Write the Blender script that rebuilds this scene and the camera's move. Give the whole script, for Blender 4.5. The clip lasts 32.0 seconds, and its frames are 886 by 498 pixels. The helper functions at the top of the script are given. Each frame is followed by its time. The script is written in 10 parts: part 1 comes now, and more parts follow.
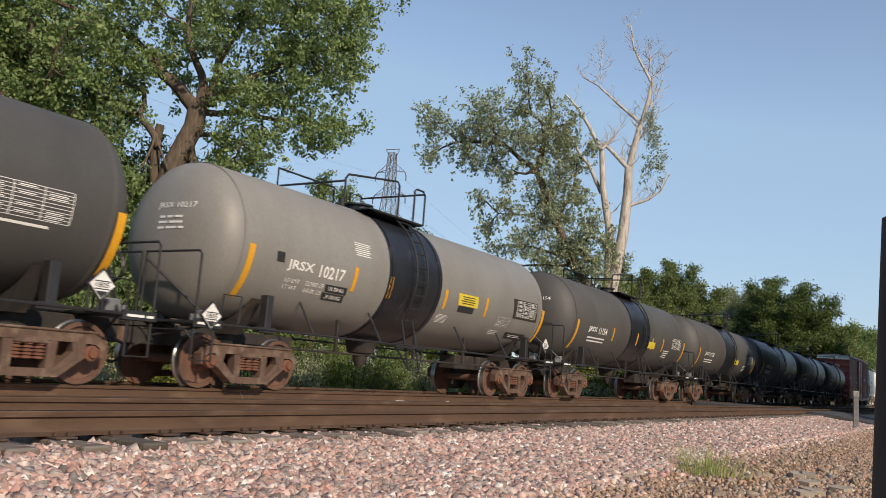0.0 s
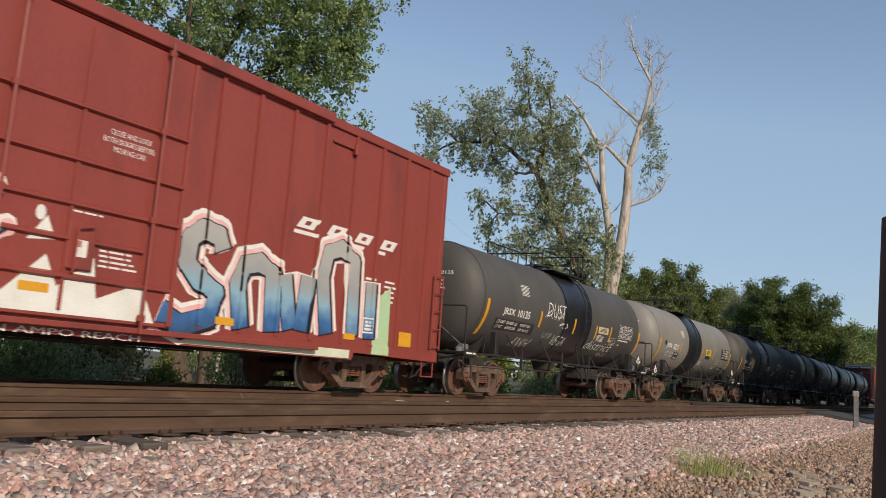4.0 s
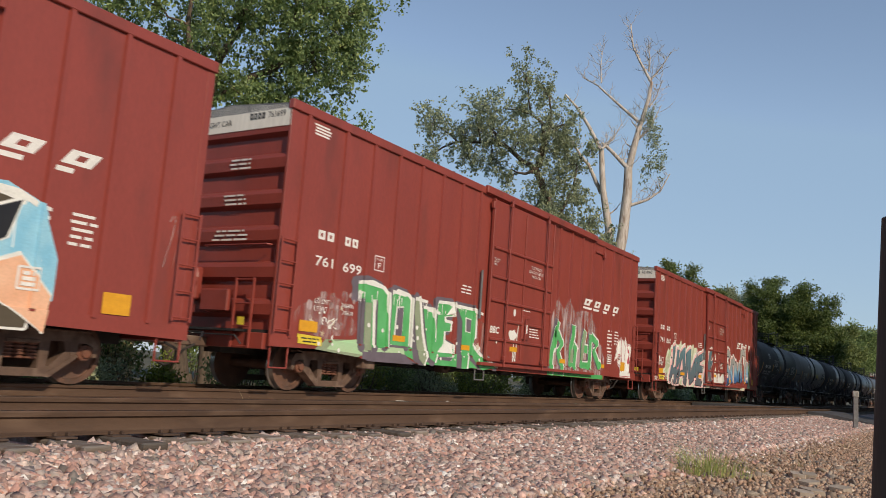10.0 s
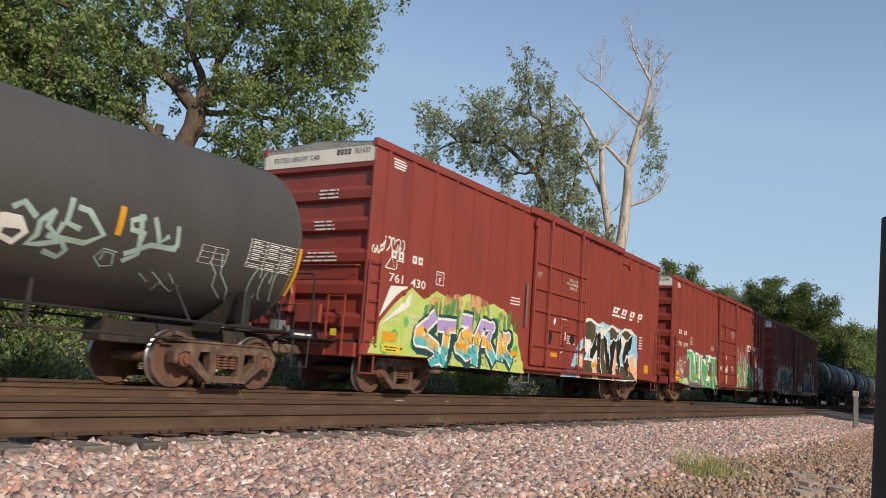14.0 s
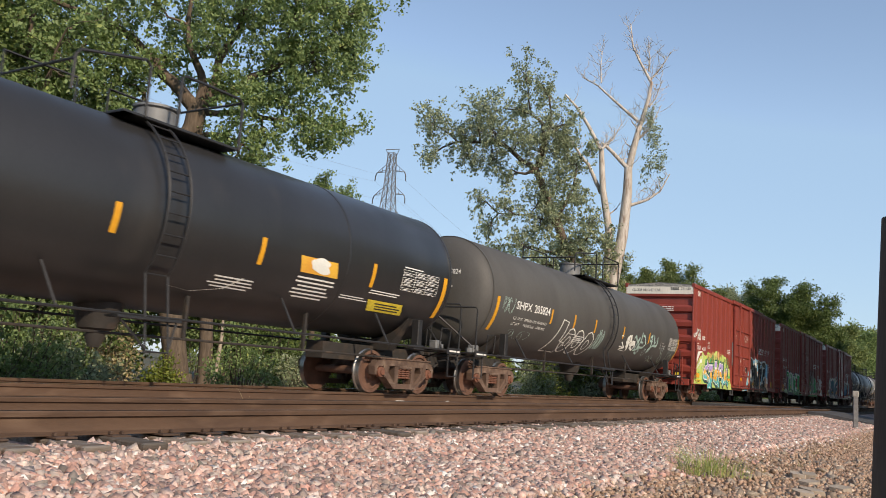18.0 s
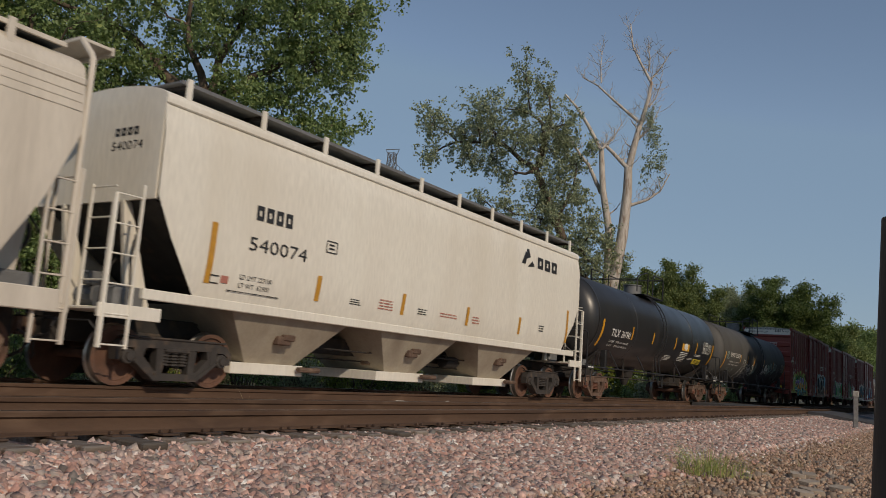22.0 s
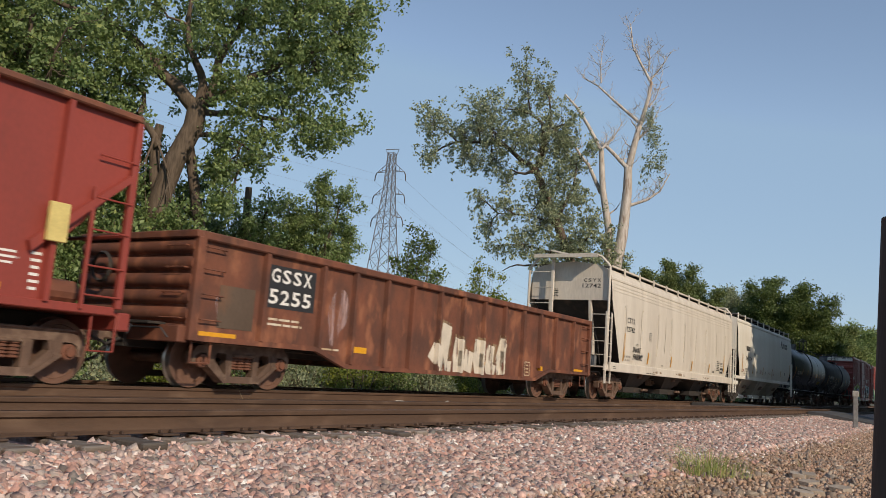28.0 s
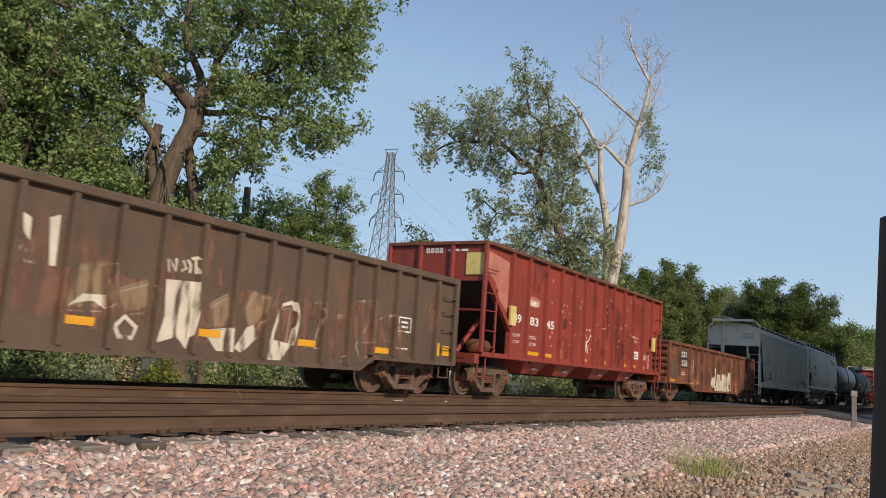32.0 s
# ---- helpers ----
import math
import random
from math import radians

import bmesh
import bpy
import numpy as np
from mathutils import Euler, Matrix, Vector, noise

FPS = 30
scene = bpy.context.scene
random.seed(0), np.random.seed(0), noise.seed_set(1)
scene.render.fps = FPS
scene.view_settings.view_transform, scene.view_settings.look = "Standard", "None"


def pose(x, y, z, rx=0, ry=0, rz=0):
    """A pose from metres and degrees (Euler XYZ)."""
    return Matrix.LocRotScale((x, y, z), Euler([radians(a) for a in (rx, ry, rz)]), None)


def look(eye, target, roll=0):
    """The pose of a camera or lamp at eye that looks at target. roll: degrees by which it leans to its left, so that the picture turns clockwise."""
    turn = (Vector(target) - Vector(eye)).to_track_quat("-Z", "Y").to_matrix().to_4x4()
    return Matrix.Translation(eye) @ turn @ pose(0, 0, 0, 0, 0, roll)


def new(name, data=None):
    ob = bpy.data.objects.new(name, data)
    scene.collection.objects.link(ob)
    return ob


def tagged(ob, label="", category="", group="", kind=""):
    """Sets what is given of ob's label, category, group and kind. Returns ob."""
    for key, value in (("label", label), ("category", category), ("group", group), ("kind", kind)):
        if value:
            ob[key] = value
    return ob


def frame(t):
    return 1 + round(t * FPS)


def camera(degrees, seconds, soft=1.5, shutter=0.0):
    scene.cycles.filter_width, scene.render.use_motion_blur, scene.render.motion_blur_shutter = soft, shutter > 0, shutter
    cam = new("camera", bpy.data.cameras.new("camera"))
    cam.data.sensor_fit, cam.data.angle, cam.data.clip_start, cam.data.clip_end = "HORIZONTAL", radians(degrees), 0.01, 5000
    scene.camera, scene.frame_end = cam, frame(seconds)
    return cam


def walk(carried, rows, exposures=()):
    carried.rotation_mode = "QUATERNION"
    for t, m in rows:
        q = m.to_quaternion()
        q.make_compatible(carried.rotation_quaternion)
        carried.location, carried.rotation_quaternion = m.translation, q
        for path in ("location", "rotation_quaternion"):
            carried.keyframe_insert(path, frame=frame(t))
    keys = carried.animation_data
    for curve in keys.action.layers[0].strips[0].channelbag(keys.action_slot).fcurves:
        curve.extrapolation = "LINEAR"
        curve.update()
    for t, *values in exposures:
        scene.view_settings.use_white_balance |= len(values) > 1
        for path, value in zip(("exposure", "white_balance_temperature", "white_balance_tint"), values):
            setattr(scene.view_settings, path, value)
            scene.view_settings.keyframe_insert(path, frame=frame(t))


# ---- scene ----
# ---------- camera: stands beside the line, about a metre above the ground ----------
EYE = Vector((0.0, -11.666, 0.562))


def aim(yaw, pitch, roll):
    """Heading from +Y towards +X, tilt up, lean; degrees."""
    a, b = radians(yaw), radians(pitch)
    return look(EYE, EYE + Vector((math.sin(a) * math.cos(b), math.cos(a) * math.cos(b), math.sin(b))), roll)


WARM, TINT = 7150, 13
cam = camera(56.17, 32.0, soft=0.4, shutter=0.25)
walk(cam, [(0, aim(57.54, 8.37, 4.105)), (10, aim(57.555, 8.37, 4.105)), (28.8, aim(57.57, 8.37, 4.105)),
           (30, aim(57.635, 8.37, 4.105)), (32, aim(57.65, 8.37, 4.105))],
     exposures=[(0, 0.76, WARM, TINT), (2, 0.76, WARM, TINT), (3, 0.64, WARM, TINT), (5.5, 0.51, WARM, TINT), (13, 0.52, WARM, TINT), (14, 0.65, WARM, TINT), (17, 0.88, WARM, TINT), (19, 0.90, WARM, TINT), (19.5, 0.77, WARM, TINT), (20.5, 0.27, WARM, TINT), (21.5, -0.10, WARM, TINT), (22.5, -0.06, WARM, TINT), (25, -0.02, WARM, TINT),
                (25.6, 0.13, WARM, TINT), (27.5, 0.50, WARM, TINT), (30, 0.56, WARM, TINT), (32, 0.68, WARM, TINT)])

# ---------- how far the train has gone, second by second ----------
TRAVEL = [(0, 0.0), (2, 11.272), (4, 22.65), (6, 34.046), (8, 45.5), (10, 56.888), (12, 68.406), (14, 79.979), (16, 91.706),
          (18, 103.66), (20, 115.736), (22, 127.975), (24, 140.423), (26, 152.978), (28, 165.517), (30, 177.984), (32, 190.532)]


def gone(t):
    """Metres travelled at t seconds, on a smooth curve through TRAVEL."""
    i = min(int(t // 2), 15)
    p = [TRAVEL[min(max(k, 0), 16)][1] for k in (i - 1, i, i + 1, i + 2)]
    if i == 0:
        p[0] = 2 * p[1] - p[2]
    if i == 15:
        p[3] = 2 * p[2] - p[1]
    u = t / 2 - i
    m0, m1 = (p[2] - p[0]) / 2, (p[3] - p[1]) / 2
    return (2 * u**3 - 3 * u**2 + 1) * p[1] + (u**3 - 2 * u**2 + u) * m0 + (3 * u**2 - 2 * u**3) * p[2] + (u**3 - u**2) * m1


# ---------- light: a low, warm afternoon sun behind the camera and a clear sky ----------
SUN_EL, SUN_AZ = 30.0, 206.0
world = bpy.data.worlds.new("world")
scene.world = world
world.use_nodes = True
_n, _l = world.node_tree.nodes, world.node_tree.links
_sky = _n.new("ShaderNodeTexSky")
_sky.sky_type, _sky.sun_disc = "NISHITA", False
_sky.sun_elevation, _sky.sun_rotation = radians(SUN_EL), radians(SUN_AZ)
_sky.air_density, _sky.dust_density, _sky.ozone_density = 1.0, 0.3, 1.3
# dry haze: the glow low over the horizon is held back
_mx = _n.new("ShaderNodeMix")
_mx.data_type, _mx.blend_type = "RGBA", "DARKEN"
_mx.inputs[0].default_value = 0.78
_mx.inputs[7].default_value = (1.85, 2.95, 4.4, 1)
_l.new(_sky.outputs[0], _mx.inputs[6])
_l.new(_mx.outputs[2], _n["Background"].inputs[0])
_n["Background"].inputs[1].default_value = 0.107
sun = new("sun", bpy.data.lights.new("sun", "SUN"))
sun.data.energy, sun.data.angle, sun.data.color = 2.4, radians(0.6), (1.0, 0.88, 0.72)
_a, _e = radians(SUN_AZ), radians(SUN_EL)
sun.matrix_world = look((30, -60, 40), Vector((30, -60, 40)) - Vector((math.sin(_a) * math.cos(_e), math.cos(_a) * math.cos(_e), math.sin(_e))))


# ---------- tools ----------
class Geo:
    """Gathers vertices and faces of one mesh."""

    def __init__(self):
        self.v, self.f = [], []

    def add(self, verts, faces):
        n = len(self.v)
        self.v += [tuple(p) for p in verts]
        self.f += [tuple(i + n for i in q) for q in faces]
        return self

    def box(self, x0, x1, y0, y1, z0, z1, c=0.0):
        """A box; c: chamfer of all its edges."""
        if c <= 0:
            v = [(x, y, z) for x in (x0, x1) for y in (y0, y1) for z in (z0, z1)]
            return self.add(v, [(0, 1, 3, 2), (4, 6, 7, 5), (0, 4, 5, 1), (2, 3, 7, 6), (0, 2, 6, 4), (1, 5, 7, 3)])
        v, ix = [], {}
        for sx in (0, 1):
            for sy in (0, 1):
                for sz in (0, 1):
                    p = [(x0, x1)[sx], (y0, y1)[sy], (z0, z1)[sz]]
                    d = [c if not s else -c for s in (sx, sy, sz)]
                    for a in range(3):
                        q = [p[k] + (d[k] if k != a else 0) for k in range(3)]
                        ix[sx, sy, sz, a] = len(v)
                        v.append(q)
        f = []
        for a in range(3):
            b, e = [k for k in range(3) if k != a]
            for s in (0, 1):
                ring = []
                for sb, se in ((0, 0), (1, 0), (1, 1), (0, 1)):
                    k = [0, 0, 0]
                    k[a], k[b], k[e] = s, sb, se
                    ring.append(ix[(*k, a)])
                f.append(ring if (s == 1) == (a != 1) else ring[::-1])
            for sb in (0, 1):
                for se in (0, 1):
                    k0, k1 = [0, 0, 0], [0, 0, 0]
                    k0[a], k1[a] = 0, 1
                    k0[b] = k1[b] = sb
                    k0[e] = k1[e] = se
                    f.append((ix[(*k0, b)], ix[(*k1, b)], ix[(*k1, e)], ix[(*k0, e)]))
        for sx in (0, 1):
            for sy in (0, 1):
                for sz in (0, 1):
                    f.append([ix[sx, sy, sz, a] for a in range(3)])
        return self.add(v, f)

    def tube(self, pts, r, n=8, cap=True, r2=None):
        """A round bar along points; r2: radius at the end."""
        pts = [Vector(p) for p in pts]
        m, rings = len(pts), []
        for i, p in enumerate(pts):
            d = (pts[min(i + 1, m - 1)] - pts[max(i - 1, 0)]).normalized()
            a = d.orthogonal().normalized() if not rings else (ref - d * ref.dot(d)).normalized()
            ref = a
            b = d.cross(a)
            rr = r if r2 is None else r + (r2 - r) * i / (m - 1)
            rings.append([p + (a * math.cos(2 * math.pi * k / n) + b * math.sin(2 * math.pi * k / n)) * rr for k in range(n)])
        v = [q for g in rings for q in g]
        f = [(i * n + k, i * n + (k + 1) % n, (i + 1) * n + (k + 1) % n, (i + 1) * n + k) for i in range(m - 1) for k in range(n)]
        if cap:
            f += [tuple(range(n))[::-1], tuple((m - 1) * n + k for k in range(n))]
        return self.add(v, f)

    def lathe(self, prof, axis="x", n=32, c=(0, 0, 0), close=True):
        """Turns (along, radius) pairs round an axis through c."""
        v, m = [], len(prof)
        for a, r in prof:
            for k in range(n):
                s, t = math.cos(2 * math.pi * k / n) * r, math.sin(2 * math.pi * k / n) * r
                p = {"x": (a, s, t), "y": (t, a, s), "z": (s, t, a)}[axis]
                v.append((p[0] + c[0], p[1] + c[1], p[2] + c[2]))
        f = [(i * n + k, i * n + (k + 1) % n, (i + 1) * n + (k + 1) % n, (i + 1) * n + k) for i in range(m - 1) for k in range(n)]
        if close:
            f += [tuple(range(n))[::-1], tuple((m - 1) * n + k for k in range(n))]
        return self.add(v, f)

    def prism(self, poly, a0, a1, axis="y"):
        """A polygon of (u, w) pairs drawn out from a0 to a1 along an axis: y takes (x, z), x takes (y, z), z takes (x, y)."""
        def at(u, w, a):
            return {"y": (u, a, w), "x": (a, u, w), "z": (u, w, a)}[axis]
        n = len(poly)
        v = [at(u, w, a0) for u, w in poly] + [at(u, w, a1) for u, w in poly]
        f = [tuple(range(n)), tuple(range(2 * n - 1, n - 1, -1))]
        f += [(i, i + n, (i + 1) % n + n, (i + 1) % n) for i in range(n)]
        return self.add(v, f)

    def sheet(self, poly, y, axis="y"):
        """A flat polygon."""
        n = len(poly)
        return self.add([{"y": (u, y, w), "x": (y, u, w), "z": (u, w, y)}[axis] for u, w in poly], [tuple(range(n))])

    def mesh(self, name, smooth=None):
        me = bpy.data.meshes.new(name)
        me.from_pydata(self.v, [], self.f)
        bm = bmesh.new()
        bm.from_mesh(me)
        bmesh.ops.recalc_face_normals(bm, faces=bm.faces)
        bm.to_mesh(me)
        bm.free()
        if smooth:
            me.shade_smooth()
            me.set_sharp_from_angle(angle=radians(smooth))
        return me


def part(name, geo, material, parent, label="", at=None, smooth=None):
    """Links a Geo or a mesh as ONE object under a thing or a part."""
    me = geo.mesh(name, smooth) if isinstance(geo, Geo) else geo
    if not me.materials:
        me.materials.append(material)
    ob = new(name, me)
    ob.parent = parent
    if at is not None:
        ob.matrix_basis = at if isinstance(at, Matrix) else Matrix.Translation(at)
    return tagged(ob, label)


def thing(name, label, category, at=(0, 0, 0), geo=None, material=None, group="", kind="", smooth=None):
    """A top-level thing: an Empty at its base, or one mesh."""
    me = None
    if geo is not None:
        me = geo.mesh(name, smooth) if isinstance(geo, Geo) else geo
        if not me.materials:
            me.materials.append(material)
    ob = new(name, me)
    ob.matrix_basis = at if isinstance(at, Matrix) else Matrix.Translation(at)
    return tagged(ob, label, category, group, kind)


# ---------- materials ----------
def surface(name, c1, c2=None, rough=0.6, metal=0.0, scale=6.0, grain=60.0, bump=0.15, stain=None, stain_at=(2.0, 0.55, 0.7), stretch=(1, 1, 1),
            rand=0.0, island=0.0, world_space=False, spec=0.5):
    """A surface with a coarse and a fine variation; stain: a second colour in patches; stretch: the patches' shape."""
    m = bpy.data.materials.new(name)
    m.use_nodes = True
    n, l = m.node_tree.nodes, m.node_tree.links
    p = n["Principled BSDF"]
    p.inputs["Metallic"].default_value = metal
    p.inputs["Specular IOR Level"].default_value = spec
    co = n.new("ShaderNodeTexCoord")
    mp = n.new("ShaderNodeMapping")
    mp.inputs["Scale"].default_value = stretch
    if world_space:
        l.new(n.new("ShaderNodeNewGeometry").outputs["Position"], mp.inputs[0])
    else:
        l.new(co.outputs["Object"], mp.inputs[0])

    def nz(sc, det, src):
        t = n.new("ShaderNodeTexNoise")
        t.inputs["Scale"].default_value, t.inputs["Detail"].default_value = sc, det
        l.new(src, t.inputs["Vector"])
        return t.outputs["Fac"]
    coarse, fine = nz(scale, 5, mp.outputs[0]), nz(grain, 3, mp.outputs[0])

    def ramp(src, lo, hi):
        r = n.new("ShaderNodeMapRange")
        r.inputs[1].default_value, r.inputs[2].default_value = lo, hi
        l.new(src, r.inputs[0])
        return r.outputs[0]

    def mix(f, a, b, mode="MIX"):
        x = n.new("ShaderNodeMix")
        x.data_type, x.blend_type = "RGBA", mode
        for k, val in ((0, f), (6, a), (7, b)):
            if isinstance(val, (int, float)):
                x.inputs[k].default_value = val
            elif isinstance(val, tuple):
                x.inputs[k].default_value = (*val, 1)
            else:
                l.new(val, x.inputs[k])
        return x.outputs[2]
    c2 = c2 or tuple(k * 0.82 for k in c1)
    col = mix(ramp(coarse, 0.35, 0.65), c1, c2)
    col = mix(ramp(fine, 0.3, 0.7), col, mix(1.0, col, (0.86, 0.86, 0.86), "MULTIPLY"))
    if stain:
        sc, lo, hi = stain_at
        col = mix(ramp(nz(sc, 8, mp.outputs[0]), lo, hi), col, stain)
    if rand or island:
        src = n.new("ShaderNodeObjectInfo").outputs["Random"] if rand else n.new("ShaderNodeNewGeometry").outputs["Random Per Island"]
        k = rand or island
        hsv = n.new("ShaderNodeHueSaturation")
        r = n.new("ShaderNodeMapRange")
        r.inputs[3].default_value, r.inputs[4].default_value = 1 - k, 1 + k
        l.new(src, r.inputs[0])
        l.new(r.outputs[0], hsv.inputs["Value"])
        l.new(col, hsv.inputs["Color"])
        col = hsv.outputs[0]
    l.new(col, p.inputs["Base Color"])
    rr = n.new("ShaderNodeMapRange")
    rr.inputs[3].default_value, rr.inputs[4].default_value = max(rough - 0.1, 0.03), min(rough + 0.1, 1)
    l.new(coarse, rr.inputs[0])
    l.new(rr.outputs[0], p.inputs["Roughness"])
    if bump:
        b = n.new("ShaderNodeBump")
        b.inputs["Strength"].default_value, b.inputs["Distance"].default_value = bump, 0.01
        l.new(fine, b.inputs["Height"])
        l.new(b.outputs[0], p.inputs["Normal"])
    return m


def leafy(name, c1, c2, light=0.35):
    """Leaves: each of its own tone, letting some light through."""
    m = bpy.data.materials.new(name)
    m.use_nodes = True
    n, l = m.node_tree.nodes, m.node_tree.links
    p, out = n["Principled BSDF"], n["Material Output"]
    g = n.new("ShaderNodeNewGeometry")
    r = n.new("ShaderNodeValToRGB")
    e = r.color_ramp.elements
    e[0].color, e[1].color = (*c1, 1), (*c2, 1)
    e.new(0.88).color = (*c2, 1)
    e[2].color = (c2[0] * 1.3, c2[1] * 1.15, c2[2] * 0.9, 1)
    l.new(g.outputs["Random Per Island"], r.inputs[0])
    l.new(r.outputs[0], p.inputs["Base Color"])
    p.inputs["Roughness"].default_value = 0.5
    p.inputs["Specular IOR Level"].default_value = 0.35
    t = n.new("ShaderNodeBsdfTranslucent")
    l.new(r.outputs[0], t.inputs[0])
    x = n.new("ShaderNodeMixShader")
    x.inputs[0].default_value = light
    l.new(p.outputs[0], x.inputs[1])
    l.new(t.outputs[0], x.inputs[2])
    l.new(x.outputs[0], out.inputs[0])
    return m


def pebbles(name, tones, rough=0.85):
    """Broken stones of mixed colours: each stone takes one of the tones, with grain and veins of its own."""
    m = surface(name, (0.5, 0.5, 0.5), (0.42, 0.42, 0.42), rough, 0, 14, 90, 0.5, (0.62, 0.6, 0.58), (22, 0.55, 0.65))
    n, l = m.node_tree.nodes, m.node_tree.links
    p = n["Principled BSDF"]
    r = n.new("ShaderNodeValToRGB")
    r.color_ramp.interpolation = "LINEAR"
    e = r.color_ramp.elements
    e[0].color, e[1].color = (*tones[0], 1), (*tones[-1], 1)
    for i, c in enumerate(tones[1:-1]):
        e.new((i + 1) / (len(tones) - 1)).color = (*c, 1)
    l.new(n.new("ShaderNodeNewGeometry").outputs["Random Per Island"], r.inputs[0])
    x = n.new("ShaderNodeMix")
    x.data_type, x.blend_type = "RGBA", "MULTIPLY"
    x.inputs[0].default_value = 1.0
    l.new(p.inputs["Base Color"].links[0].from_socket, x.inputs[6])
    l.new(r.outputs[0], x.inputs[7])
    y = n.new("ShaderNodeMix")
    y.data_type, y.blend_type = "RGBA", "ADD"
    y.inputs[0].default_value = 1.0
    l.new(x.outputs[2], y.inputs[6])
    l.new(x.outputs[2], y.inputs[7])
    l.new(y.outputs[2], p.inputs["Base Color"])
    return m


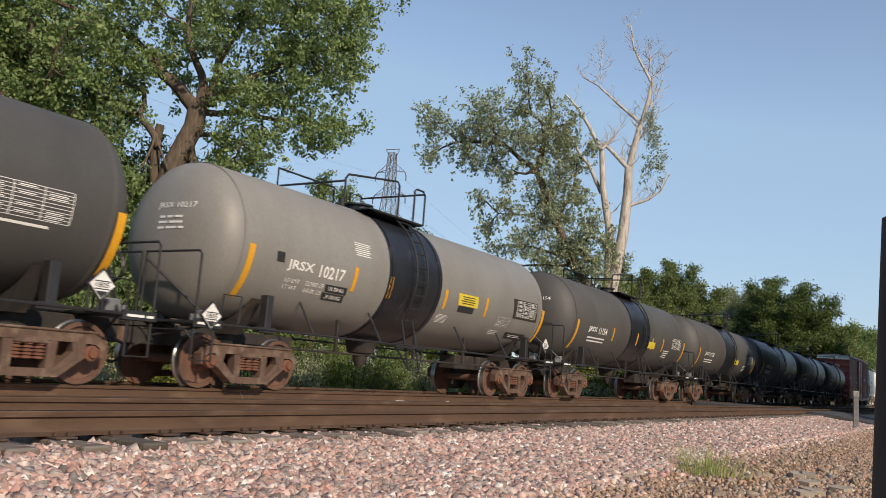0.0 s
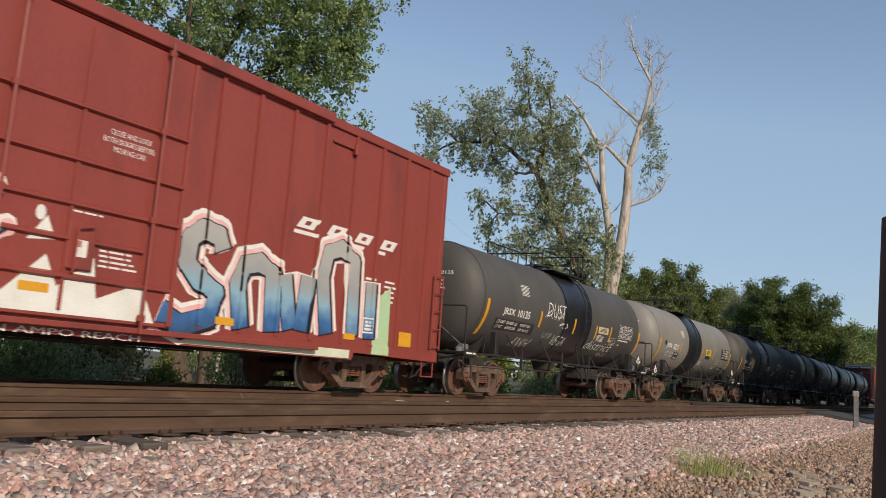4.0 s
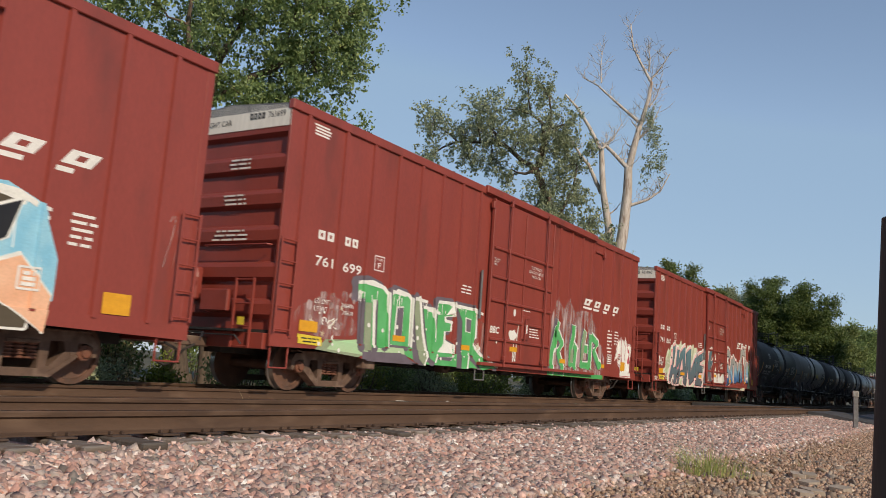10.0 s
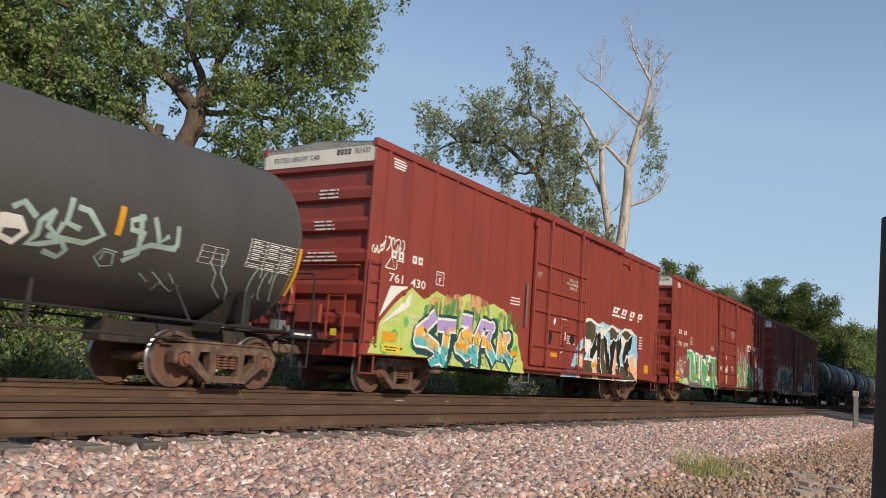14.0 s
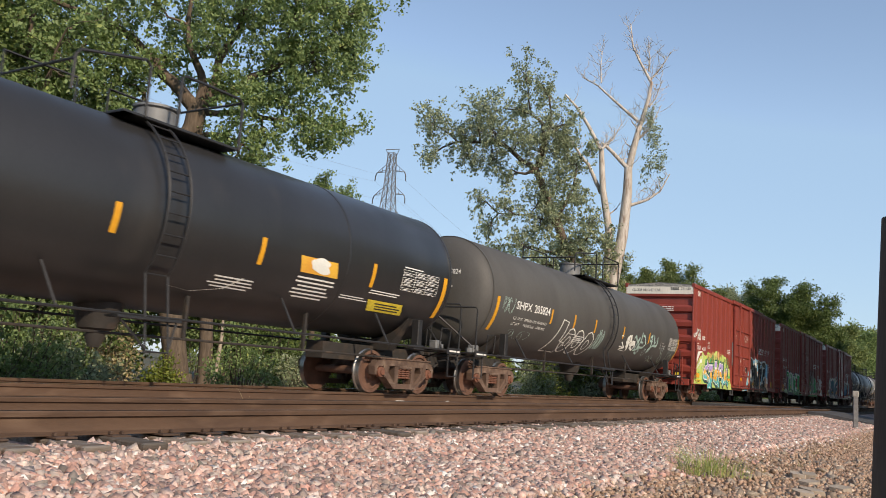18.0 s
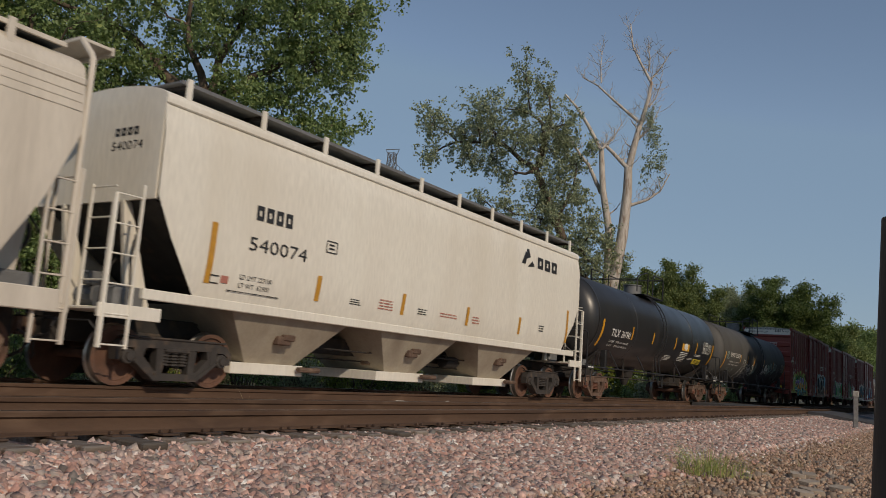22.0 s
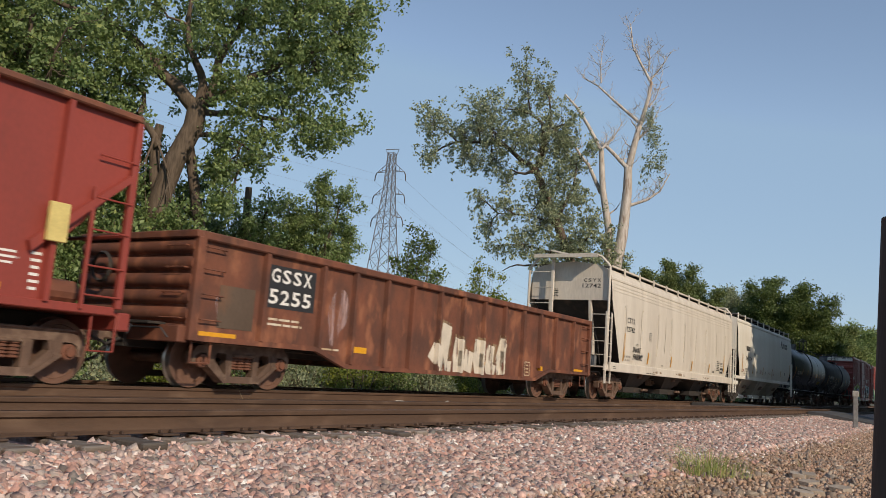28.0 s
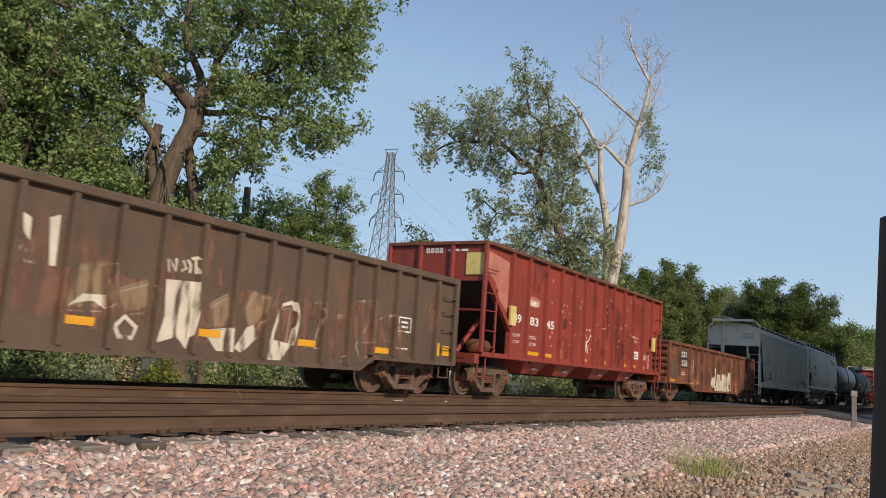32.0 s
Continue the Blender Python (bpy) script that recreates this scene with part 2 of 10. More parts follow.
M = {
    "rail": surface("rusty_rail", (0.098, 0.054, 0.031), (0.073, 0.040, 0.024), 0.8, 0.0, 3, 40, 0.3, (0.145, 0.088, 0.056), (5, 0.55, 0.75), (0.3, 1, 1)),
    "rail_top": surface("worn_railhead", (0.16, 0.12, 0.095), (0.12, 0.085, 0.06), 0.5, 0.4, 3, 30, 0.1, stretch=(0.2, 1, 1)),
    "rail_shiny": surface("polished_railhead", (0.55, 0.52, 0.48), None, 0.3, 0.9, 3, 30, 0.05),
    "tie": surface("weathered_tie", (0.21, 0.18, 0.15), (0.115, 0.075, 0.05), 0.9, 0, 4, 25, 0.7, (0.22, 0.2, 0.18), (3, 0.5, 0.7), (0.6, 4, 4), rand=0.5),
    "concrete_tie": surface("grey_tie", (0.20, 0.195, 0.19), (0.13, 0.125, 0.12), 0.9, 0, 6, 40, 0.4, rand=0.25),
    "plate": surface("rusty_plate", (0.10, 0.06, 0.04), (0.07, 0.042, 0.03), 0.8, 0.1, 8, 60, 0.3, rand=0.2),
    "stone": pebbles("pink_quartzite", ((0.15, 0.13, 0.12), (0.52, 0.30, 0.24), (0.56, 0.38, 0.32), (0.40, 0.34, 0.31), (0.76, 0.51, 0.43), (0.20, 0.19, 0.17), (0.60, 0.34, 0.28), (0.70, 0.57, 0.50), (0.28, 0.24, 0.21), (0.54, 0.31, 0.25), (0.86, 0.84, 0.79))),
    "ballast": surface("ballast_bed", (0.46, 0.29, 0.235), (0.32, 0.22, 0.185), 0.9, 0, 11, 45, 1.0, (0.42, 0.36, 0.33), (16, 0.5, 0.6), world_space=True),
    "dirt": surface("gravelly_dirt", (0.29, 0.19, 0.115), (0.20, 0.13, 0.08), 0.95, 0, 3, 35, 1.0, (0.32, 0.25, 0.2), (9, 0.55, 0.7), world_space=True),
    "earth": surface("weedy_earth", (0.10, 0.085, 0.05), (0.05, 0.06, 0.025), 0.95, 0, 0.6, 14, 0.8, (0.13, 0.11, 0.07), (1.2, 0.5, 0.65), world_space=True),
    "asphalt": surface("asphalt", (0.07, 0.07, 0.072), (0.05, 0.05, 0.052), 0.85, 0, 1.5, 60, 0.3, world_space=True),
    "red": surface("oxide_red_paint", (0.295, 0.056, 0.040), (0.262, 0.049, 0.036), 0.45, 0, 1.2, 30, 0.05, (0.17, 0.04, 0.03), (1.6, 0.55, 0.8), (1, 1, 0.35)),
    "white": surface("cream_paint", (0.84, 0.81, 0.72), (0.79, 0.75, 0.66), 0.42, 0, 0.7, 20, 0.03, (0.66, 0.61, 0.51), (0.6, 0.55, 0.9), (1.2, 1, 0.18)),
    "black": surface("black_tank_paint", (0.030, 0.030, 0.031), (0.024, 0.024, 0.025), 0.36, 0, 0.9, 30, 0.04, (0.05, 0.046, 0.042), (1.1, 0.6, 0.9), (1, 1, 0.4)),
    "charcoal": surface("charcoal_tank_paint", (0.082, 0.079, 0.074), (0.066, 0.063, 0.059), 0.65, 0, 0.9, 30, 0.04, (0.07, 0.064, 0.056), (1.2, 0.58, 0.9), (1, 1, 0.4)),
    "grey": surface("grey_tank_paint", (0.255, 0.245, 0.225), (0.215, 0.205, 0.185), 0.5, 0, 0.8, 30, 0.04, (0.19, 0.175, 0.155), (1.2, 0.58, 0.9), (1, 1, 0.35)),
    "band": surface("black_coating", (0.013, 0.014, 0.018), (0.02, 0.021, 0.026), 0.35, 0, 3, 30, 0.08, (0.09, 0.09, 0.09), (5, 0.62, 0.8), (3, 1, 0.5)),
    # grime of the underframes; on covered hopper end slopes its dark stands for shade
    "under": surface("underframe_grime_and_shade", (0.035, 0.03, 0.027), (0.022, 0.02, 0.018), 0.8, 0, 3, 30, 0.3, (0.08, 0.055, 0.04), (3, 0.55, 0.75)),
    "truck": surface("rusty_cast_steel", (0.135, 0.083, 0.058), (0.09, 0.055, 0.04), 0.8, 0, 5, 45, 0.4, (0.235, 0.165, 0.12), (4, 0.52, 0.75), rand=0.12),
    "truck_dark": surface("grimy_dark_cast_steel", (0.055, 0.048, 0.043), (0.038, 0.033, 0.03), 0.75, 0, 5, 45, 0.4, (0.12, 0.085, 0.06), (4, 0.55, 0.75), rand=0.1),
    "truck_red": surface("red_rust_steel", (0.20, 0.075, 0.042), (0.13, 0.06, 0.04), 0.8, 0, 5, 45, 0.4, (0.22, 0.14, 0.10), (4, 0.55, 0.75)),
    "wheel": surface("rusty_wheel", (0.17, 0.088, 0.058), (0.12, 0.062, 0.042), 0.75, 0.1, 4, 40, 0.25, (0.09, 0.055, 0.04), (3, 0.55, 0.7)),
    "tread": surface("bright_tread", (0.42, 0.40, 0.37), None, 0.32, 0.9, 4, 30, 0.05),
    "rust": surface("rusty_red_steel", (0.19, 0.066, 0.036), (0.10, 0.042, 0.028), 0.75, 0, 2.2, 30, 0.3, (0.27, 0.105, 0.055), (2.6, 0.54, 0.68), (1, 1, 0.6)),
    "brown": surface("weathered_brown_steel", (0.118, 0.081, 0.056), (0.086, 0.058, 0.040), 0.8, 0, 1.4, 30, 0.2, (0.18, 0.085, 0.046), (1.5, 0.56, 0.75), (1, 1, 0.5)),
    "hopper_red": surface("faded_red_paint", (0.30, 0.052, 0.036), (0.25, 0.044, 0.032), 0.55, 0, 1.2, 30, 0.1, (0.12, 0.032, 0.024), (1.3, 0.6, 0.8), (1, 1, 0.4)),
    "ltgrey": surface("dusty_grey_paint", (0.69, 0.635, 0.55), (0.61, 0.555, 0.475), 0.55, 0, 0.9, 24, 0.06, (0.46, 0.41, 0.35), (1.0, 0.55, 0.85), (2.4, 1, 0.16)),
    # cream darkened for grime and, on the bays, for shade below the sill
    "bay": surface("grimy_shaded_cream", (0.44, 0.39, 0.31), (0.36, 0.31, 0.24), 0.7, 0, 1.6, 26, 0.08, (0.22, 0.18, 0.14), (1.4, 0.5, 0.8), (1, 1, 0.4)),
    "ochre": surface("worn_ochre_reflector", (0.60, 0.30, 0.035), (0.50, 0.25, 0.035), 0.5, 0, 12, 60, 0.05),
    "letter": surface("white_lettering", (0.82, 0.81, 0.77), (0.74, 0.73, 0.69), 0.5, 0, 9, 60, 0.0),
    "letter_dark": surface("black_lettering", (0.03, 0.03, 0.032), None, 0.5, 0, 9, 60, 0.0),
    "yellow": surface("yellow_reflector", (0.78, 0.38, 0.025), (0.70, 0.33, 0.02), 0.45, 0, 12, 60, 0.05),
    "lemon": surface("yellow_placard", (0.80, 0.62, 0.06), None, 0.5, 0, 9, 60, 0.05),
    "pale_yellow": surface("pale_yellow_panel", (0.74, 0.60, 0.22), None, 0.5, 0, 5, 60, 0.05),
    "bark": surface("grey_brown_bark", (0.145, 0.108, 0.078), (0.085, 0.063, 0.046), 0.95, 0, 5, 22, 1.0, stretch=(3, 3, 0.5)),
    "deadwood": surface("bleached_deadwood", (0.62, 0.57, 0.52), (0.40, 0.34, 0.29), 0.9, 0, 3, 22, 0.8, (0.2, 0.13, 0.09), (1.5, 0.58, 0.72), (3, 3, 0.4)),
    "leaf": leafy("cottonwood_leaves", (0.12, 0.19, 0.062), (0.305, 0.40, 0.165), 0.45),
    "leaf_dry": leafy("dusty_leaves", (0.20, 0.245, 0.14), (0.42, 0.47, 0.30), 0.45),
    "leaf_dark": leafy("dark_leaves", (0.065, 0.105, 0.03), (0.15, 0.205, 0.062), 0.38),
    "leaf_far": leafy("wood_leaves", (0.10, 0.145, 0.045), (0.22, 0.27, 0.10), 0.4),
    "leaf_bright": leafy("bright_leaves", (0.11, 0.155, 0.025), (0.25, 0.29, 0.06), 0.4),
    "verge_stone": pebbles("brown_gravel", ((0.16, 0.105, 0.07), (0.38, 0.24, 0.16), (0.46, 0.31, 0.22), (0.31, 0.22, 0.155), (0.52, 0.39, 0.29), (0.42, 0.25, 0.175), (0.62, 0.50, 0.39))),
    "rock": pebbles("tan_rock", ((0.30, 0.24, 0.18), (0.40, 0.33, 0.26), (0.24, 0.19, 0.15), (0.44, 0.38, 0.31))),
    "slab": surface("tan_slab", (0.44, 0.36, 0.28), (0.33, 0.27, 0.21), 0.9, 0, 7, 50, 0.5, rand=0.2),
    "grass": leafy("grass_blades", (0.22, 0.30, 0.08), (0.45, 0.48, 0.18)),
    "straw": leafy("straw", (0.32, 0.26, 0.13), (0.46, 0.40, 0.24)),
    "plastic": surface("dirty_white_plastic", (0.40, 0.38, 0.34), (0.26, 0.24, 0.21), 0.5, 0, 6, 30, 0.2),
    "galv": surface("galvanised_steel", (0.20, 0.205, 0.21), None, 0.6, 0.2, 4, 30, 0.05),
    "pole": surface("dark_pole", (0.055, 0.05, 0.045), (0.04, 0.036, 0.033), 0.8, 0, 3, 30, 0.3, stretch=(3, 3, 0.5)),
    "metal": surface("dark_steel", (0.05, 0.05, 0.052), None, 0.5, 0.5, 4, 30, 0.1),
}


# ---------- ground, ballast and track ----------
def bed_z(x, y):
    """Height of the ballast across the line: shoulder, cribs, the gap between the tracks, the far shoulder."""
    knots = [(-14.0, -0.60), (-9.6, -0.50), (-9.0, -0.455), (-8.2, -0.40), (-7.0, -0.315), (-6.45, -0.235), (-5.9, -0.20), (-4.1, -0.20), (-3.4, -0.34),
             (-1.7, -0.36), (-1.2, -0.25), (-0.9, -0.205), (0.9, -0.205), (1.6, -0.24), (2.6, -0.42), (3.6, -0.62)]
    if y <= knots[0][0]:
        return knots[0][1]
    for (a, za), (b, zb) in zip(knots, knots[1:]):
        if y <= b:
            return za + (zb - za) * (y - a) / (b - a)
    return knots[-1][1]


def verge_z(x, y):
    """Height of the trodden dirt beside the ballast."""
    return (bed_z(x, y) if y > -9.4 else -0.505) - 0.02 + 0.03 * noise.noise((x * 1.3, y * 1.3, 3)) + 0.015 * noise.noise((x * 5, y * 5, 1))


def ground():
    g = Geo()
    xs = [-1500, -300, -60, -20, 0, 20, 60, 120, 240, 500, 1500]
    ys = [-1500, -300, -80, -30, -12, 4, 12, 30, 80, 300, 1500]
    n = len(ys)
    g.add([(x, y, -0.62) for x in xs for y in ys],
          [(i * n + j, (i + 1) * n + j, (i + 1) * n + j + 1, i * n + j + 1) for i in range(len(xs) - 1) for j in range(n - 1)])
    thing("ground", "flat weedy brown earth reaching the horizon", "ground", geo=g, material=M["earth"], kind="structure")
    # trodden gravelly dirt on the near side
    g = Geo()
    xs = [-12 + 0.35 * i for i in range(180)]
    ys = [-16 + 0.3 * i for i in range(26)]
    n = len(ys)
    v = [(x, y, verge_z(x, y)) for x in xs for y in ys]
    g.add(v, [(i * n + j, (i + 1) * n + j, (i + 1) * n + j + 1, i * n + j + 1) for i in range(len(xs) - 1) for j in range(n - 1)])
    thing("gravel_verge", "brown gravelly dirt verge beside the ballast", "ground", geo=g, material=M["dirt"], kind="structure", smooth=60)
    # ballast bed under both tracks
    g = Geo()
    xs = [-20 + 0.25 * i for i in range(240)] + [40 + 2 * i for i in range(1, 131)]
    ys = [-8.7, -8.5, -8.35, -8.1, -7.8, -7.4, -7.0, -6.7, -6.45, -6.2, -5.9, -5.4, -4.6, -4.1, -3.6, -3.2, -2.4, -1.6, -0.9, 0, 0.9, 1.6, 2.1, 2.6, 3.1, 3.6]
    n = len(ys)
    v = []
    for x in xs:
        for j, y in enumerate(ys):
            edge = 0.18 * noise.noise((x * 0.6, 0, 7)) if j == 0 else 0
            v.append((x, y + edge, bed_z(x, y) - (0.14 if j == 0 else 0) + 0.018 * noise.noise((x * 3, y * 3, 0))))
    g.add(v, [(i * n + j, (i + 1) * n + j, (i + 1) * n + j + 1, i * n + j + 1) for i in range(len(xs) - 1) for j in range(n - 1)])
    thing("ballast_bed", "bed of crushed pink quartzite ballast under both tracks", "ballast", geo=g, material=M["ballast"], kind="structure", smooth=60)


RAIL = [(-0.076, -0.186), (0.076, -0.186), (0.076, -0.174), (0.018, -0.158), (0.009, -0.14), (0.009, -0.062), (0.034, -0.046), (0.037, -0.012), (0.028, -0.002),
        (0, 0), (-0.028, -0.002), (-0.037, -0.012), (-0.034, -0.046), (-0.009, -0.062), (-0.009, -0.14), (-0.018, -0.158), (-0.076, -0.174)]


def tracks():
    tie_g = Geo().box(-0.115, 0.115, -1.3, 1.3, -0.18, 0, 0.012)
    tie_me = tie_g.mesh("tie")
    short_me = Geo().box(-0.115, 0.115, -1.08, 1.08, -0.18, 0, 0.012).mesh("tie")
    short_me.materials.append(M["tie"])
    plate = Geo().box(-0.09, 0.09, -0.18, 0.18, 0, 0.016, 0.003)
    for sx in (-0.055, 0.055):
        for sy in (-0.1, 0.1):
            plate.box(sx - 0.011, sx + 0.011, sy - 0.02, sy + 0.02, 0.016, 0.045, 0.004)
    plate_me = plate.mesh("tie_plate")
    plate_me.materials.append(M["plate"])
    for name, label, yc, top in (("near_track", "empty railway track with rust-brown rails on wooden ties", -5.0, "rail_top"),
                                 ("train_track", "railway track in use under the freight train", 0.0, "rail_shiny")):
        t = thing(name, label, "railway track", (0, yc, 0.058 if yc < 0 else 0), kind="structure")
        for s in (-1, 1):
            g = Geo().prism([(u + s * 0.7535, w) for u, w in RAIL], -60, 330, "x")
            r = part("rail", g, M["rail"], t, smooth=40)
            g = Geo()
            g.add([(x, s * 0.7535 + dy, 0.0015) for x in (-60, 330) for dy in (-0.024, 0.024)], [(0, 2, 3, 1)])
            part("running_surface", g, M[top], r)
        # ties near the camera one by one, the far ones joined
        rnd = random.Random(5)
        for i in range(118):
            x = -2.5 + 0.495 * i
            if yc == 0 and i % 2:
                continue
            ob = new("tie", tie_me if yc < 0 else short_me)
            ob.parent = t
            ob.matrix_basis = pose(x + rnd.uniform(-0.03, 0.03), rnd.uniform(-0.09, 0.05), (-0.202 if yc < 0 else -0.19) + rnd.uniform(-0.012, 0.006), 0, 0, rnd.uniform(-1, 1))
            if yc < 0:
                for s in (-1, 1):
                    p = new("tie_plate", plate_me)
                    p.parent = t
                    p.matrix_basis = pose(ob.matrix_basis.translation.x, s * 0.7535, -0.201)
        g = Geo()
        for i in range(260):
            x = -2.5 + 0.495 * (118 + i)
            g.box(x - 0.115, x + 0.115, -1.3, 1.3, -0.4, -0.2)
        tagged(part("far_ties", g, M["tie"], t), kind="stuff")
    tie_me.materials.append(M["tie"])


ground()
tracks()


# ---------- lettering and painted pieces ----------
def glyphs(text, size=1.0, bold=0.0, shear=0.0, space=1.0):
    """Flat outlines of a text with the built-in font: points (x, z) and faces, from the left end of the baseline."""
    cu = bpy.data.curves.new("glyphs", "FONT")
    cu.body, cu.size, cu.offset, cu.shear, cu.space_character, cu.resolution_u = text, size, bold, shear, space, 2
    ob = bpy.data.objects.new("glyphs", cu)
    me = ob.to_mesh()
    v, f = [(p.co.x, p.co.y) for p in me.vertices], [tuple(p.vertices) for p in me.polygons]
    ob.to_mesh_clear()
    bpy.data.objects.remove(ob)
    bpy.data.curves.remove(cu)
    return v, f


def fitted(text, x0, x1, z0, z1, bold=0.0, shear=0.0, grow=0.0):
    """The text stretched into a box; grow: how far its edge swells past the box. Points (x, z) and faces."""
    v, f = glyphs(text, 1.0, bold, shear)
    bx = glyphs(text, 1.0, bold - grow, shear)[0] if grow else v
    a, b = min(p[0] for p in bx), max(p[0] for p in bx)
    c, d = min(p[1] for p in bx), max(p[1] for p in bx)
    return [(x0 + (p[0] - a) / (b - a) * (x1 - x0), z0 + (p[1] - c) / (d - c) * (z1 - z0)) for p in v], f


def bars(x0, x1, z0, z1, n, seed=0, gap=0.58, words=True):
    """Lines of small writing as plain bars."""
    rnd = random.Random(seed)
    v, f = [], []
    h = (z1 - z0) / n
    for i in range(n):
        a, zb = x0 + rnd.uniform(0, 0.12) * (x1 - x0), z1 - (i + 1) * h + h * gap / 2
        end = x1 - rnd.uniform(0, 0.18) * (x1 - x0)
        while a < end:
            w = min(rnd.uniform(1.2, 4.5) * h, end - a) if words else end - a
            k = len(v)
            v += [(a, zb), (a + w, zb), (a + w, zb + h * (1 - gap)), (a, zb + h * (1 - gap))]
            f.append((k, k + 1, k + 2, k + 3))
            a += w + h * 0.45
    return v, f


def block_letters(x0, x1, z0, z1, n, lean=0.0):
    """A brand mark as n plain slanted blocks, each a frame of four bars."""
    v, f = [], []
    w = (x1 - x0) / n
    for i in range(n):
        a, b = x0 + i * w, x0 + i * w + w * 0.74
        s = (b - a) * 0.34
        for p, q, lo, hi in ((a, a + s, 0, 1), (b - s, b, 0, 1), (a + s, b - s, 0, 0.3), (a + s, b - s, 0.7, 1)):
            k = len(v)
            za, zb = z0 + (z1 - z0) * lo, z0 + (z1 - z0) * hi
            v += [(p + lean * lo, za), (q + lean * lo, za), (q + lean * hi, zb), (p + lean * hi, zb)]
            f.append((k, k + 1, k + 2, k + 3))
    return v, f


def blob(cx, cz, rx, rz, seed, n=28, rough=0.22):
    """An uneven sprayed patch."""
    rnd = random.Random(seed)
    ph = [rnd.uniform(0, 6.28) for _ in range(5)]
    v = []
    for i in range(n):
        a = 2 * math.pi * i / n
        k = 1 + rough * sum(math.sin((j + 2) * a + ph[j]) / (j + 1.5) for j in range(5))
        v.append((cx + rx * k * math.cos(a), cz + rz * k * math.sin(a)))
    return v, [tuple(range(n))]


def moved(shape, dx):
    return [(x + dx, z) for x, z in shape[0]], shape[1]


def poly(*pts):
    return list(pts), [tuple(range(len(pts)))]


def stroke(pts, w):
    """A brush stroke of width w along points (x, z)."""
    v, f = [], []
    for i, (x, z) in enumerate(pts):
        a, b = pts[max(i - 1, 0)], pts[min(i + 1, len(pts) - 1)]
        d = math.hypot(b[0] - a[0], b[1] - a[1]) or 1
        nx, nz = -(b[1] - a[1]) / d * w / 2, (b[0] - a[0]) / d * w / 2
        v += [(x + nx, z + nz), (x - nx, z - nz)]
    for i in range(len(pts) - 1):
        f.append((2 * i, 2 * i + 1, 2 * i + 3, 2 * i + 2))
    return v, f


def scrawl(x0, x1, z0, z1, n, w, seed):
    """A hand-sprayed tag that cannot be read: loops and hooks in one line."""
    rnd = random.Random(seed)
    v, f = [], []
    for i in range(n):
        a = x0 + (x1 - x0) * i / n
        s = (x1 - x0) / n
        pts = []
        ph, turns = rnd.uniform(0, 6.28), rnd.uniform(0.6, 1.25)
        for k in range(13):
            u = k / 12
            pts.append((a + s * (0.5 + 0.62 * math.cos(ph + turns * 6.28 * u) * (0.4 + 0.6 * u)), z0 + (z1 - z0) * (0.5 + 0.5 * math.sin(ph * 1.7 + turns * 5.2 * u))))
        q = stroke(pts, w)
        f += [tuple(j + len(v) for j in t) for t in q[1]]
        v += q[0]
    return v, f


def join(*shapes):
    v, f = [], []
    for a, b in shapes:
        f += [tuple(j + len(v) for j in t) for t in b]
        v += a
    return v, f


SMALL = {"graffiti_stroke", "letter_outline", "car_number", "stencil", "lettering", "label", "tag", "spray", "brand_mark"}


class Side:
    """The near wall of a car: a plane with raised strips over which paint is laid."""

    def __init__(self, y, strips=(), sill=None):
        self.y, self.strips, self.sill = y, strips, sill

    def depth(self, x):
        for a, b, h in self.strips:
            if a <= x <= b:
                return self.y - h
        return self.y

    def lay(self, name, shape, material, parent, lift=0.003, label=""):
        v, f = shape
        bm = bmesh.new()
        vs = [bm.verts.new((x, 0, z)) for x, z in v]
        for q in f:
            if len(set(q)) > 2:
                try:
                    bm.faces.new([vs[i] for i in q])
                except ValueError:
                    pass
        lo, hi = min(p[0] for p in v), max(p[0] for p in v)
        for a, b, h in self.strips:
            for c in (a, a + 0.012, b - 0.012, b):
                if lo < c < hi:
                    bmesh.ops.bisect_plane(bm, geom=bm.verts[:] + bm.edges[:] + bm.faces[:], plane_co=(c, 0, 0), plane_no=(1, 0, 0))
        if self.sill and min(p[1] for p in v) < self.sill[0]:
            for c in (self.sill[0], self.sill[0] - 0.004):
                bmesh.ops.bisect_plane(bm, geom=bm.verts[:] + bm.edges[:] + bm.faces[:], plane_co=(0, 0, c), plane_no=(0, 0, 1))
        for p in bm.verts:
            x, d = p.co.x, self.y
            for a, b, h in self.strips:
                if a + 0.006 <= x <= b - 0.006:
                    d = self.y - h
            if self.sill and p.co.z < self.sill[0] - 0.002:
                d = self.sill[1]
            p.co.y = d - lift
        bmesh.ops.triangulate(bm, faces=[q for q in bm.faces if len(q.verts) > 4])
        bmesh.ops.recalc_face_normals(bm, faces=bm.faces)
        for q in bm.faces:
            if q.normal.y > 0.5:
                q.normal_flip()
        me = bpy.data.meshes.new(name)
        bm.to_mesh(me)
        bm.free()
        return tagged(part(name, me, material, parent, label), kind="stuff" if name in SMALL else "")


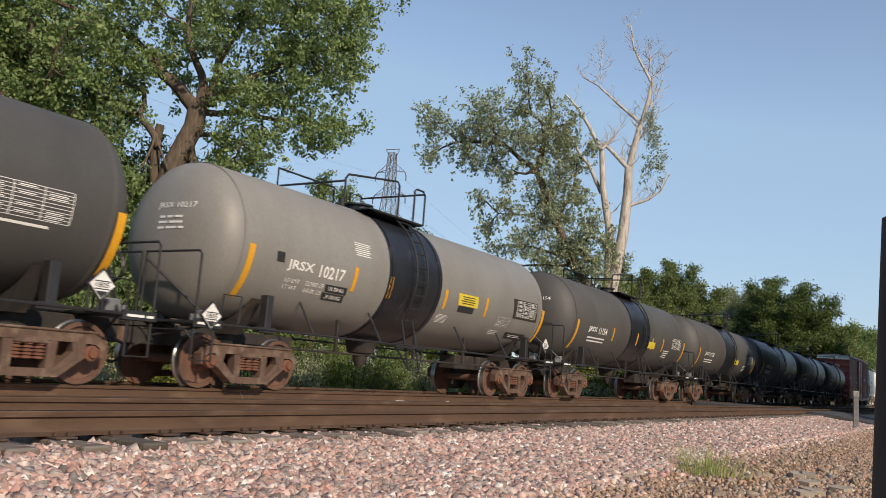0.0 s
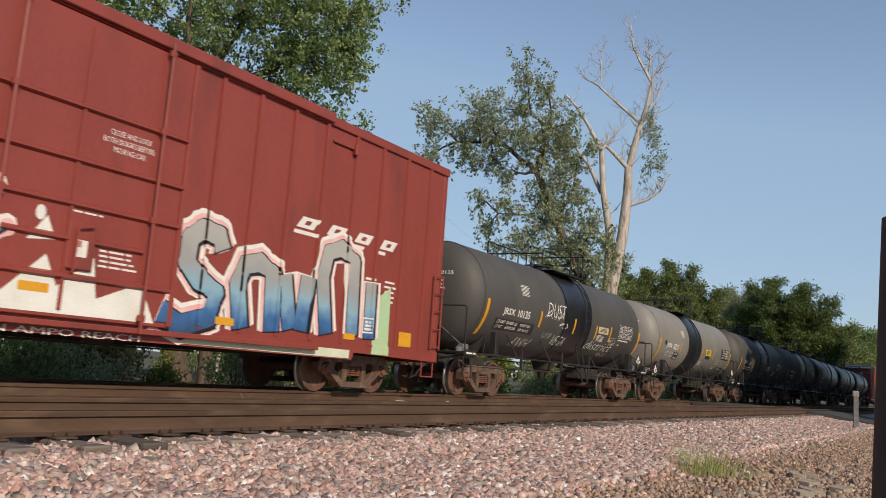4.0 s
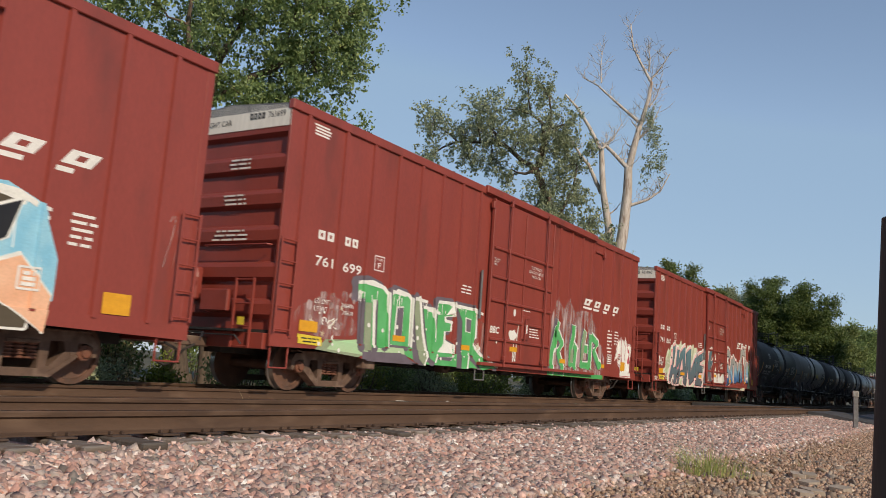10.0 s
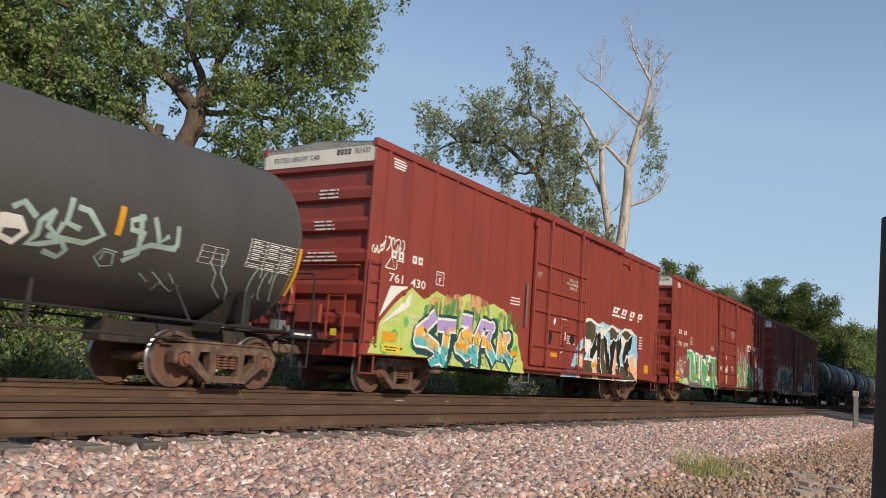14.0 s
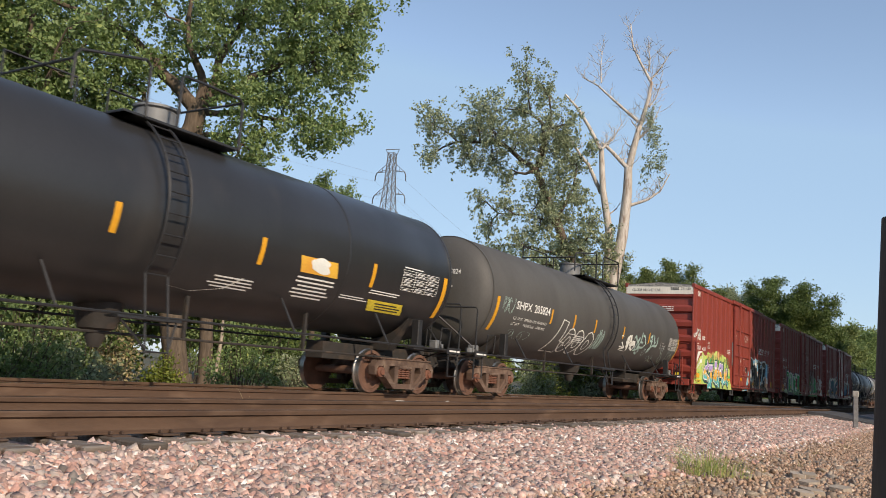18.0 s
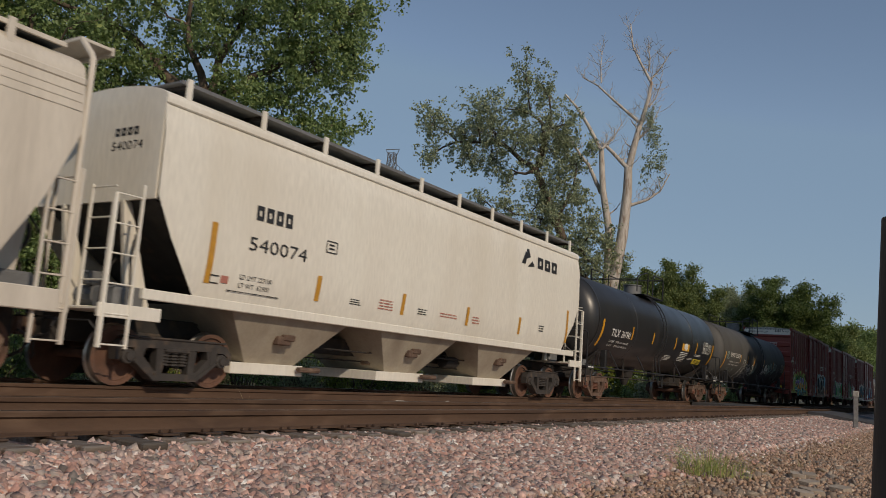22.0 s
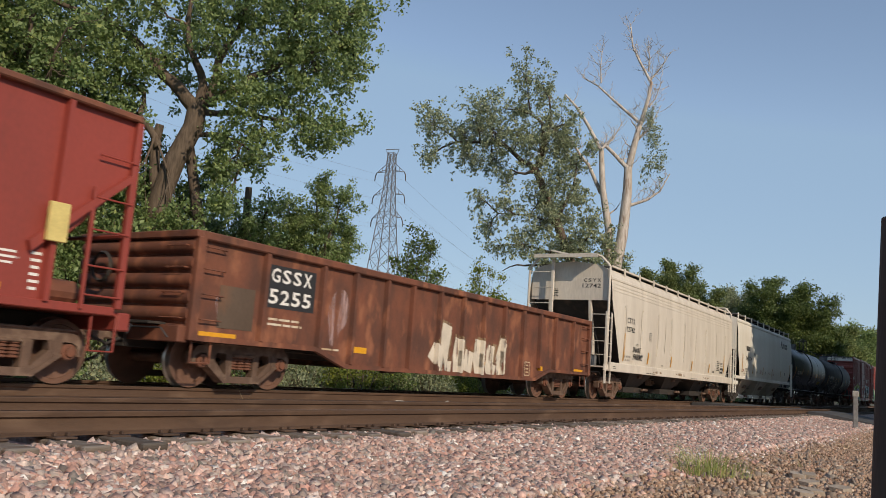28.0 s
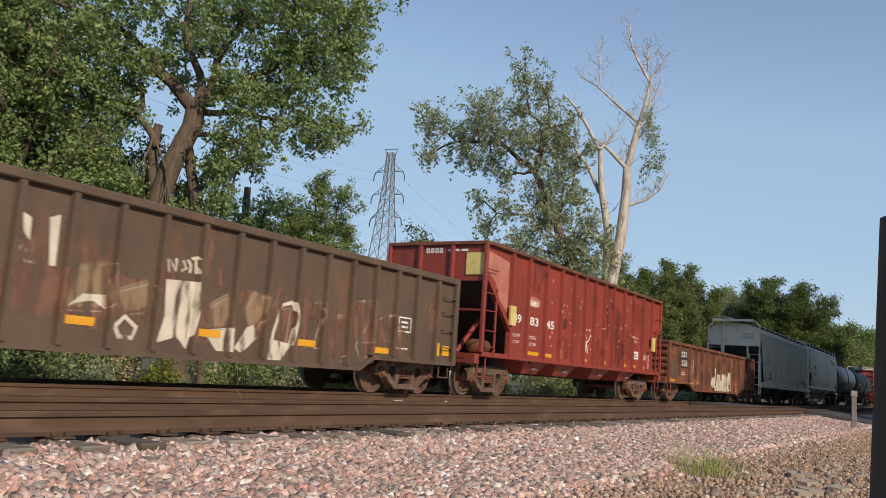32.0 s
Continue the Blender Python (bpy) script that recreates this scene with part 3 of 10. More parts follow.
class Belly(Side):
    """The near side of a hopper, whose sheet bulges: paint follows the (half width, height) profile."""

    def __init__(self, prof):
        self.y, self.strips, self.sill, self.prof = 0.0, (), None, prof

    def lay(self, name, shape, material, parent, lift=0.004, label=""):
        ob = Side.lay(self, name, shape, material, parent, 0.0, label)
        bm = bmesh.new()
        bm.from_mesh(ob.data)
        zs = [p.co.z for p in bm.verts]
        k = math.ceil(min(zs) / 0.1) * 0.1
        while k < max(zs):
            bmesh.ops.bisect_plane(bm, geom=bm.verts[:] + bm.edges[:] + bm.faces[:], plane_co=(0, 0, k), plane_no=(0, 0, 1))
            k += 0.1
        for p in bm.verts:
            p.co.y = -np.interp(p.co.z, [b for a, b in self.prof], [a for a, b in self.prof]) - lift - 0.008
        bm.to_mesh(ob.data)
        bm.free()
        return ob


class Shell(Side):
    """The near side of a round tank: paint is bent round it. Heights are angles in degrees up from level, on a tank of the drawn radius and height."""

    def __init__(self, r, zc, drawn=None):
        self.r, self.zc, self.drawn = r, zc, drawn or (r, zc)

    def lay(self, name, shape, material, parent, lift=0.004, label=""):
        v, f = shape
        bm = bmesh.new()
        vs = [bm.verts.new((x, 0, z)) for x, z in v]
        for q in f:
            if len(set(q)) > 2:
                try:
                    bm.faces.new([vs[i] for i in q])
                except ValueError:
                    pass
        lo, hi = min(p[1] for p in v), max(p[1] for p in v)
        k = math.ceil(lo / 4) * 4
        while k < hi:
            bmesh.ops.bisect_plane(bm, geom=bm.verts[:] + bm.edges[:] + bm.faces[:], plane_co=(0, 0, k), plane_no=(0, 0, 1))
            k += 4
        for p in bm.verts:
            k = (self.drawn[1] + self.drawn[0] * math.sin(radians(p.co.z)) - self.zc) / self.r
            a = math.asin(min(max(k, -0.99), 0.99))
            p.co.y, p.co.z = -(self.r + lift) * math.cos(a), self.zc + (self.r + lift) * math.sin(a)
        bmesh.ops.triangulate(bm, faces=[q for q in bm.faces if len(q.verts) > 4])
        bmesh.ops.recalc_face_normals(bm, faces=bm.faces)
        for q in bm.faces:
            if q.normal.y > 0:
                q.normal_flip()
        me = bpy.data.meshes.new(name)
        bm.to_mesh(me)
        bm.free()
        return tagged(part(name, me, material, parent, label), kind="stuff" if name in SMALL else "")


def paint(name, c1, c2=None, z=None):
    """Sprayed paint; z: (low, high) fades from c1 to c2 upwards, as sprayed."""
    m = surface(name, c1, c2 if z is None else None, 0.5, 0, 2.5, 40, 0.03)
    if z:
        n, l = m.node_tree.nodes, m.node_tree.links
        co = n.new("ShaderNodeTexCoord")
        sp = n.new("ShaderNodeSeparateXYZ")
        l.new(co.outputs["Object"], sp.inputs[0])
        t = n.new("ShaderNodeTexNoise")
        t.inputs["Scale"].default_value, t.inputs["Detail"].default_value = 2.2, 4
        l.new(co.outputs["Object"], t.inputs["Vector"])
        ad = n.new("ShaderNodeMath")
        ad.operation = "MULTIPLY_ADD"
        ad.inputs[1].default_value = 0.9
        l.new(t.outputs["Fac"], ad.inputs[0])
        l.new(sp.outputs["Z"], ad.inputs[2])
        mr = n.new("ShaderNodeMapRange")
        mr.inputs[1].default_value, mr.inputs[2].default_value = z[0] + 0.45, z[1] + 0.45
        l.new(ad.outputs[0], mr.inputs[0])
        mx = n.new("ShaderNodeMix")
        mx.data_type = "RGBA"
        mx.inputs[6].default_value, mx.inputs[7].default_value = (*c1, 1), (*c2, 1)
        l.new(mr.outputs[0], mx.inputs[0])
        l.new(mx.outputs[2], n["Principled BSDF"].inputs["Base Color"])
    return m


P = {
    "pink": paint("pink_spray", (0.80, 0.42, 0.42), (0.86, 0.62, 0.58)),
    "white": paint("white_spray", (0.85, 0.85, 0.80), (0.75, 0.76, 0.70)),
    "slate": paint("slate_teal_spray", (0.11, 0.125, 0.145), (0.10, 0.21, 0.24), (0.8, 2.3)),
    "dark": paint("black_spray", (0.012, 0.012, 0.014), (0.02, 0.02, 0.02)),
    "green": paint("green_spray", (0.06, 0.36, 0.10), (0.17, 0.50, 0.20), (0.7, 2.1)),
    "mint": paint("mint_spray", (0.42, 0.66, 0.38), (0.46, 0.60, 0.36)),
    "lime": paint("lime_spray", (0.44, 0.62, 0.12), (0.58, 0.64, 0.24)),
    "orange": paint("orange_spray", (0.82, 0.36, 0.16), (0.80, 0.50, 0.30)),
    "gold": paint("gold_spray", (0.82, 0.48, 0.06), (0.74, 0.34, 0.05)),
    "sky": paint("light_blue_spray", (0.36, 0.66, 0.78), (0.22, 0.54, 0.72)),
    "cream": paint("peeling_cream_spray", (0.72, 0.66, 0.54), (0.50, 0.36, 0.22)),
    "haze": paint("faded_pink_spray", (0.42, 0.20, 0.18), (0.34, 0.12, 0.10)),
    "aqua": paint("thin_aqua_spray", (0.42, 0.58, 0.52), (0.30, 0.42, 0.38)),
    "salmon": paint("salmon_spray", (0.60, 0.20, 0.14), (0.40, 0.12, 0.08)),
}


def thick(pts, w):
    """A marker stroke of width w with square ends and filled corners."""
    out = stroke(pts, w)
    for x, z in pts[1:-1]:
        out = join(out, ([(x + w / 2 * math.cos(k * math.pi / 4), z + w / 2 * math.sin(k * math.pi / 4)) for k in range(8)], [tuple(range(8))]))
    return out


def wild(side, parent, strokes, width, layers, label, lift=0.006, zmin=0.64):
    """Hand-drawn letters: strokes laid in layers of (paint, extra width, dx, dz), the undermost first."""
    for i, (mat_, more, dx, dz) in enumerate(layers):
        for j, pts in enumerate(strokes):
            v, f = thick([(x + dx, z + dz) for x, z in pts], width + more)
            side.lay("graffiti_stroke", ([(x, max(z, zmin)) for x, z in v], f), P[mat_], parent, lift + 0.0022 * i + 0.0001 * (j % 7), label)


def outlined(side, parent, shapes, layers, label, lift=0.006, zmin=0.66):
    """Filled letters: each outline laid in layers of (paint, swell, dx, dz), the undermost first."""
    for i, (mat_, grow, dx, dz) in enumerate(layers):
        for j, pts in enumerate(shapes):
            pts = [(x + dx, z + dz) for x, z in pts]
            v, f = join(poly(*pts), thick(pts + pts[:2], grow * 2)) if grow else poly(*pts)
            side.lay("letter_outline" if grow else "graffiti_letter", ([(x, max(z, zmin)) for x, z in v], f), P[mat_], parent, lift + 0.0022 * i + 0.0001 * (j % 7), label)


def mist(name, c, lo=0.42, hi=0.68, alpha=0.75):
    """A thin, streaky film of spray, through which the wall shows."""
    m = surface(name, c, tuple(k * 0.8 for k in c), 0.6, 0, 3, 40, 0.0)
    n, l = m.node_tree.nodes, m.node_tree.links
    co = n.new("ShaderNodeTexCoord")
    mp = n.new("ShaderNodeMapping")
    mp.inputs["Scale"].default_value = (3.2, 1, 0.55)
    t = n.new("ShaderNodeTexNoise")
    t.inputs["Scale"].default_value, t.inputs["Detail"].default_value = 2.0, 6
    r = n.new("ShaderNodeMapRange")
    r.inputs[1].default_value, r.inputs[2].default_value, r.inputs[4].default_value = lo, hi, alpha
    l.new(co.outputs["Object"], mp.inputs[0])
    l.new(mp.outputs[0], t.inputs["Vector"])
    l.new(t.outputs["Fac"], r.inputs[0])
    l.new(r.outputs[0], n["Principled BSDF"].inputs["Alpha"])
    return m


def bands(name, stops):
    """Paint sprayed in bands: (height, colour) pairs, softly blended."""
    m = paint(name, stops[0][1], stops[-1][1], (stops[0][0], stops[-1][0]))
    n, l = m.node_tree.nodes, m.node_tree.links
    mr = [k for k in n if k.type == "MAP_RANGE"][-1]
    r = n.new("ShaderNodeValToRGB")
    e = r.color_ramp.elements
    z0, z1 = stops[0][0], stops[-1][0]
    e[0].color, e[1].color = (*stops[0][1], 1), (*stops[-1][1], 1)
    for z, c in stops[1:-1]:
        e.new((z - z0) / (z1 - z0)).color = (*c, 1)
    l.new(mr.outputs[0], r.inputs[0])
    l.new(r.outputs[0], n["Principled BSDF"].inputs["Base Color"])
    return m


P["pale"] = paint("pale_green_spray", (0.70, 0.75, 0.58), (0.60, 0.66, 0.48))
P["crimson"] = paint("crimson_spray", (0.42, 0.03, 0.06), (0.48, 0.05, 0.08))
P["sage"] = paint("sage_spray", (0.42, 0.46, 0.30), (0.50, 0.52, 0.36))
P["pinkdeep"] = paint("deep_pink_spray", (0.75, 0.22, 0.25), (0.78, 0.30, 0.32))
P["paleblue"] = paint("pale_blue_spray", (0.60, 0.78, 0.84), (0.70, 0.84, 0.86))
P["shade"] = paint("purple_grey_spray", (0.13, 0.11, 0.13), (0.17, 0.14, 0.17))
P["leafgreen"] = paint("leaf_green_spray", (0.07, 0.40, 0.12), (0.12, 0.48, 0.18))
P["greygreen"] = paint("grey_green_spray", (0.26, 0.33, 0.20), (0.32, 0.37, 0.25))
P["haze"] = mist("faded_pink_mist", (0.62, 0.42, 0.40))
P["mauve"] = mist("mauve_mist", (0.60, 0.45, 0.44), 0.40, 0.64, 0.9)
P["salmon"] = paint("salmon_spray", (0.52, 0.22, 0.17), (0.42, 0.15, 0.11))
P["umber"] = paint("dark_umber_spray", (0.085, 0.065, 0.04), (0.10, 0.08, 0.05))
P["deepteal"] = paint("deep_teal_spray", (0.015, 0.07, 0.07), (0.02, 0.09, 0.085))
P["trio"] = bands("teal_gold_violet_spray", ((0.75, (0.07, 0.42, 0.46)), (1.1, (0.10, 0.45, 0.48)), (1.25, (0.78, 0.42, 0.05)), (1.45, (0.80, 0.45, 0.10)), (1.6, (0.38, 0.29, 0.58)), (2.0, (0.45, 0.36, 0.64))))
P["orangemist"] = mist("orange_mist", (0.80, 0.45, 0.22), 0.36, 0.56, 0.9)
P["greenmist"] = mist("green_mist", (0.07, 0.36, 0.12), 0.44, 0.6, 1.0)
P["peel"] = mist("peeling_cream_paint", (0.70, 0.63, 0.52), 0.37, 0.47, 1.0)
P["worn"] = mist("worn_pale_paint", (0.52, 0.45, 0.36), 0.43, 0.60, 0.8)
P["peeltan"] = mist("peeling_tan_paint", (0.36, 0.25, 0.15), 0.42, 0.58, 0.8)
P["peelred"] = mist("peeling_red_paint", (0.25, 0.125, 0.085), 0.42, 0.58, 0.8)
P["grime"] = mist("dark_grime", (0.035, 0.03, 0.026), 0.35, 0.62, 0.85)
P["soot"] = mist("soot_film", (0.06, 0.035, 0.028), 0.34, 0.72, 0.62)
P["rusting"] = mist("rust_film", (0.14, 0.055, 0.035), 0.38, 0.72, 0.45)
P["peach"] = paint("peach_spray", (0.80, 0.42, 0.25), (0.86, 0.52, 0.34))
P["duoblue"] = bands("blue_grey_bands", ((0.8, (0.03, 0.05, 0.10)), (1.2, (0.04, 0.14, 0.34)), (1.6, (0.24, 0.42, 0.52)), (2.0, (0.32, 0.33, 0.33)), (2.5, (0.40, 0.40, 0.38))))


# ---------- rolling stock ----------
WHEEL_R = 0.457
CARS, WHEELS = [], []


def wheelset_mesh():
    g = Geo()
    for s in (-1, 1):
        g.lathe([(s * 0.68, 0.30), (s * 0.68, 0.485), (s * 0.705, 0.485), (s * 0.722, 0.462), (s * 0.825, 0.452), (s * 0.825, 0.385), (s * 0.79, 0.375),
                 (s * 0.765, 0.30), (s * 0.775, 0.16), (s * 0.845, 0.14), (s * 0.845, 0.08), (s * 0.68, 0.08), (s * 0.68, 0.30)], "y", 36, close=False)
    g.lathe([(-1.0, 0.075), (-0.8, 0.085), (0.8, 0.085), (1.0, 0.075)], "y", 12)
    me = g.mesh("wheelset", 35)
    me.materials.append(M["wheel"])
    me.materials.append(M["tread"])
    for p in me.polygons:
        c = p.center
        r = math.hypot(c.x, c.z)
        if r > 0.44 and abs(c.y) > 0.66:
            p.material_index = 1
    return me


WHEELSET = wheelset_mesh()


def side_frame_geo(wb):
    """Cast side frame: a broad top beam that ends in jaws over the bearings, slanting legs, columns round the springs."""
    k = wb / 1.85
    g = Geo()

    def plate(pts, t):
        g.prism([(u * k, w) for u, w in pts], -t, t)
    plate([(-1.13, 0.40), (-1.15, 0.58), (-1.04, 0.70), (-0.72, 0.755), (0.72, 0.755), (1.04, 0.70), (1.15, 0.58), (1.13, 0.40), (1.06, 0.40), (1.06, 0.54), (0.98, 0.585), (0.62, 0.60),
           (-0.62, 0.60), (-0.98, 0.585), (-1.06, 0.54), (-1.06, 0.40)], 0.085)
    for s in (-1, 1):
        plate([(s * 0.79, 0.63), (s * 0.79, 0.40), (s * 0.45, 0.12), (s * 0.27, 0.12), (s * 0.27, 0.25), (s * 0.40, 0.25), (s * 0.64, 0.47), (s * 0.60, 0.63)], 0.08)
        plate([(s * 0.25, 0.2), (s * 0.37, 0.2), (s * 0.40, 0.64), (s * 0.25, 0.64)], 0.075)
        plate([(s * 0.70, 0.36), (s * 0.80, 0.36), (s * 0.83, 0.62), (s * 0.68, 0.62)], 0.09)
        plate([(s * 0.30, 0.115), (s * 0.42, 0.105), (s * 0.83, 0.40), (s * 0.79, 0.44)], 0.105)
    plate([(-0.44, 0.11), (0.44, 0.11), (0.40, 0.22), (-0.40, 0.22)], 0.1)
    g.box(-1.0 * k, 1.0 * k, -0.11, 0.11, 0.735, 0.772, 0.012)
    g.box(-0.24, 0.24, -0.10, 0.10, 0.55, 0.61, 0.015)
    return g


_prof = []
for _k in range(7):
    _z = 0.335 + _k * 0.047
    _prof += [(_z, 0.055), (_z + 0.012, 0.08), (_z + 0.03, 0.08), (_z + 0.042, 0.055)]
SPRING_ME = Geo().lathe(_prof, "z", 10).mesh("spring")
CAP_ME = Geo().lathe([(-0.02, 0.115), (0.06, 0.115), (0.075, 0.10), (0.075, 0.07), (0.11, 0.065), (0.115, 0.04)], "y", 14).mesh("bearing_cap", 35)
FRAMES = {}


def truck(car, x, wb=1.85, tone="truck", keyed=True):
    """A two-axle truck: bolster, side frames, springs, bearings and wheelsets that turn."""
    h = wb / 2
    g = Geo().box(-0.2, 0.2, -0.95, 0.95, 0.52, 0.74, 0.02).box(-0.3, 0.3, -0.3, 0.3, 0.6, 0.84, 0.03)
    for s in (-1, 1):
        g.box(s * 0.38 - 0.03, s * 0.38 + 0.03, -0.62, 0.62, 0.36, 0.46, 0.01)
        for t in (-1, 1):
            g.prism([(s * 0.40, 0.30), (s * 0.455, 0.32), (s * 0.43, 0.52), (s * 0.40, 0.52)], t * 0.75 - 0.05, t * 0.75 + 0.05)
    b = part("truck", g, M[tone], car, "rusty cast-steel truck", at=(x, 0, 0))
    small = "truck_dark" if tone == "truck_dark" else "truck_red"
    if (wb, tone) not in FRAMES:
        FRAMES[wb, tone] = side_frame_geo(wb).mesh("side_frame")
        FRAMES["spring", tone], FRAMES["cap", tone] = SPRING_ME.copy(), CAP_ME.copy()
    for s in (-1, 1):
        part("side_frame", FRAMES[wb, tone], M[tone], b, at=pose(0, s * 0.99, 0))
        for sx in (-0.17, 0.0, 0.17):
            part("spring", FRAMES["spring", tone], M[small], b, at=pose(sx, s * 0.99, 0))
        for t in (-1, 1):
            part("bearing_cap", FRAMES["cap", tone], M[small], b, at=pose(t * h, s * 1.03, WHEEL_R, 0, 0, 0 if s > 0 else 180))
    for t in (-1, 1):
        w = part("wheelset", WHEELSET, M["wheel"], b, "rusty wheels with a worn bright tread", at=pose(t * h, 0, WHEEL_R))
        WHEELS.append((w, t * h))
    return b


def coupler(car, x, s):
    """Knuckle coupler, its pocket, lift lever and air hose at one end; s: which way it faces."""
    g = Geo().box(x - s * 0.9, x, -0.08, 0.08, 0.70, 0.88, 0.02) if s > 0 else Geo().box(x, x + 0.9, -0.08, 0.08, 0.70, 0.88, 0.02)
    g.prism([(x - s * 0.05, -0.16), (x + s * 0.05, -0.2), (x + s * 0.12, -0.1), (x + s * 0.02, 0.0), (x + s * 0.12, 0.14), (x + s * 0.04, 0.2), (x - s * 0.05, 0.14)], 0.66, 0.92, "z")
    c = part("coupler", g, M["truck"], car, "rusty knuckle coupler")
    part("air_hose", Geo().tube([(x - s * 0.3, -0.38, 0.72), (x - s * 0.05, -0.40, 0.62), (x + s * 0.02, -0.3, 0.42), (x + s * 0.1, -0.15, 0.34), (x + s * 0.2, -0.05, 0.4)], 0.025, 6), M["under"], c)
    part("cut_lever", Geo().tube([(x - s * 0.42, -1.35, 0.78), (x - s * 0.32, -1.3, 0.92), (x - s * 0.32, -0.3, 0.92), (x - s * 0.12, -0.12, 0.98)], 0.014, 6), M["metal"], c)


def car_base(name, label, x, half, tc, tone="truck"):
    car = thing(name, label, "railway car", (x, 0, 0), group="cars of the freight train")
    for s in (-1, 1):
        truck(car, s * tc / 2, tone=tone)
        coupler(car, s * half, s)
    CARS.append((car, x))
    return car


# ---------- boxcars ----------
POSTS = [-8.9, -7.98, -7.06, -6.17, -5.29, -4.41, -3.52, -2.65, 2.40, 3.26, 4.13, 5.02, 5.93, 6.82, 7.72, 8.62]


def box_side(dx):
    """The near wall; dx: how far the left half's posts sit to the right of the usual place."""
    return Side(-1.55, [(p + dx - 0.05, p + dx + 0.05, 0.045) for p in POSTS[1:8]] + [(-1.86, 1.76, 0.10)] + [(p - 0.05, p + 0.05, 0.045) for p in POSTS[:1] + POSTS[8:]], (0.985, -1.575))


BOX_SIDE = box_side(0.0)
_g = Geo()
_g.prism([(-0.05, -1.55), (-0.036, -1.595), (0.036, -1.595), (0.05, -1.55)], 0.95, 5.06, "z")
POST_ME = _g.mesh("side_post")
POST_ME.materials.append(M["red"])


def ladder(name, x0, x1, y, zs, z0, z1, material, parent, r=0.014, flat=True, label=""):
    """Two stiles and rungs; each rung a part."""
    g = Geo()
    for x in (x0, x1):
        g.box(x - 0.022, x + 0.022, y - 0.012, y + 0.012, z0, z1, 0.004)
    lad = part(name, g, material, parent, label)
    for z in zs:
        part("rung", Geo().tube([(x0, y, z), (x1, y, z)], r, 6), material, lad)
    return lad


def stirrup(x0, x1, y, z0, z1, parent, material):
    part("stirrup_step", Geo().tube([(x0, y, z1), (x0, y, z0), (x1, y, z0), (x1, y, z1)], 0.02, 6), material, parent)


def brake_gear(car, x, z=0.9):
    """Air reservoir, brake cylinder, valve and rods under the floor."""
    part("air_reservoir", Geo().lathe([(-0.6, 0.05), (-0.57, 0.2), (0.57, 0.2), (0.6, 0.05)], "x", 14, (x, 0.5, z - 0.2)), M["under"], car, smooth=40)
    part("brake_cylinder", Geo().lathe([(-0.3, 0.06), (-0.28, 0.15), (0.28, 0.15), (0.3, 0.04), (0.55, 0.03)], "x", 12, (x + 1.9, -0.45, z - 0.2)), M["under"], car, smooth=40)
    part("brake_valve", Geo().box(x - 1.6, x - 1.25, -0.55, -0.3, z - 0.42, z - 0.05, 0.03).box(x - 1.5, x - 1.35, -0.65, -0.5, z - 0.35, z - 0.15, 0.02), M["truck"], car)
    part("brake_rod", Geo().tube([(x - 4, -0.3, z - 0.35), (x + 4, -0.3, z - 0.35)], 0.016, 5), M["under"], car)
    part("train_line", Geo().tube([(x - 6, -0.75, z - 0.12), (x - 2, -0.75, z - 0.16), (x, -0.6, z - 0.12), (x + 6, -0.75, z - 0.12)], 0.02, 5), M["under"], car)


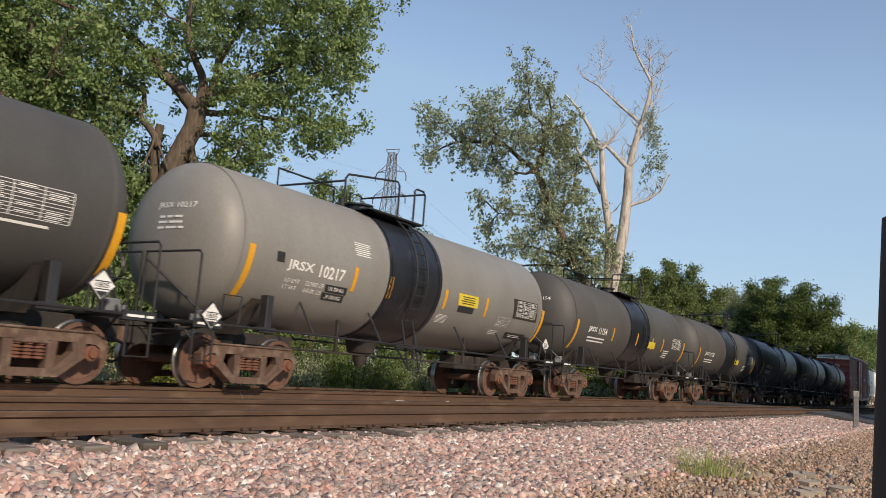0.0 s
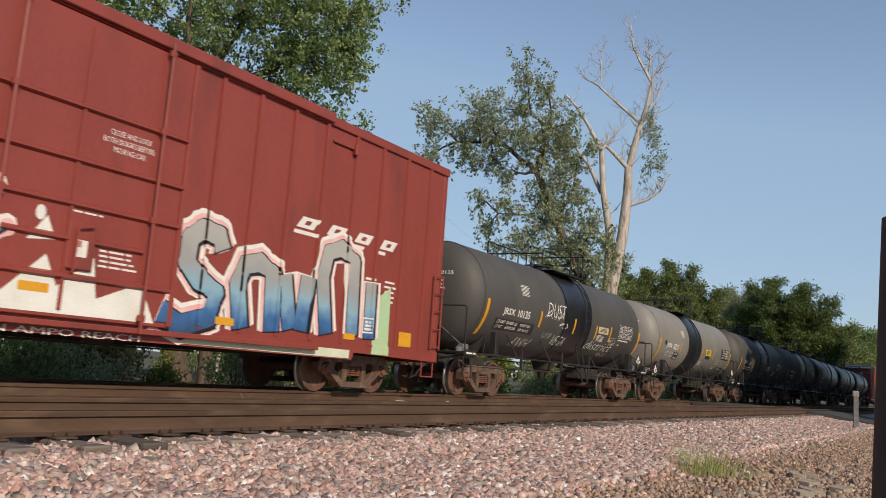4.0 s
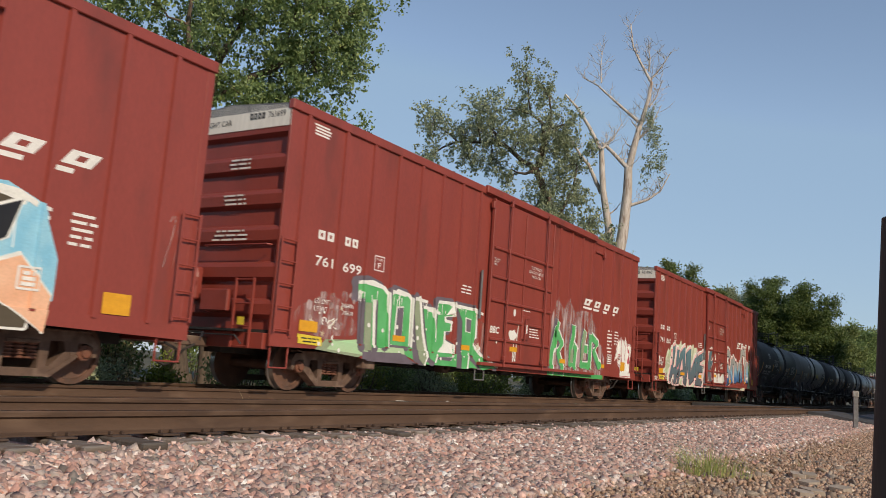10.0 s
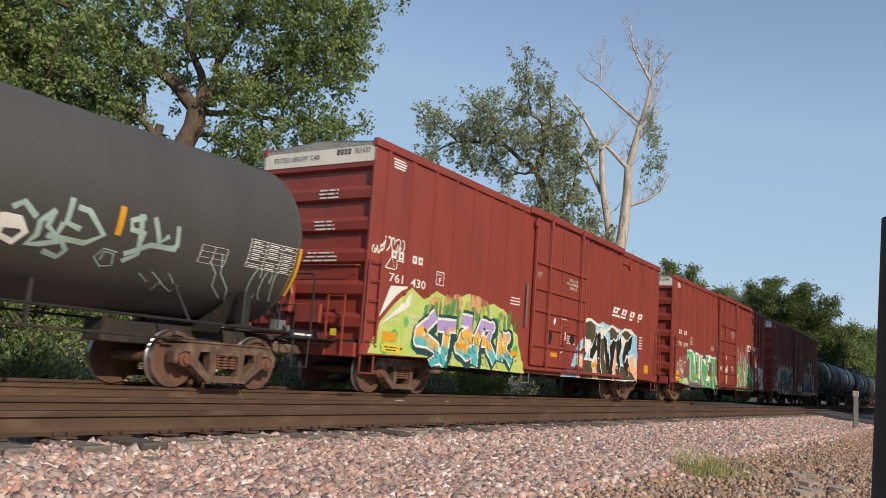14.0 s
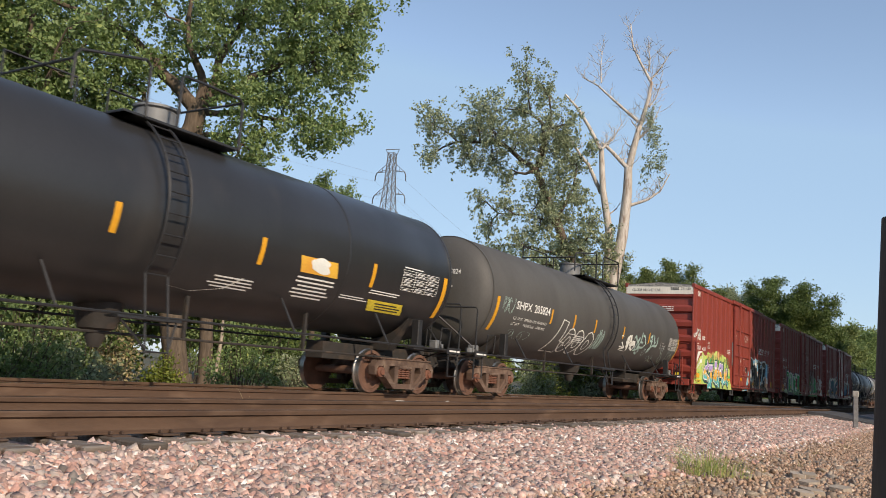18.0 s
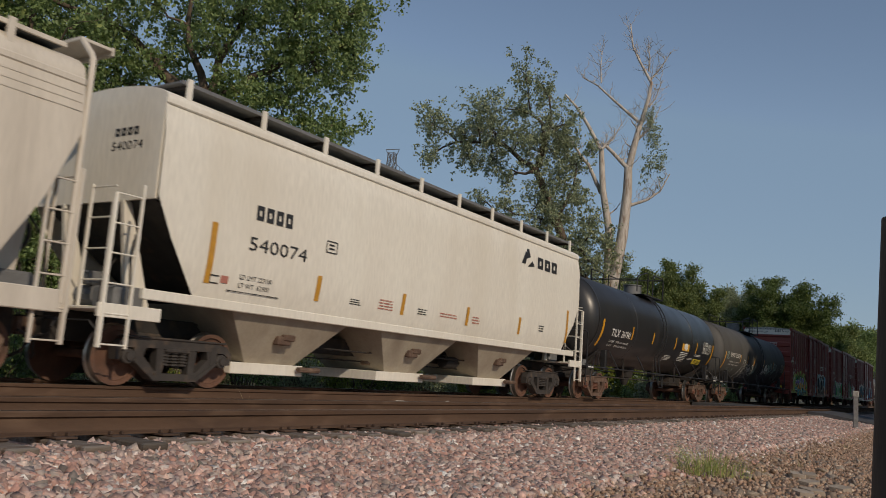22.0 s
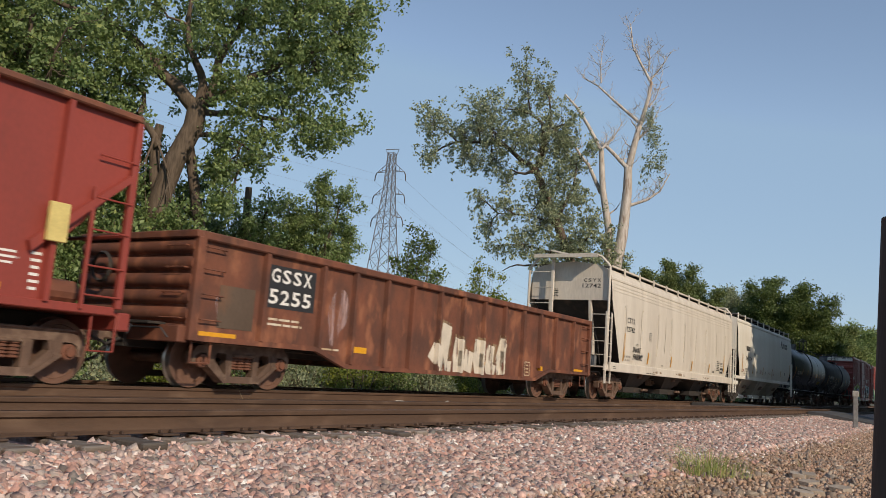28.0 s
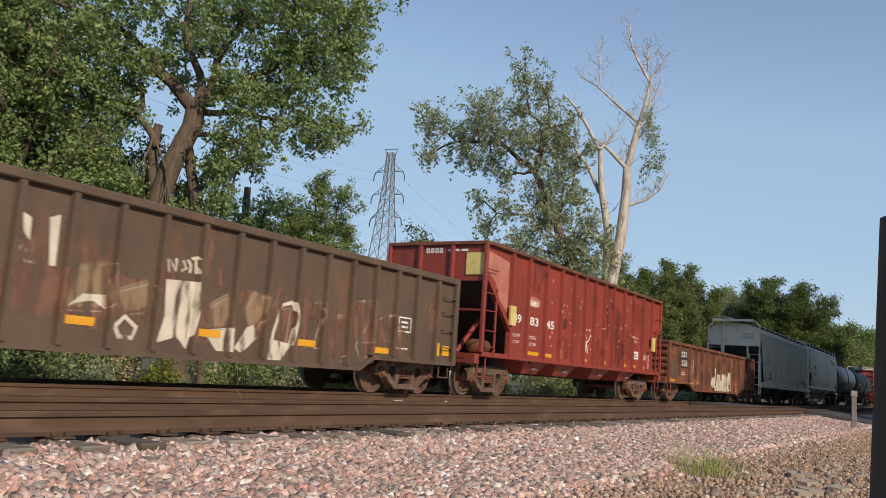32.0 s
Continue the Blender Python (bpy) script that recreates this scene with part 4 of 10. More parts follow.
def box_end(car, s):
    """Corrugated end, cream height-warning board, platform, hand brake and end ladder; s: which end."""
    x = s * 9.36
    prof = [(x - s * 0.12, 0.95)]
    z = 0.95
    while z < 4.6:
        prof += [(x - s * 0.12, z + 0.30), (x - s * 0.02, z + 0.37), (x - s * 0.005, z + 0.55), (x - s * 0.03, z + 0.62), (x - s * 0.12, z + 0.66)]
        z += 0.66
    prof += [(x - s * 0.12, 4.72), (x - s * 0.25, 4.72), (x - s * 0.25, 0.95)]
    e = part("end_wall", Geo().prism([(a, b) for a, b in prof], -1.5, 1.5), M["red"], car, "corrugated oxide-red steel end")
    part("height_board", Geo().prism([(-1.55, 4.72), (1.55, 4.72), (1.55, 5.10), (0, 5.235), (-1.55, 5.10)], x - s * 0.10, x, "x"), M["white"], car, "cream board with a height warning")
    for y in (-1.53, 1.53):
        part("corner_post", Geo().box(min(x, x - s * 0.14), max(x, x - s * 0.14) + 0.0, y - 0.03, y + 0.03, 0.8, 5.06, 0.006), M["red"], e)
    part("platform", Geo().box(min(x, x + s * 0.28), max(x, x + s * 0.28), -1.0, 1.0, 1.0, 1.04, 0.005), M["metal"], car, "grey end platform")
    part("end_sill", Geo().box(min(x - s * 0.1, x + s * 0.06), max(x - s * 0.1, x + s * 0.06), -1.45, 1.45, 0.72, 1.0, 0.01), M["red"], car)
    g = Geo()
    for y in (-1.15, -0.72):
        g.box(x + s * 0.10 - 0.02, x + s * 0.10 + 0.02, y - 0.022, y + 0.022, 0.72, 1.95, 0.004)
    lad = part("end_ladder", g, M["red"], car)
    for z in (0.75, 1.1, 1.5, 1.92):
        part("rung", Geo().tube([(x + s * 0.1, -1.15, z), (x + s * 0.1, -0.72, z)], 0.014, 6), M["red"], lad)
    part("grab_iron", Geo().tube([(x, -1.4, 2.55), (x + s * 0.09, -1.36, 2.55), (x + s * 0.09, 0.2, 2.55), (x, 0.25, 2.55)], 0.014, 6), M["red"], car)
    if s < 0:
        hb = part("hand_brake", Geo().box(x - 0.16, x, 0.25, 0.6, 1.55, 2.15, 0.03), M["red"], car, "hand brake housing with its wheel")
        part("brake_wheel", Geo().lathe([(x - 0.24, 0.24), (x - 0.2, 0.27), (x - 0.18, 0.24), (x - 0.2, 0.21), (x - 0.24, 0.24)], "x", 20, (0, 0.42, 1.95), close=False), M["red"], hb)
        part("step_box", Geo().box(x - 0.12, x, -0.55, 0.15, 1.35, 1.75, 0.02), M["red"], car)
        part("brake_chain", Geo().tube([(x - 0.08, 0.75, 1.7), (x - 0.08, 0.75, 0.8)], 0.015, 5), M["under"], car)
    part("reflector", Geo().box(min(x + s * 0.12, x + s * 0.125), max(x + s * 0.12, x + s * 0.125), -1.02, -0.86, 1.12, 1.26), M["lemon"], car)
    return e


def end_writing(car, number):
    """Height warning and small writing on the rear end; it reads from behind the car."""
    def put(shape, x, material, name="lettering"):
        v, f = shape
        g = Geo().add([(x, -(a), b) for a, b in v], f)
        tagged(part(name, g, material, car), kind="stuff")
    put(fitted("EXCESS HEIGHT CAR", -1.25, 0.05, 4.84, 4.95), -9.366, M["letter_dark"])
    put(join(block_letters(0.52, 0.92, 4.9, 5.02, 4), fitted(number, 0.98, 1.4, 4.9, 5.02)), -9.366, M["letter_dark"])
    for k, (a, b, z, n) in enumerate(((0.1, 0.75, 3.95, 3), (0.05, 0.7, 3.28, 3), (-0.15, 0.85, 2.62, 3))):
        put(bars(a, b, z, z + 0.24, n, k), -9.37, M["letter"], "stencil")


def box_car(x, label, number, art, paint_key="red", dx=0.0):
    """A sixty-foot boxcar with one plug door a side."""
    global BOX_SIDE
    BOX_SIDE = box_side(dx)
    car = car_base("boxcar", label, x, 10.25, 14.15)
    red = M[paint_key]
    L = 9.38
    for s in (-1, 1):
        part("side_wall", Geo().box(-L + 0.08, L - 0.08, min(s * 1.50, s * 1.55), max(s * 1.50, s * 1.55), 0.86, 5.08), red, car, "flat oxide-red steel side")
    part("roof", Geo().prism([(-1.468, 5.05), (-1.468, 5.14), (0, 5.25), (1.468, 5.14), (1.468, 5.05)], -L + 0.02, L - 0.02, "x"), M["galv"], car, "grey steel roof")
    part("floor", Geo().box(-L + 0.1, L - 0.1, -1.5, 1.5, 0.98, 1.06), M["under"], car)
    part("centre_sill", Geo().box(-9.2, 9.2, -0.22, 0.22, 0.62, 0.98, 0.01), M["under"], car)
    for k in (-5.2, -2.6, 0, 2.6, 5.2):
        part("cross_bearer", Geo().prism([(-1.45, 0.98), (-0.2, 0.68), (0.2, 0.68), (1.45, 0.98)], k - 0.06, k + 0.06, "x"), M["under"], car)
    for s in (-1, 1):
        y0, y1 = sorted((s * 1.47, s * 1.60))
        part("top_chord", Geo().box(-L, L, y0, y1, 5.02, 5.20, 0.012), red, car)
        g = Geo().prism([(-L, 0.78), (-6.85, 0.83), (-6.8, 0.70), (6.3, 0.66), (6.35, 0.80), (L, 0.75), (L, 0.98), (-L, 0.98)], *sorted((s * 1.53, s * 1.575)))
        part("side_sill", g, red, car)
    part("top_door_track", Geo().box(-2.3, 5.1, -1.67, -1.58, 5.05, 5.24, 0.012), red, car)
    part("bottom_door_track", Geo().box(-2.2, 5.15, -1.71, -1.57, 0.78, 0.86, 0.008), red, car)
    for p in POSTS:
        part("side_post", POST_ME, red, car, at=(p + (dx if -8.5 < p < 0 else 0), 0, 0))
    g = Geo()
    for p in POSTS:
        g.box(p - 0.045, p + 0.045, 1.55, 1.595, 0.95, 5.06)
    tagged(part("far_side_posts", g, red, car), kind="stuff")
    # plug door
    d = part("door", Geo().box(-1.86, 1.76, -1.645, -1.55, 0.90, 4.98, 0.012), red, car, "red plug door with locking rods")
    for z, x0, x1 in ((3.75, -1.8, 1.72), (3.02, -1.84, 1.74), (2.42, -1.84, 1.74), (1.95, -0.95, 1.15), (1.45, -1.8, 1.7)):
        part("door_rib", Geo().prism([(-1.645, z - 0.05), (-1.70, z - 0.02), (-1.70, z + 0.02), (-1.645, z + 0.05)], x0, x1, "x"), red, d)
    part("door_rib", Geo().box(-0.06, -0.01, -1.675, -1.645, 1.0, 4.9, 0.006), red, d)
    for xa, xb in ((-1.9, -1.82), (1.72, 1.80)):
        part("door_edge", Geo().box(xa, xb, -1.68, -1.60, 0.92, 4.98, 0.008), red, d)
    for rx in (-1.06, 1.22):
        part("locking_rod", Geo().tube([(rx, -1.735, 0.78), (rx, -1.735, 5.12)], 0.026, 8), red, d)
        for z in (1.0, 2.42, 3.75, 4.95):
            part("rod_bracket", Geo().box(rx - 0.05, rx + 0.05, -1.76, -1.68, z - 0.05, z + 0.05, 0.01), red, d)
    part("lock_box", Geo().box(-0.05, 0.36, -1.70, -1.645, 1.55, 2.2, 0.015), red, d)
    part("handle", Geo().tube([(0.05, -1.73, 1.5), (0.05, -1.75, 2.1), (0.28, -1.75, 2.15)], 0.018, 6), red, d)
    part("door_lever", Geo().box(-2.28, -2.22, -1.64, -1.60, 1.9, 3.1, 0.006), M["galv"], car, "worn door lever")
    part("latch", Geo().box(-1.98, -1.86, -1.69, -1.6, 4.72, 4.9, 0.012), red, car)
    part("signal_box", Geo().box(5.2, 5.85, -1.6, -1.56, 4.72, 4.78, 0.01).box(5.8, 5.88, -1.66, -1.58, 4.62, 4.82, 0.01), red, car)
    # ladders and steps
    for xa, xb in ((-9.36, -8.96), (9.0, 9.34)):
        ladder("side_ladder", xa, xb, -1.63, (1.08, 1.48, 1.88, 2.28, 2.66), 1.02, 2.7, red, car)
    stirrup(-9.3, -8.85, -1.52, 0.42, 0.8, car, red)
    stirrup(8.85, 9.3, -1.52, 0.42, 0.8, car, red)
    stirrup(-2.15, -1.7, -1.52, 0.42, 0.72, car, M["galv"])
    part("jacking_pad", Geo().box(-6.6, -6.2, -1.5, -1.3, 0.5, 0.8, 0.02), M["truck"], car)
    brake_gear(car, -0.5, 0.95)
    for s in (-1, 1):
        box_end(car, s)
    # reflectors
    for a, b, z0, z1 in ((-8.66, -8.16, 1.10, 1.30), (-5.75, -5.3, 1.12, 1.24), (-2.95, -2.55, 1.1, 1.22), (2.75, 3.15, 1.05, 1.17), (6.0, 6.35, 1.04, 1.16), (7.84, 8.3, 1.02, 1.32)):
        BOX_SIDE.lay("reflector", poly((a, z0), (b, z0), (b, z1), (a, z1)), M["yellow"], car, 0.016)
    part("reflector", Geo().box(-0.62, -0.2, -1.652, -1.645, 1.2, 1.32), M["yellow"], d)
    tagbox = BOX_SIDE.lay("warning_plate", poly((-8.68, 0.88), (-8.02, 0.86), (-8.02, 1.03), (-8.68, 1.05)), M["lemon"], car, 0.012, "yellow excess-height plate")
    BOX_SIDE.lay("stencil", bars(-8.6, -8.1, 0.89, 1.01, 2, 4), M["letter_dark"], car, 0.0145)
    # lettering: brand blocks, number, small writing
    w = M["letter"]
    BOX_SIDE.lay("brand_mark", moved(join(block_letters(-8.55, -8.03, 2.83, 3.0, 2), block_letters(-7.76, -7.3, 2.83, 3.0, 2)), dx), w, car, label="white brand letters as plain blocks")
    for q in ((number[:3], -8.57, -8.06, 2.33, 2.52), (number[3:], -7.76, -7.18, 2.32, 2.51)):
        BOX_SIDE.lay("car_number", moved(fitted(*q, 0.012), dx), w, car)
    BOX_SIDE.lay("brand_mark", join(*[block_letters(4.42 + k * 0.84, 4.42 + k * 0.84 + 0.62, 2.95, 3.16, 1, 0.16) for k in range(4)],
                                    *[poly((4.36 + k * 0.84, 2.83), (4.36 + k * 0.84 + 0.62 - 0.12 * k, 2.83), (4.36 + k * 0.84 + 0.64 - 0.12 * k, 2.90), (4.38 + k * 0.84, 2.90)) for k in range(4)]), w, car, label="slanted white brand blocks")
    BOX_SIDE.lay("stencil", bars(-8.74, -8.22, 4.72, 4.95, 4, 1, 0.4, False), w, car)
    BOX_SIDE.lay("lettering", moved(join(fitted("LD LMT", -8.5, -8.08, 1.64, 1.73), fitted("LT WT", -8.5, -8.12, 1.5, 1.59)), dx), w, car, 0.018)
    BOX_SIDE.lay("lettering", moved(join(fitted("206400", -7.72, -7.35, 1.64, 1.72), fitted("79600", -7.68, -7.35, 1.5, 1.58)), dx), w, car, 0.018)
    g_ = [(-6.76, 2.5), (-6.44, 2.5), (-6.44, 2.79), (-6.76, 2.79)]
    BOX_SIDE.lay("plate_mark", moved(join(*[stroke([g_[i], g_[(i + 1) % 4]], 0.022) for i in range(4)], fitted("PLATE", -6.70, -6.50, 2.70, 2.745), fitted("F", -6.65, -6.55, 2.54, 2.66, 0.02)), dx), w, car)
    BOX_SIDE.lay("stencil", bars(-3.1, -2.55, 2.42, 2.66, 3, 6), w, car)
    dside = Side(-1.647)
    dside.lay("lettering", join(fitted("CLOSE AND LOCK", 0.40, 1.10, 3.50, 3.58), fitted("BOTH DOORS BEFORE", 0.30, 1.16, 3.38, 3.46), fitted("MOVING CAR", 0.48, 1.02, 3.26, 3.34)), w, d)
    dside.lay("lettering", join(fitted("SECURITY", -1.72, -1.42, 3.45, 3.5), fitted("DEVICE", -1.72, -1.50, 3.38, 3.43), fitted("ONLY", -1.72, -1.56, 3.31, 3.36)), w, d)
    dside.lay("label", join(blob(-0.45, 2.22, 0.07, 0.10, 2, 16, 0.02), bars(-0.02, 0.5, 2.3, 2.36, 1, 3), bars(0.45, 1.1, 1.62, 1.9, 4, 8)), w, d)
    Side(-1.703).lay("label", poly((0.08, 1.72), (0.24, 1.72), (0.24, 1.95), (0.08, 1.95)), M["letter"], d)
    Side(-1.704).lay("label", poly((0.09, 1.85), (0.15, 1.85), (0.15, 1.94), (0.09, 1.94)), P["salmon"], d)
    BOX_SIDE.lay("stencil", join(bars(6.55, 6.95, 1.55, 2.35, 7, 9), bars(7.2, 7.62, 1.85, 2.35, 5, 12)), w, car)
    q = [(6.58, 1.22), (6.86, 1.22), (6.86, 1.5), (6.58, 1.5)]
    BOX_SIDE.lay("stencil", join(*[stroke([q[i], q[(i + 1) % 4]], 0.03) for i in range(4)], bars(6.62, 6.82, 1.25, 1.46, 3, 2, 0.3)), w, car, 0.02)
    end_writing(car, number)
    art(car)
    return car


def art_teal(car):
    s = BOX_SIDE
    cloud = ([(-8.17, 1.12), (-7.96, 1.43), (-7.81, 1.73), (-7.52, 2.13), (-7.23, 2.02), (-6.97, 2.29), (-6.58, 2.5), (-6.37, 2.34), (-5.96, 2.38), (-5.74, 2.61), (-5.64, 2.37), (-5.2, 2.49), (-4.95, 2.25), (-4.71, 2.45), (-4.46, 2.31), (-3.85, 2.53), (-3.75, 2.35), (-3.46, 2.41), (-2.93, 2.08), (-1.68, 2.44), (-1.39, 2.38), (-1.11, 0.69), (-4.76, 0.66), (-7.68, 0.84), (-7.53, 1.18)],)
    shade_ = ([(-8.06, 1.18), (-7.77, 1.49), (-7.5, 1.93), (-7.22, 1.8), (-7.2, 1.41), (-7.67, 1.26)],
        [(-4.15, 1.77), (-3.9, 2.42), (-3.75, 2.23), (-3.96, 1.85)],
        [(-5.9, 0.78), (-5.64, 0.94), (-5.61, 0.73)],)
    letters = ([(-6.97, 2.18), (-6.58, 2.3), (-6.59, 2.06), (-6.86, 1.38), (-6.46, 1.44), (-6.26, 2.15), (-6.02, 2.09), (-5.99, 1.72), (-6.24, 1.14), (-6.54, 0.74), (-6.87, 0.77), (-6.63, 1.14), (-7.02, 1.11), (-7.22, 0.83), (-7.39, 0.84), (-7.14, 1.31), (-7.01, 1.83)],
        [(-5.86, 2.0), (-5.21, 2.34), (-5.05, 1.07), (-5.16, 0.71), (-5.42, 0.83), (-5.41, 1.13), (-5.94, 1.07), (-6.11, 0.76), (-6.36, 0.75), (-6.09, 1.31)],
        [(-4.99, 2.04), (-4.29, 2.32), (-4.25, 1.58), (-4.24, 1.26), (-3.75, 1.75), (-3.28, 2.2), (-3.11, 1.93), (-3.35, 1.28), (-3.8, 0.97), (-4.33, 0.78), (-4.52, 0.79), (-4.65, 1.49), (-4.8, 1.17), (-4.99, 0.72), (-5.16, 0.71), (-5.05, 1.29)],
        [(-3.18, 1.83), (-2.98, 2.07), (-2.0, 2.3), (-2.06, 1.97), (-2.74, 1.84), (-2.83, 1.64), (-2.18, 1.62), (-2.21, 1.37), (-2.92, 1.34), (-3.01, 1.07), (-2.46, 0.98), (-2.55, 0.74), (-3.61, 0.77), (-3.38, 1.19)],
        [(-1.51, 2.31), (-1.06, 2.43), (-1.33, 1.91), (-0.86, 1.95), (-1.35, 1.54), (-1.03, 0.82), (-1.47, 0.9), (-1.71, 1.24), (-1.85, 0.76), (-2.29, 0.7), (-1.83, 1.55)],)
    holes = ([(-5.86, 1.29), (-5.45, 1.35), (-5.52, 1.79), (-5.65, 1.72)],)
    tall = ([(2.75, 2.24), (2.65, 2.46), (2.3, 2.5), (2.08, 2.33), (2.06, 1.95), (2.33, 1.71), (2.7, 1.54), (2.61, 1.15), (2.05, 0.97), (1.57, 1.15)],
        [(3.3, 1.03), (3.14, 1.77), (3.28, 2.08), (3.61, 2.17), (3.93, 2.02), (4.02, 1.03)],
        [(4.24, 2.05), (4.48, 1.11)],
        [(4.84, 2.1), (4.76, 1.1)],
        [(5.47, 1.1), (5.26, 2.13), (5.37, 2.62), (5.74, 2.76), (6.17, 2.56), (6.25, 1.13)],
        [(6.76, 2.22), (6.8, 1.1)],)
    s.lay("graffiti", poly(*cloud[0]), P["pale"], car, 0.004, "pale green sprayed spikes")
    s.lay("spray", join(*[poly(*q) for q in shade_]), P["sage"], car, 0.006)
    outlined(s, car, letters, [("white", 0.15, -0.02, 0.02), ("pink", 0.115, 0.0, 0.0), ("dark", 0.028, 0.02, -0.01), ("slate", 0.0, 0, 0)], "big slate-grey graffiti letters outlined in pink and white")
    outlined(s, car, holes, [("dark", 0.025, 0, 0), ("pink", 0.0, 0, 0)], "pink counter of a letter", 0.0135)
    rnd = random.Random(61)
    s.lay("spray", join(*[blob(q[0] + rnd.uniform(-0.12, 0.12), q[1] + rnd.uniform(-0.14, 0.1), rnd.uniform(0.02, 0.05), rnd.uniform(0.03, 0.07), 500 + k, 9, 0.1) for k, q in enumerate([q for p in letters for q in p[::2]])]), P["dark"], car, 0.0145, "black paint bubbles")
    s.lay("spray", join(*[stroke([(p[0][0] - 0.12, p[0][1] - 0.05), (p[-1][0] - 0.16, p[-1][1])], 0.03) for p in letters]), P["pinkdeep"], car, 0.0147)
    s.lay("spray", join(scrawl(-8.15, -7.6, 0.9, 1.15, 3, 0.02, 71), stroke([(-2.3, 2.3), (-2.25, 1.2), (-2.35, 0.8)], 0.05)), P["white"], car, 0.0149)
    wild(s, car, tall, 0.34, [("white", 0.30, 0, 0.02), ("pink", 0.19, 0, 0), ("dark", 0.08, 0.02, -0.02), ("duoblue", 0.0, 0, 0)], "rounded graffiti letters in blue and grey with a pink outline")
    s.lay("spray", join(poly((6.9, 0.8), (7.5, 0.8), (7.45, 2.2), (7.1, 2.0)), poly((-7.75, 1.05), (-6.85, 2.0), (-6.9, 2.4), (-7.3, 2.1), (-7.7, 1.6))), P["mint"], car, 0.005)
    Side(-1.578).lay("graffiti", poly((2.0, 0.70), (6.2, 0.68), (6.2, 0.84), (2.0, 0.86)), P["pale"], car, 0.004)
    Side(-1.65).lay("spray", join(poly((-0.9, 1.1), (-0.3, 1.7), (-0.1, 1.3), (0.4, 1.75), (0.5, 1.2), (1.2, 1.5), (1.5, 0.95), (-0.9, 0.95)), poly((-0.6, 1.85), (-0.35, 2.2), (-0.2, 1.9))), P["white"], car, 0.0)
    Side(-1.58).lay("lettering", fitted("WITHIN AMPO REACH", -1.75, 1.35, 0.67, 0.76), P["white"], car, 0.0)
    s.lay("spray", scrawl(-8.75, -8.2, 1.42, 1.62, 5, 0.025, 3), P["white"], car, 0.01)
    s.lay("graffiti", poly((-8.85, 1.4), (-8.8, 1.75), (-8.55, 1.78), (-8.7, 1.65), (-8.72, 1.38)), P["white"], car, 0.011)
    Side(-1.578).lay("spray", scrawl(-9.2, -8.72, 0.84, 0.97, 4, 0.03, 8), P["white"], car, 0.002)
    s.lay("spray", scrawl(-8.66, -8.3, 1.9, 2.1, 4, 0.012, 5), P["haze"], car, 0.01)


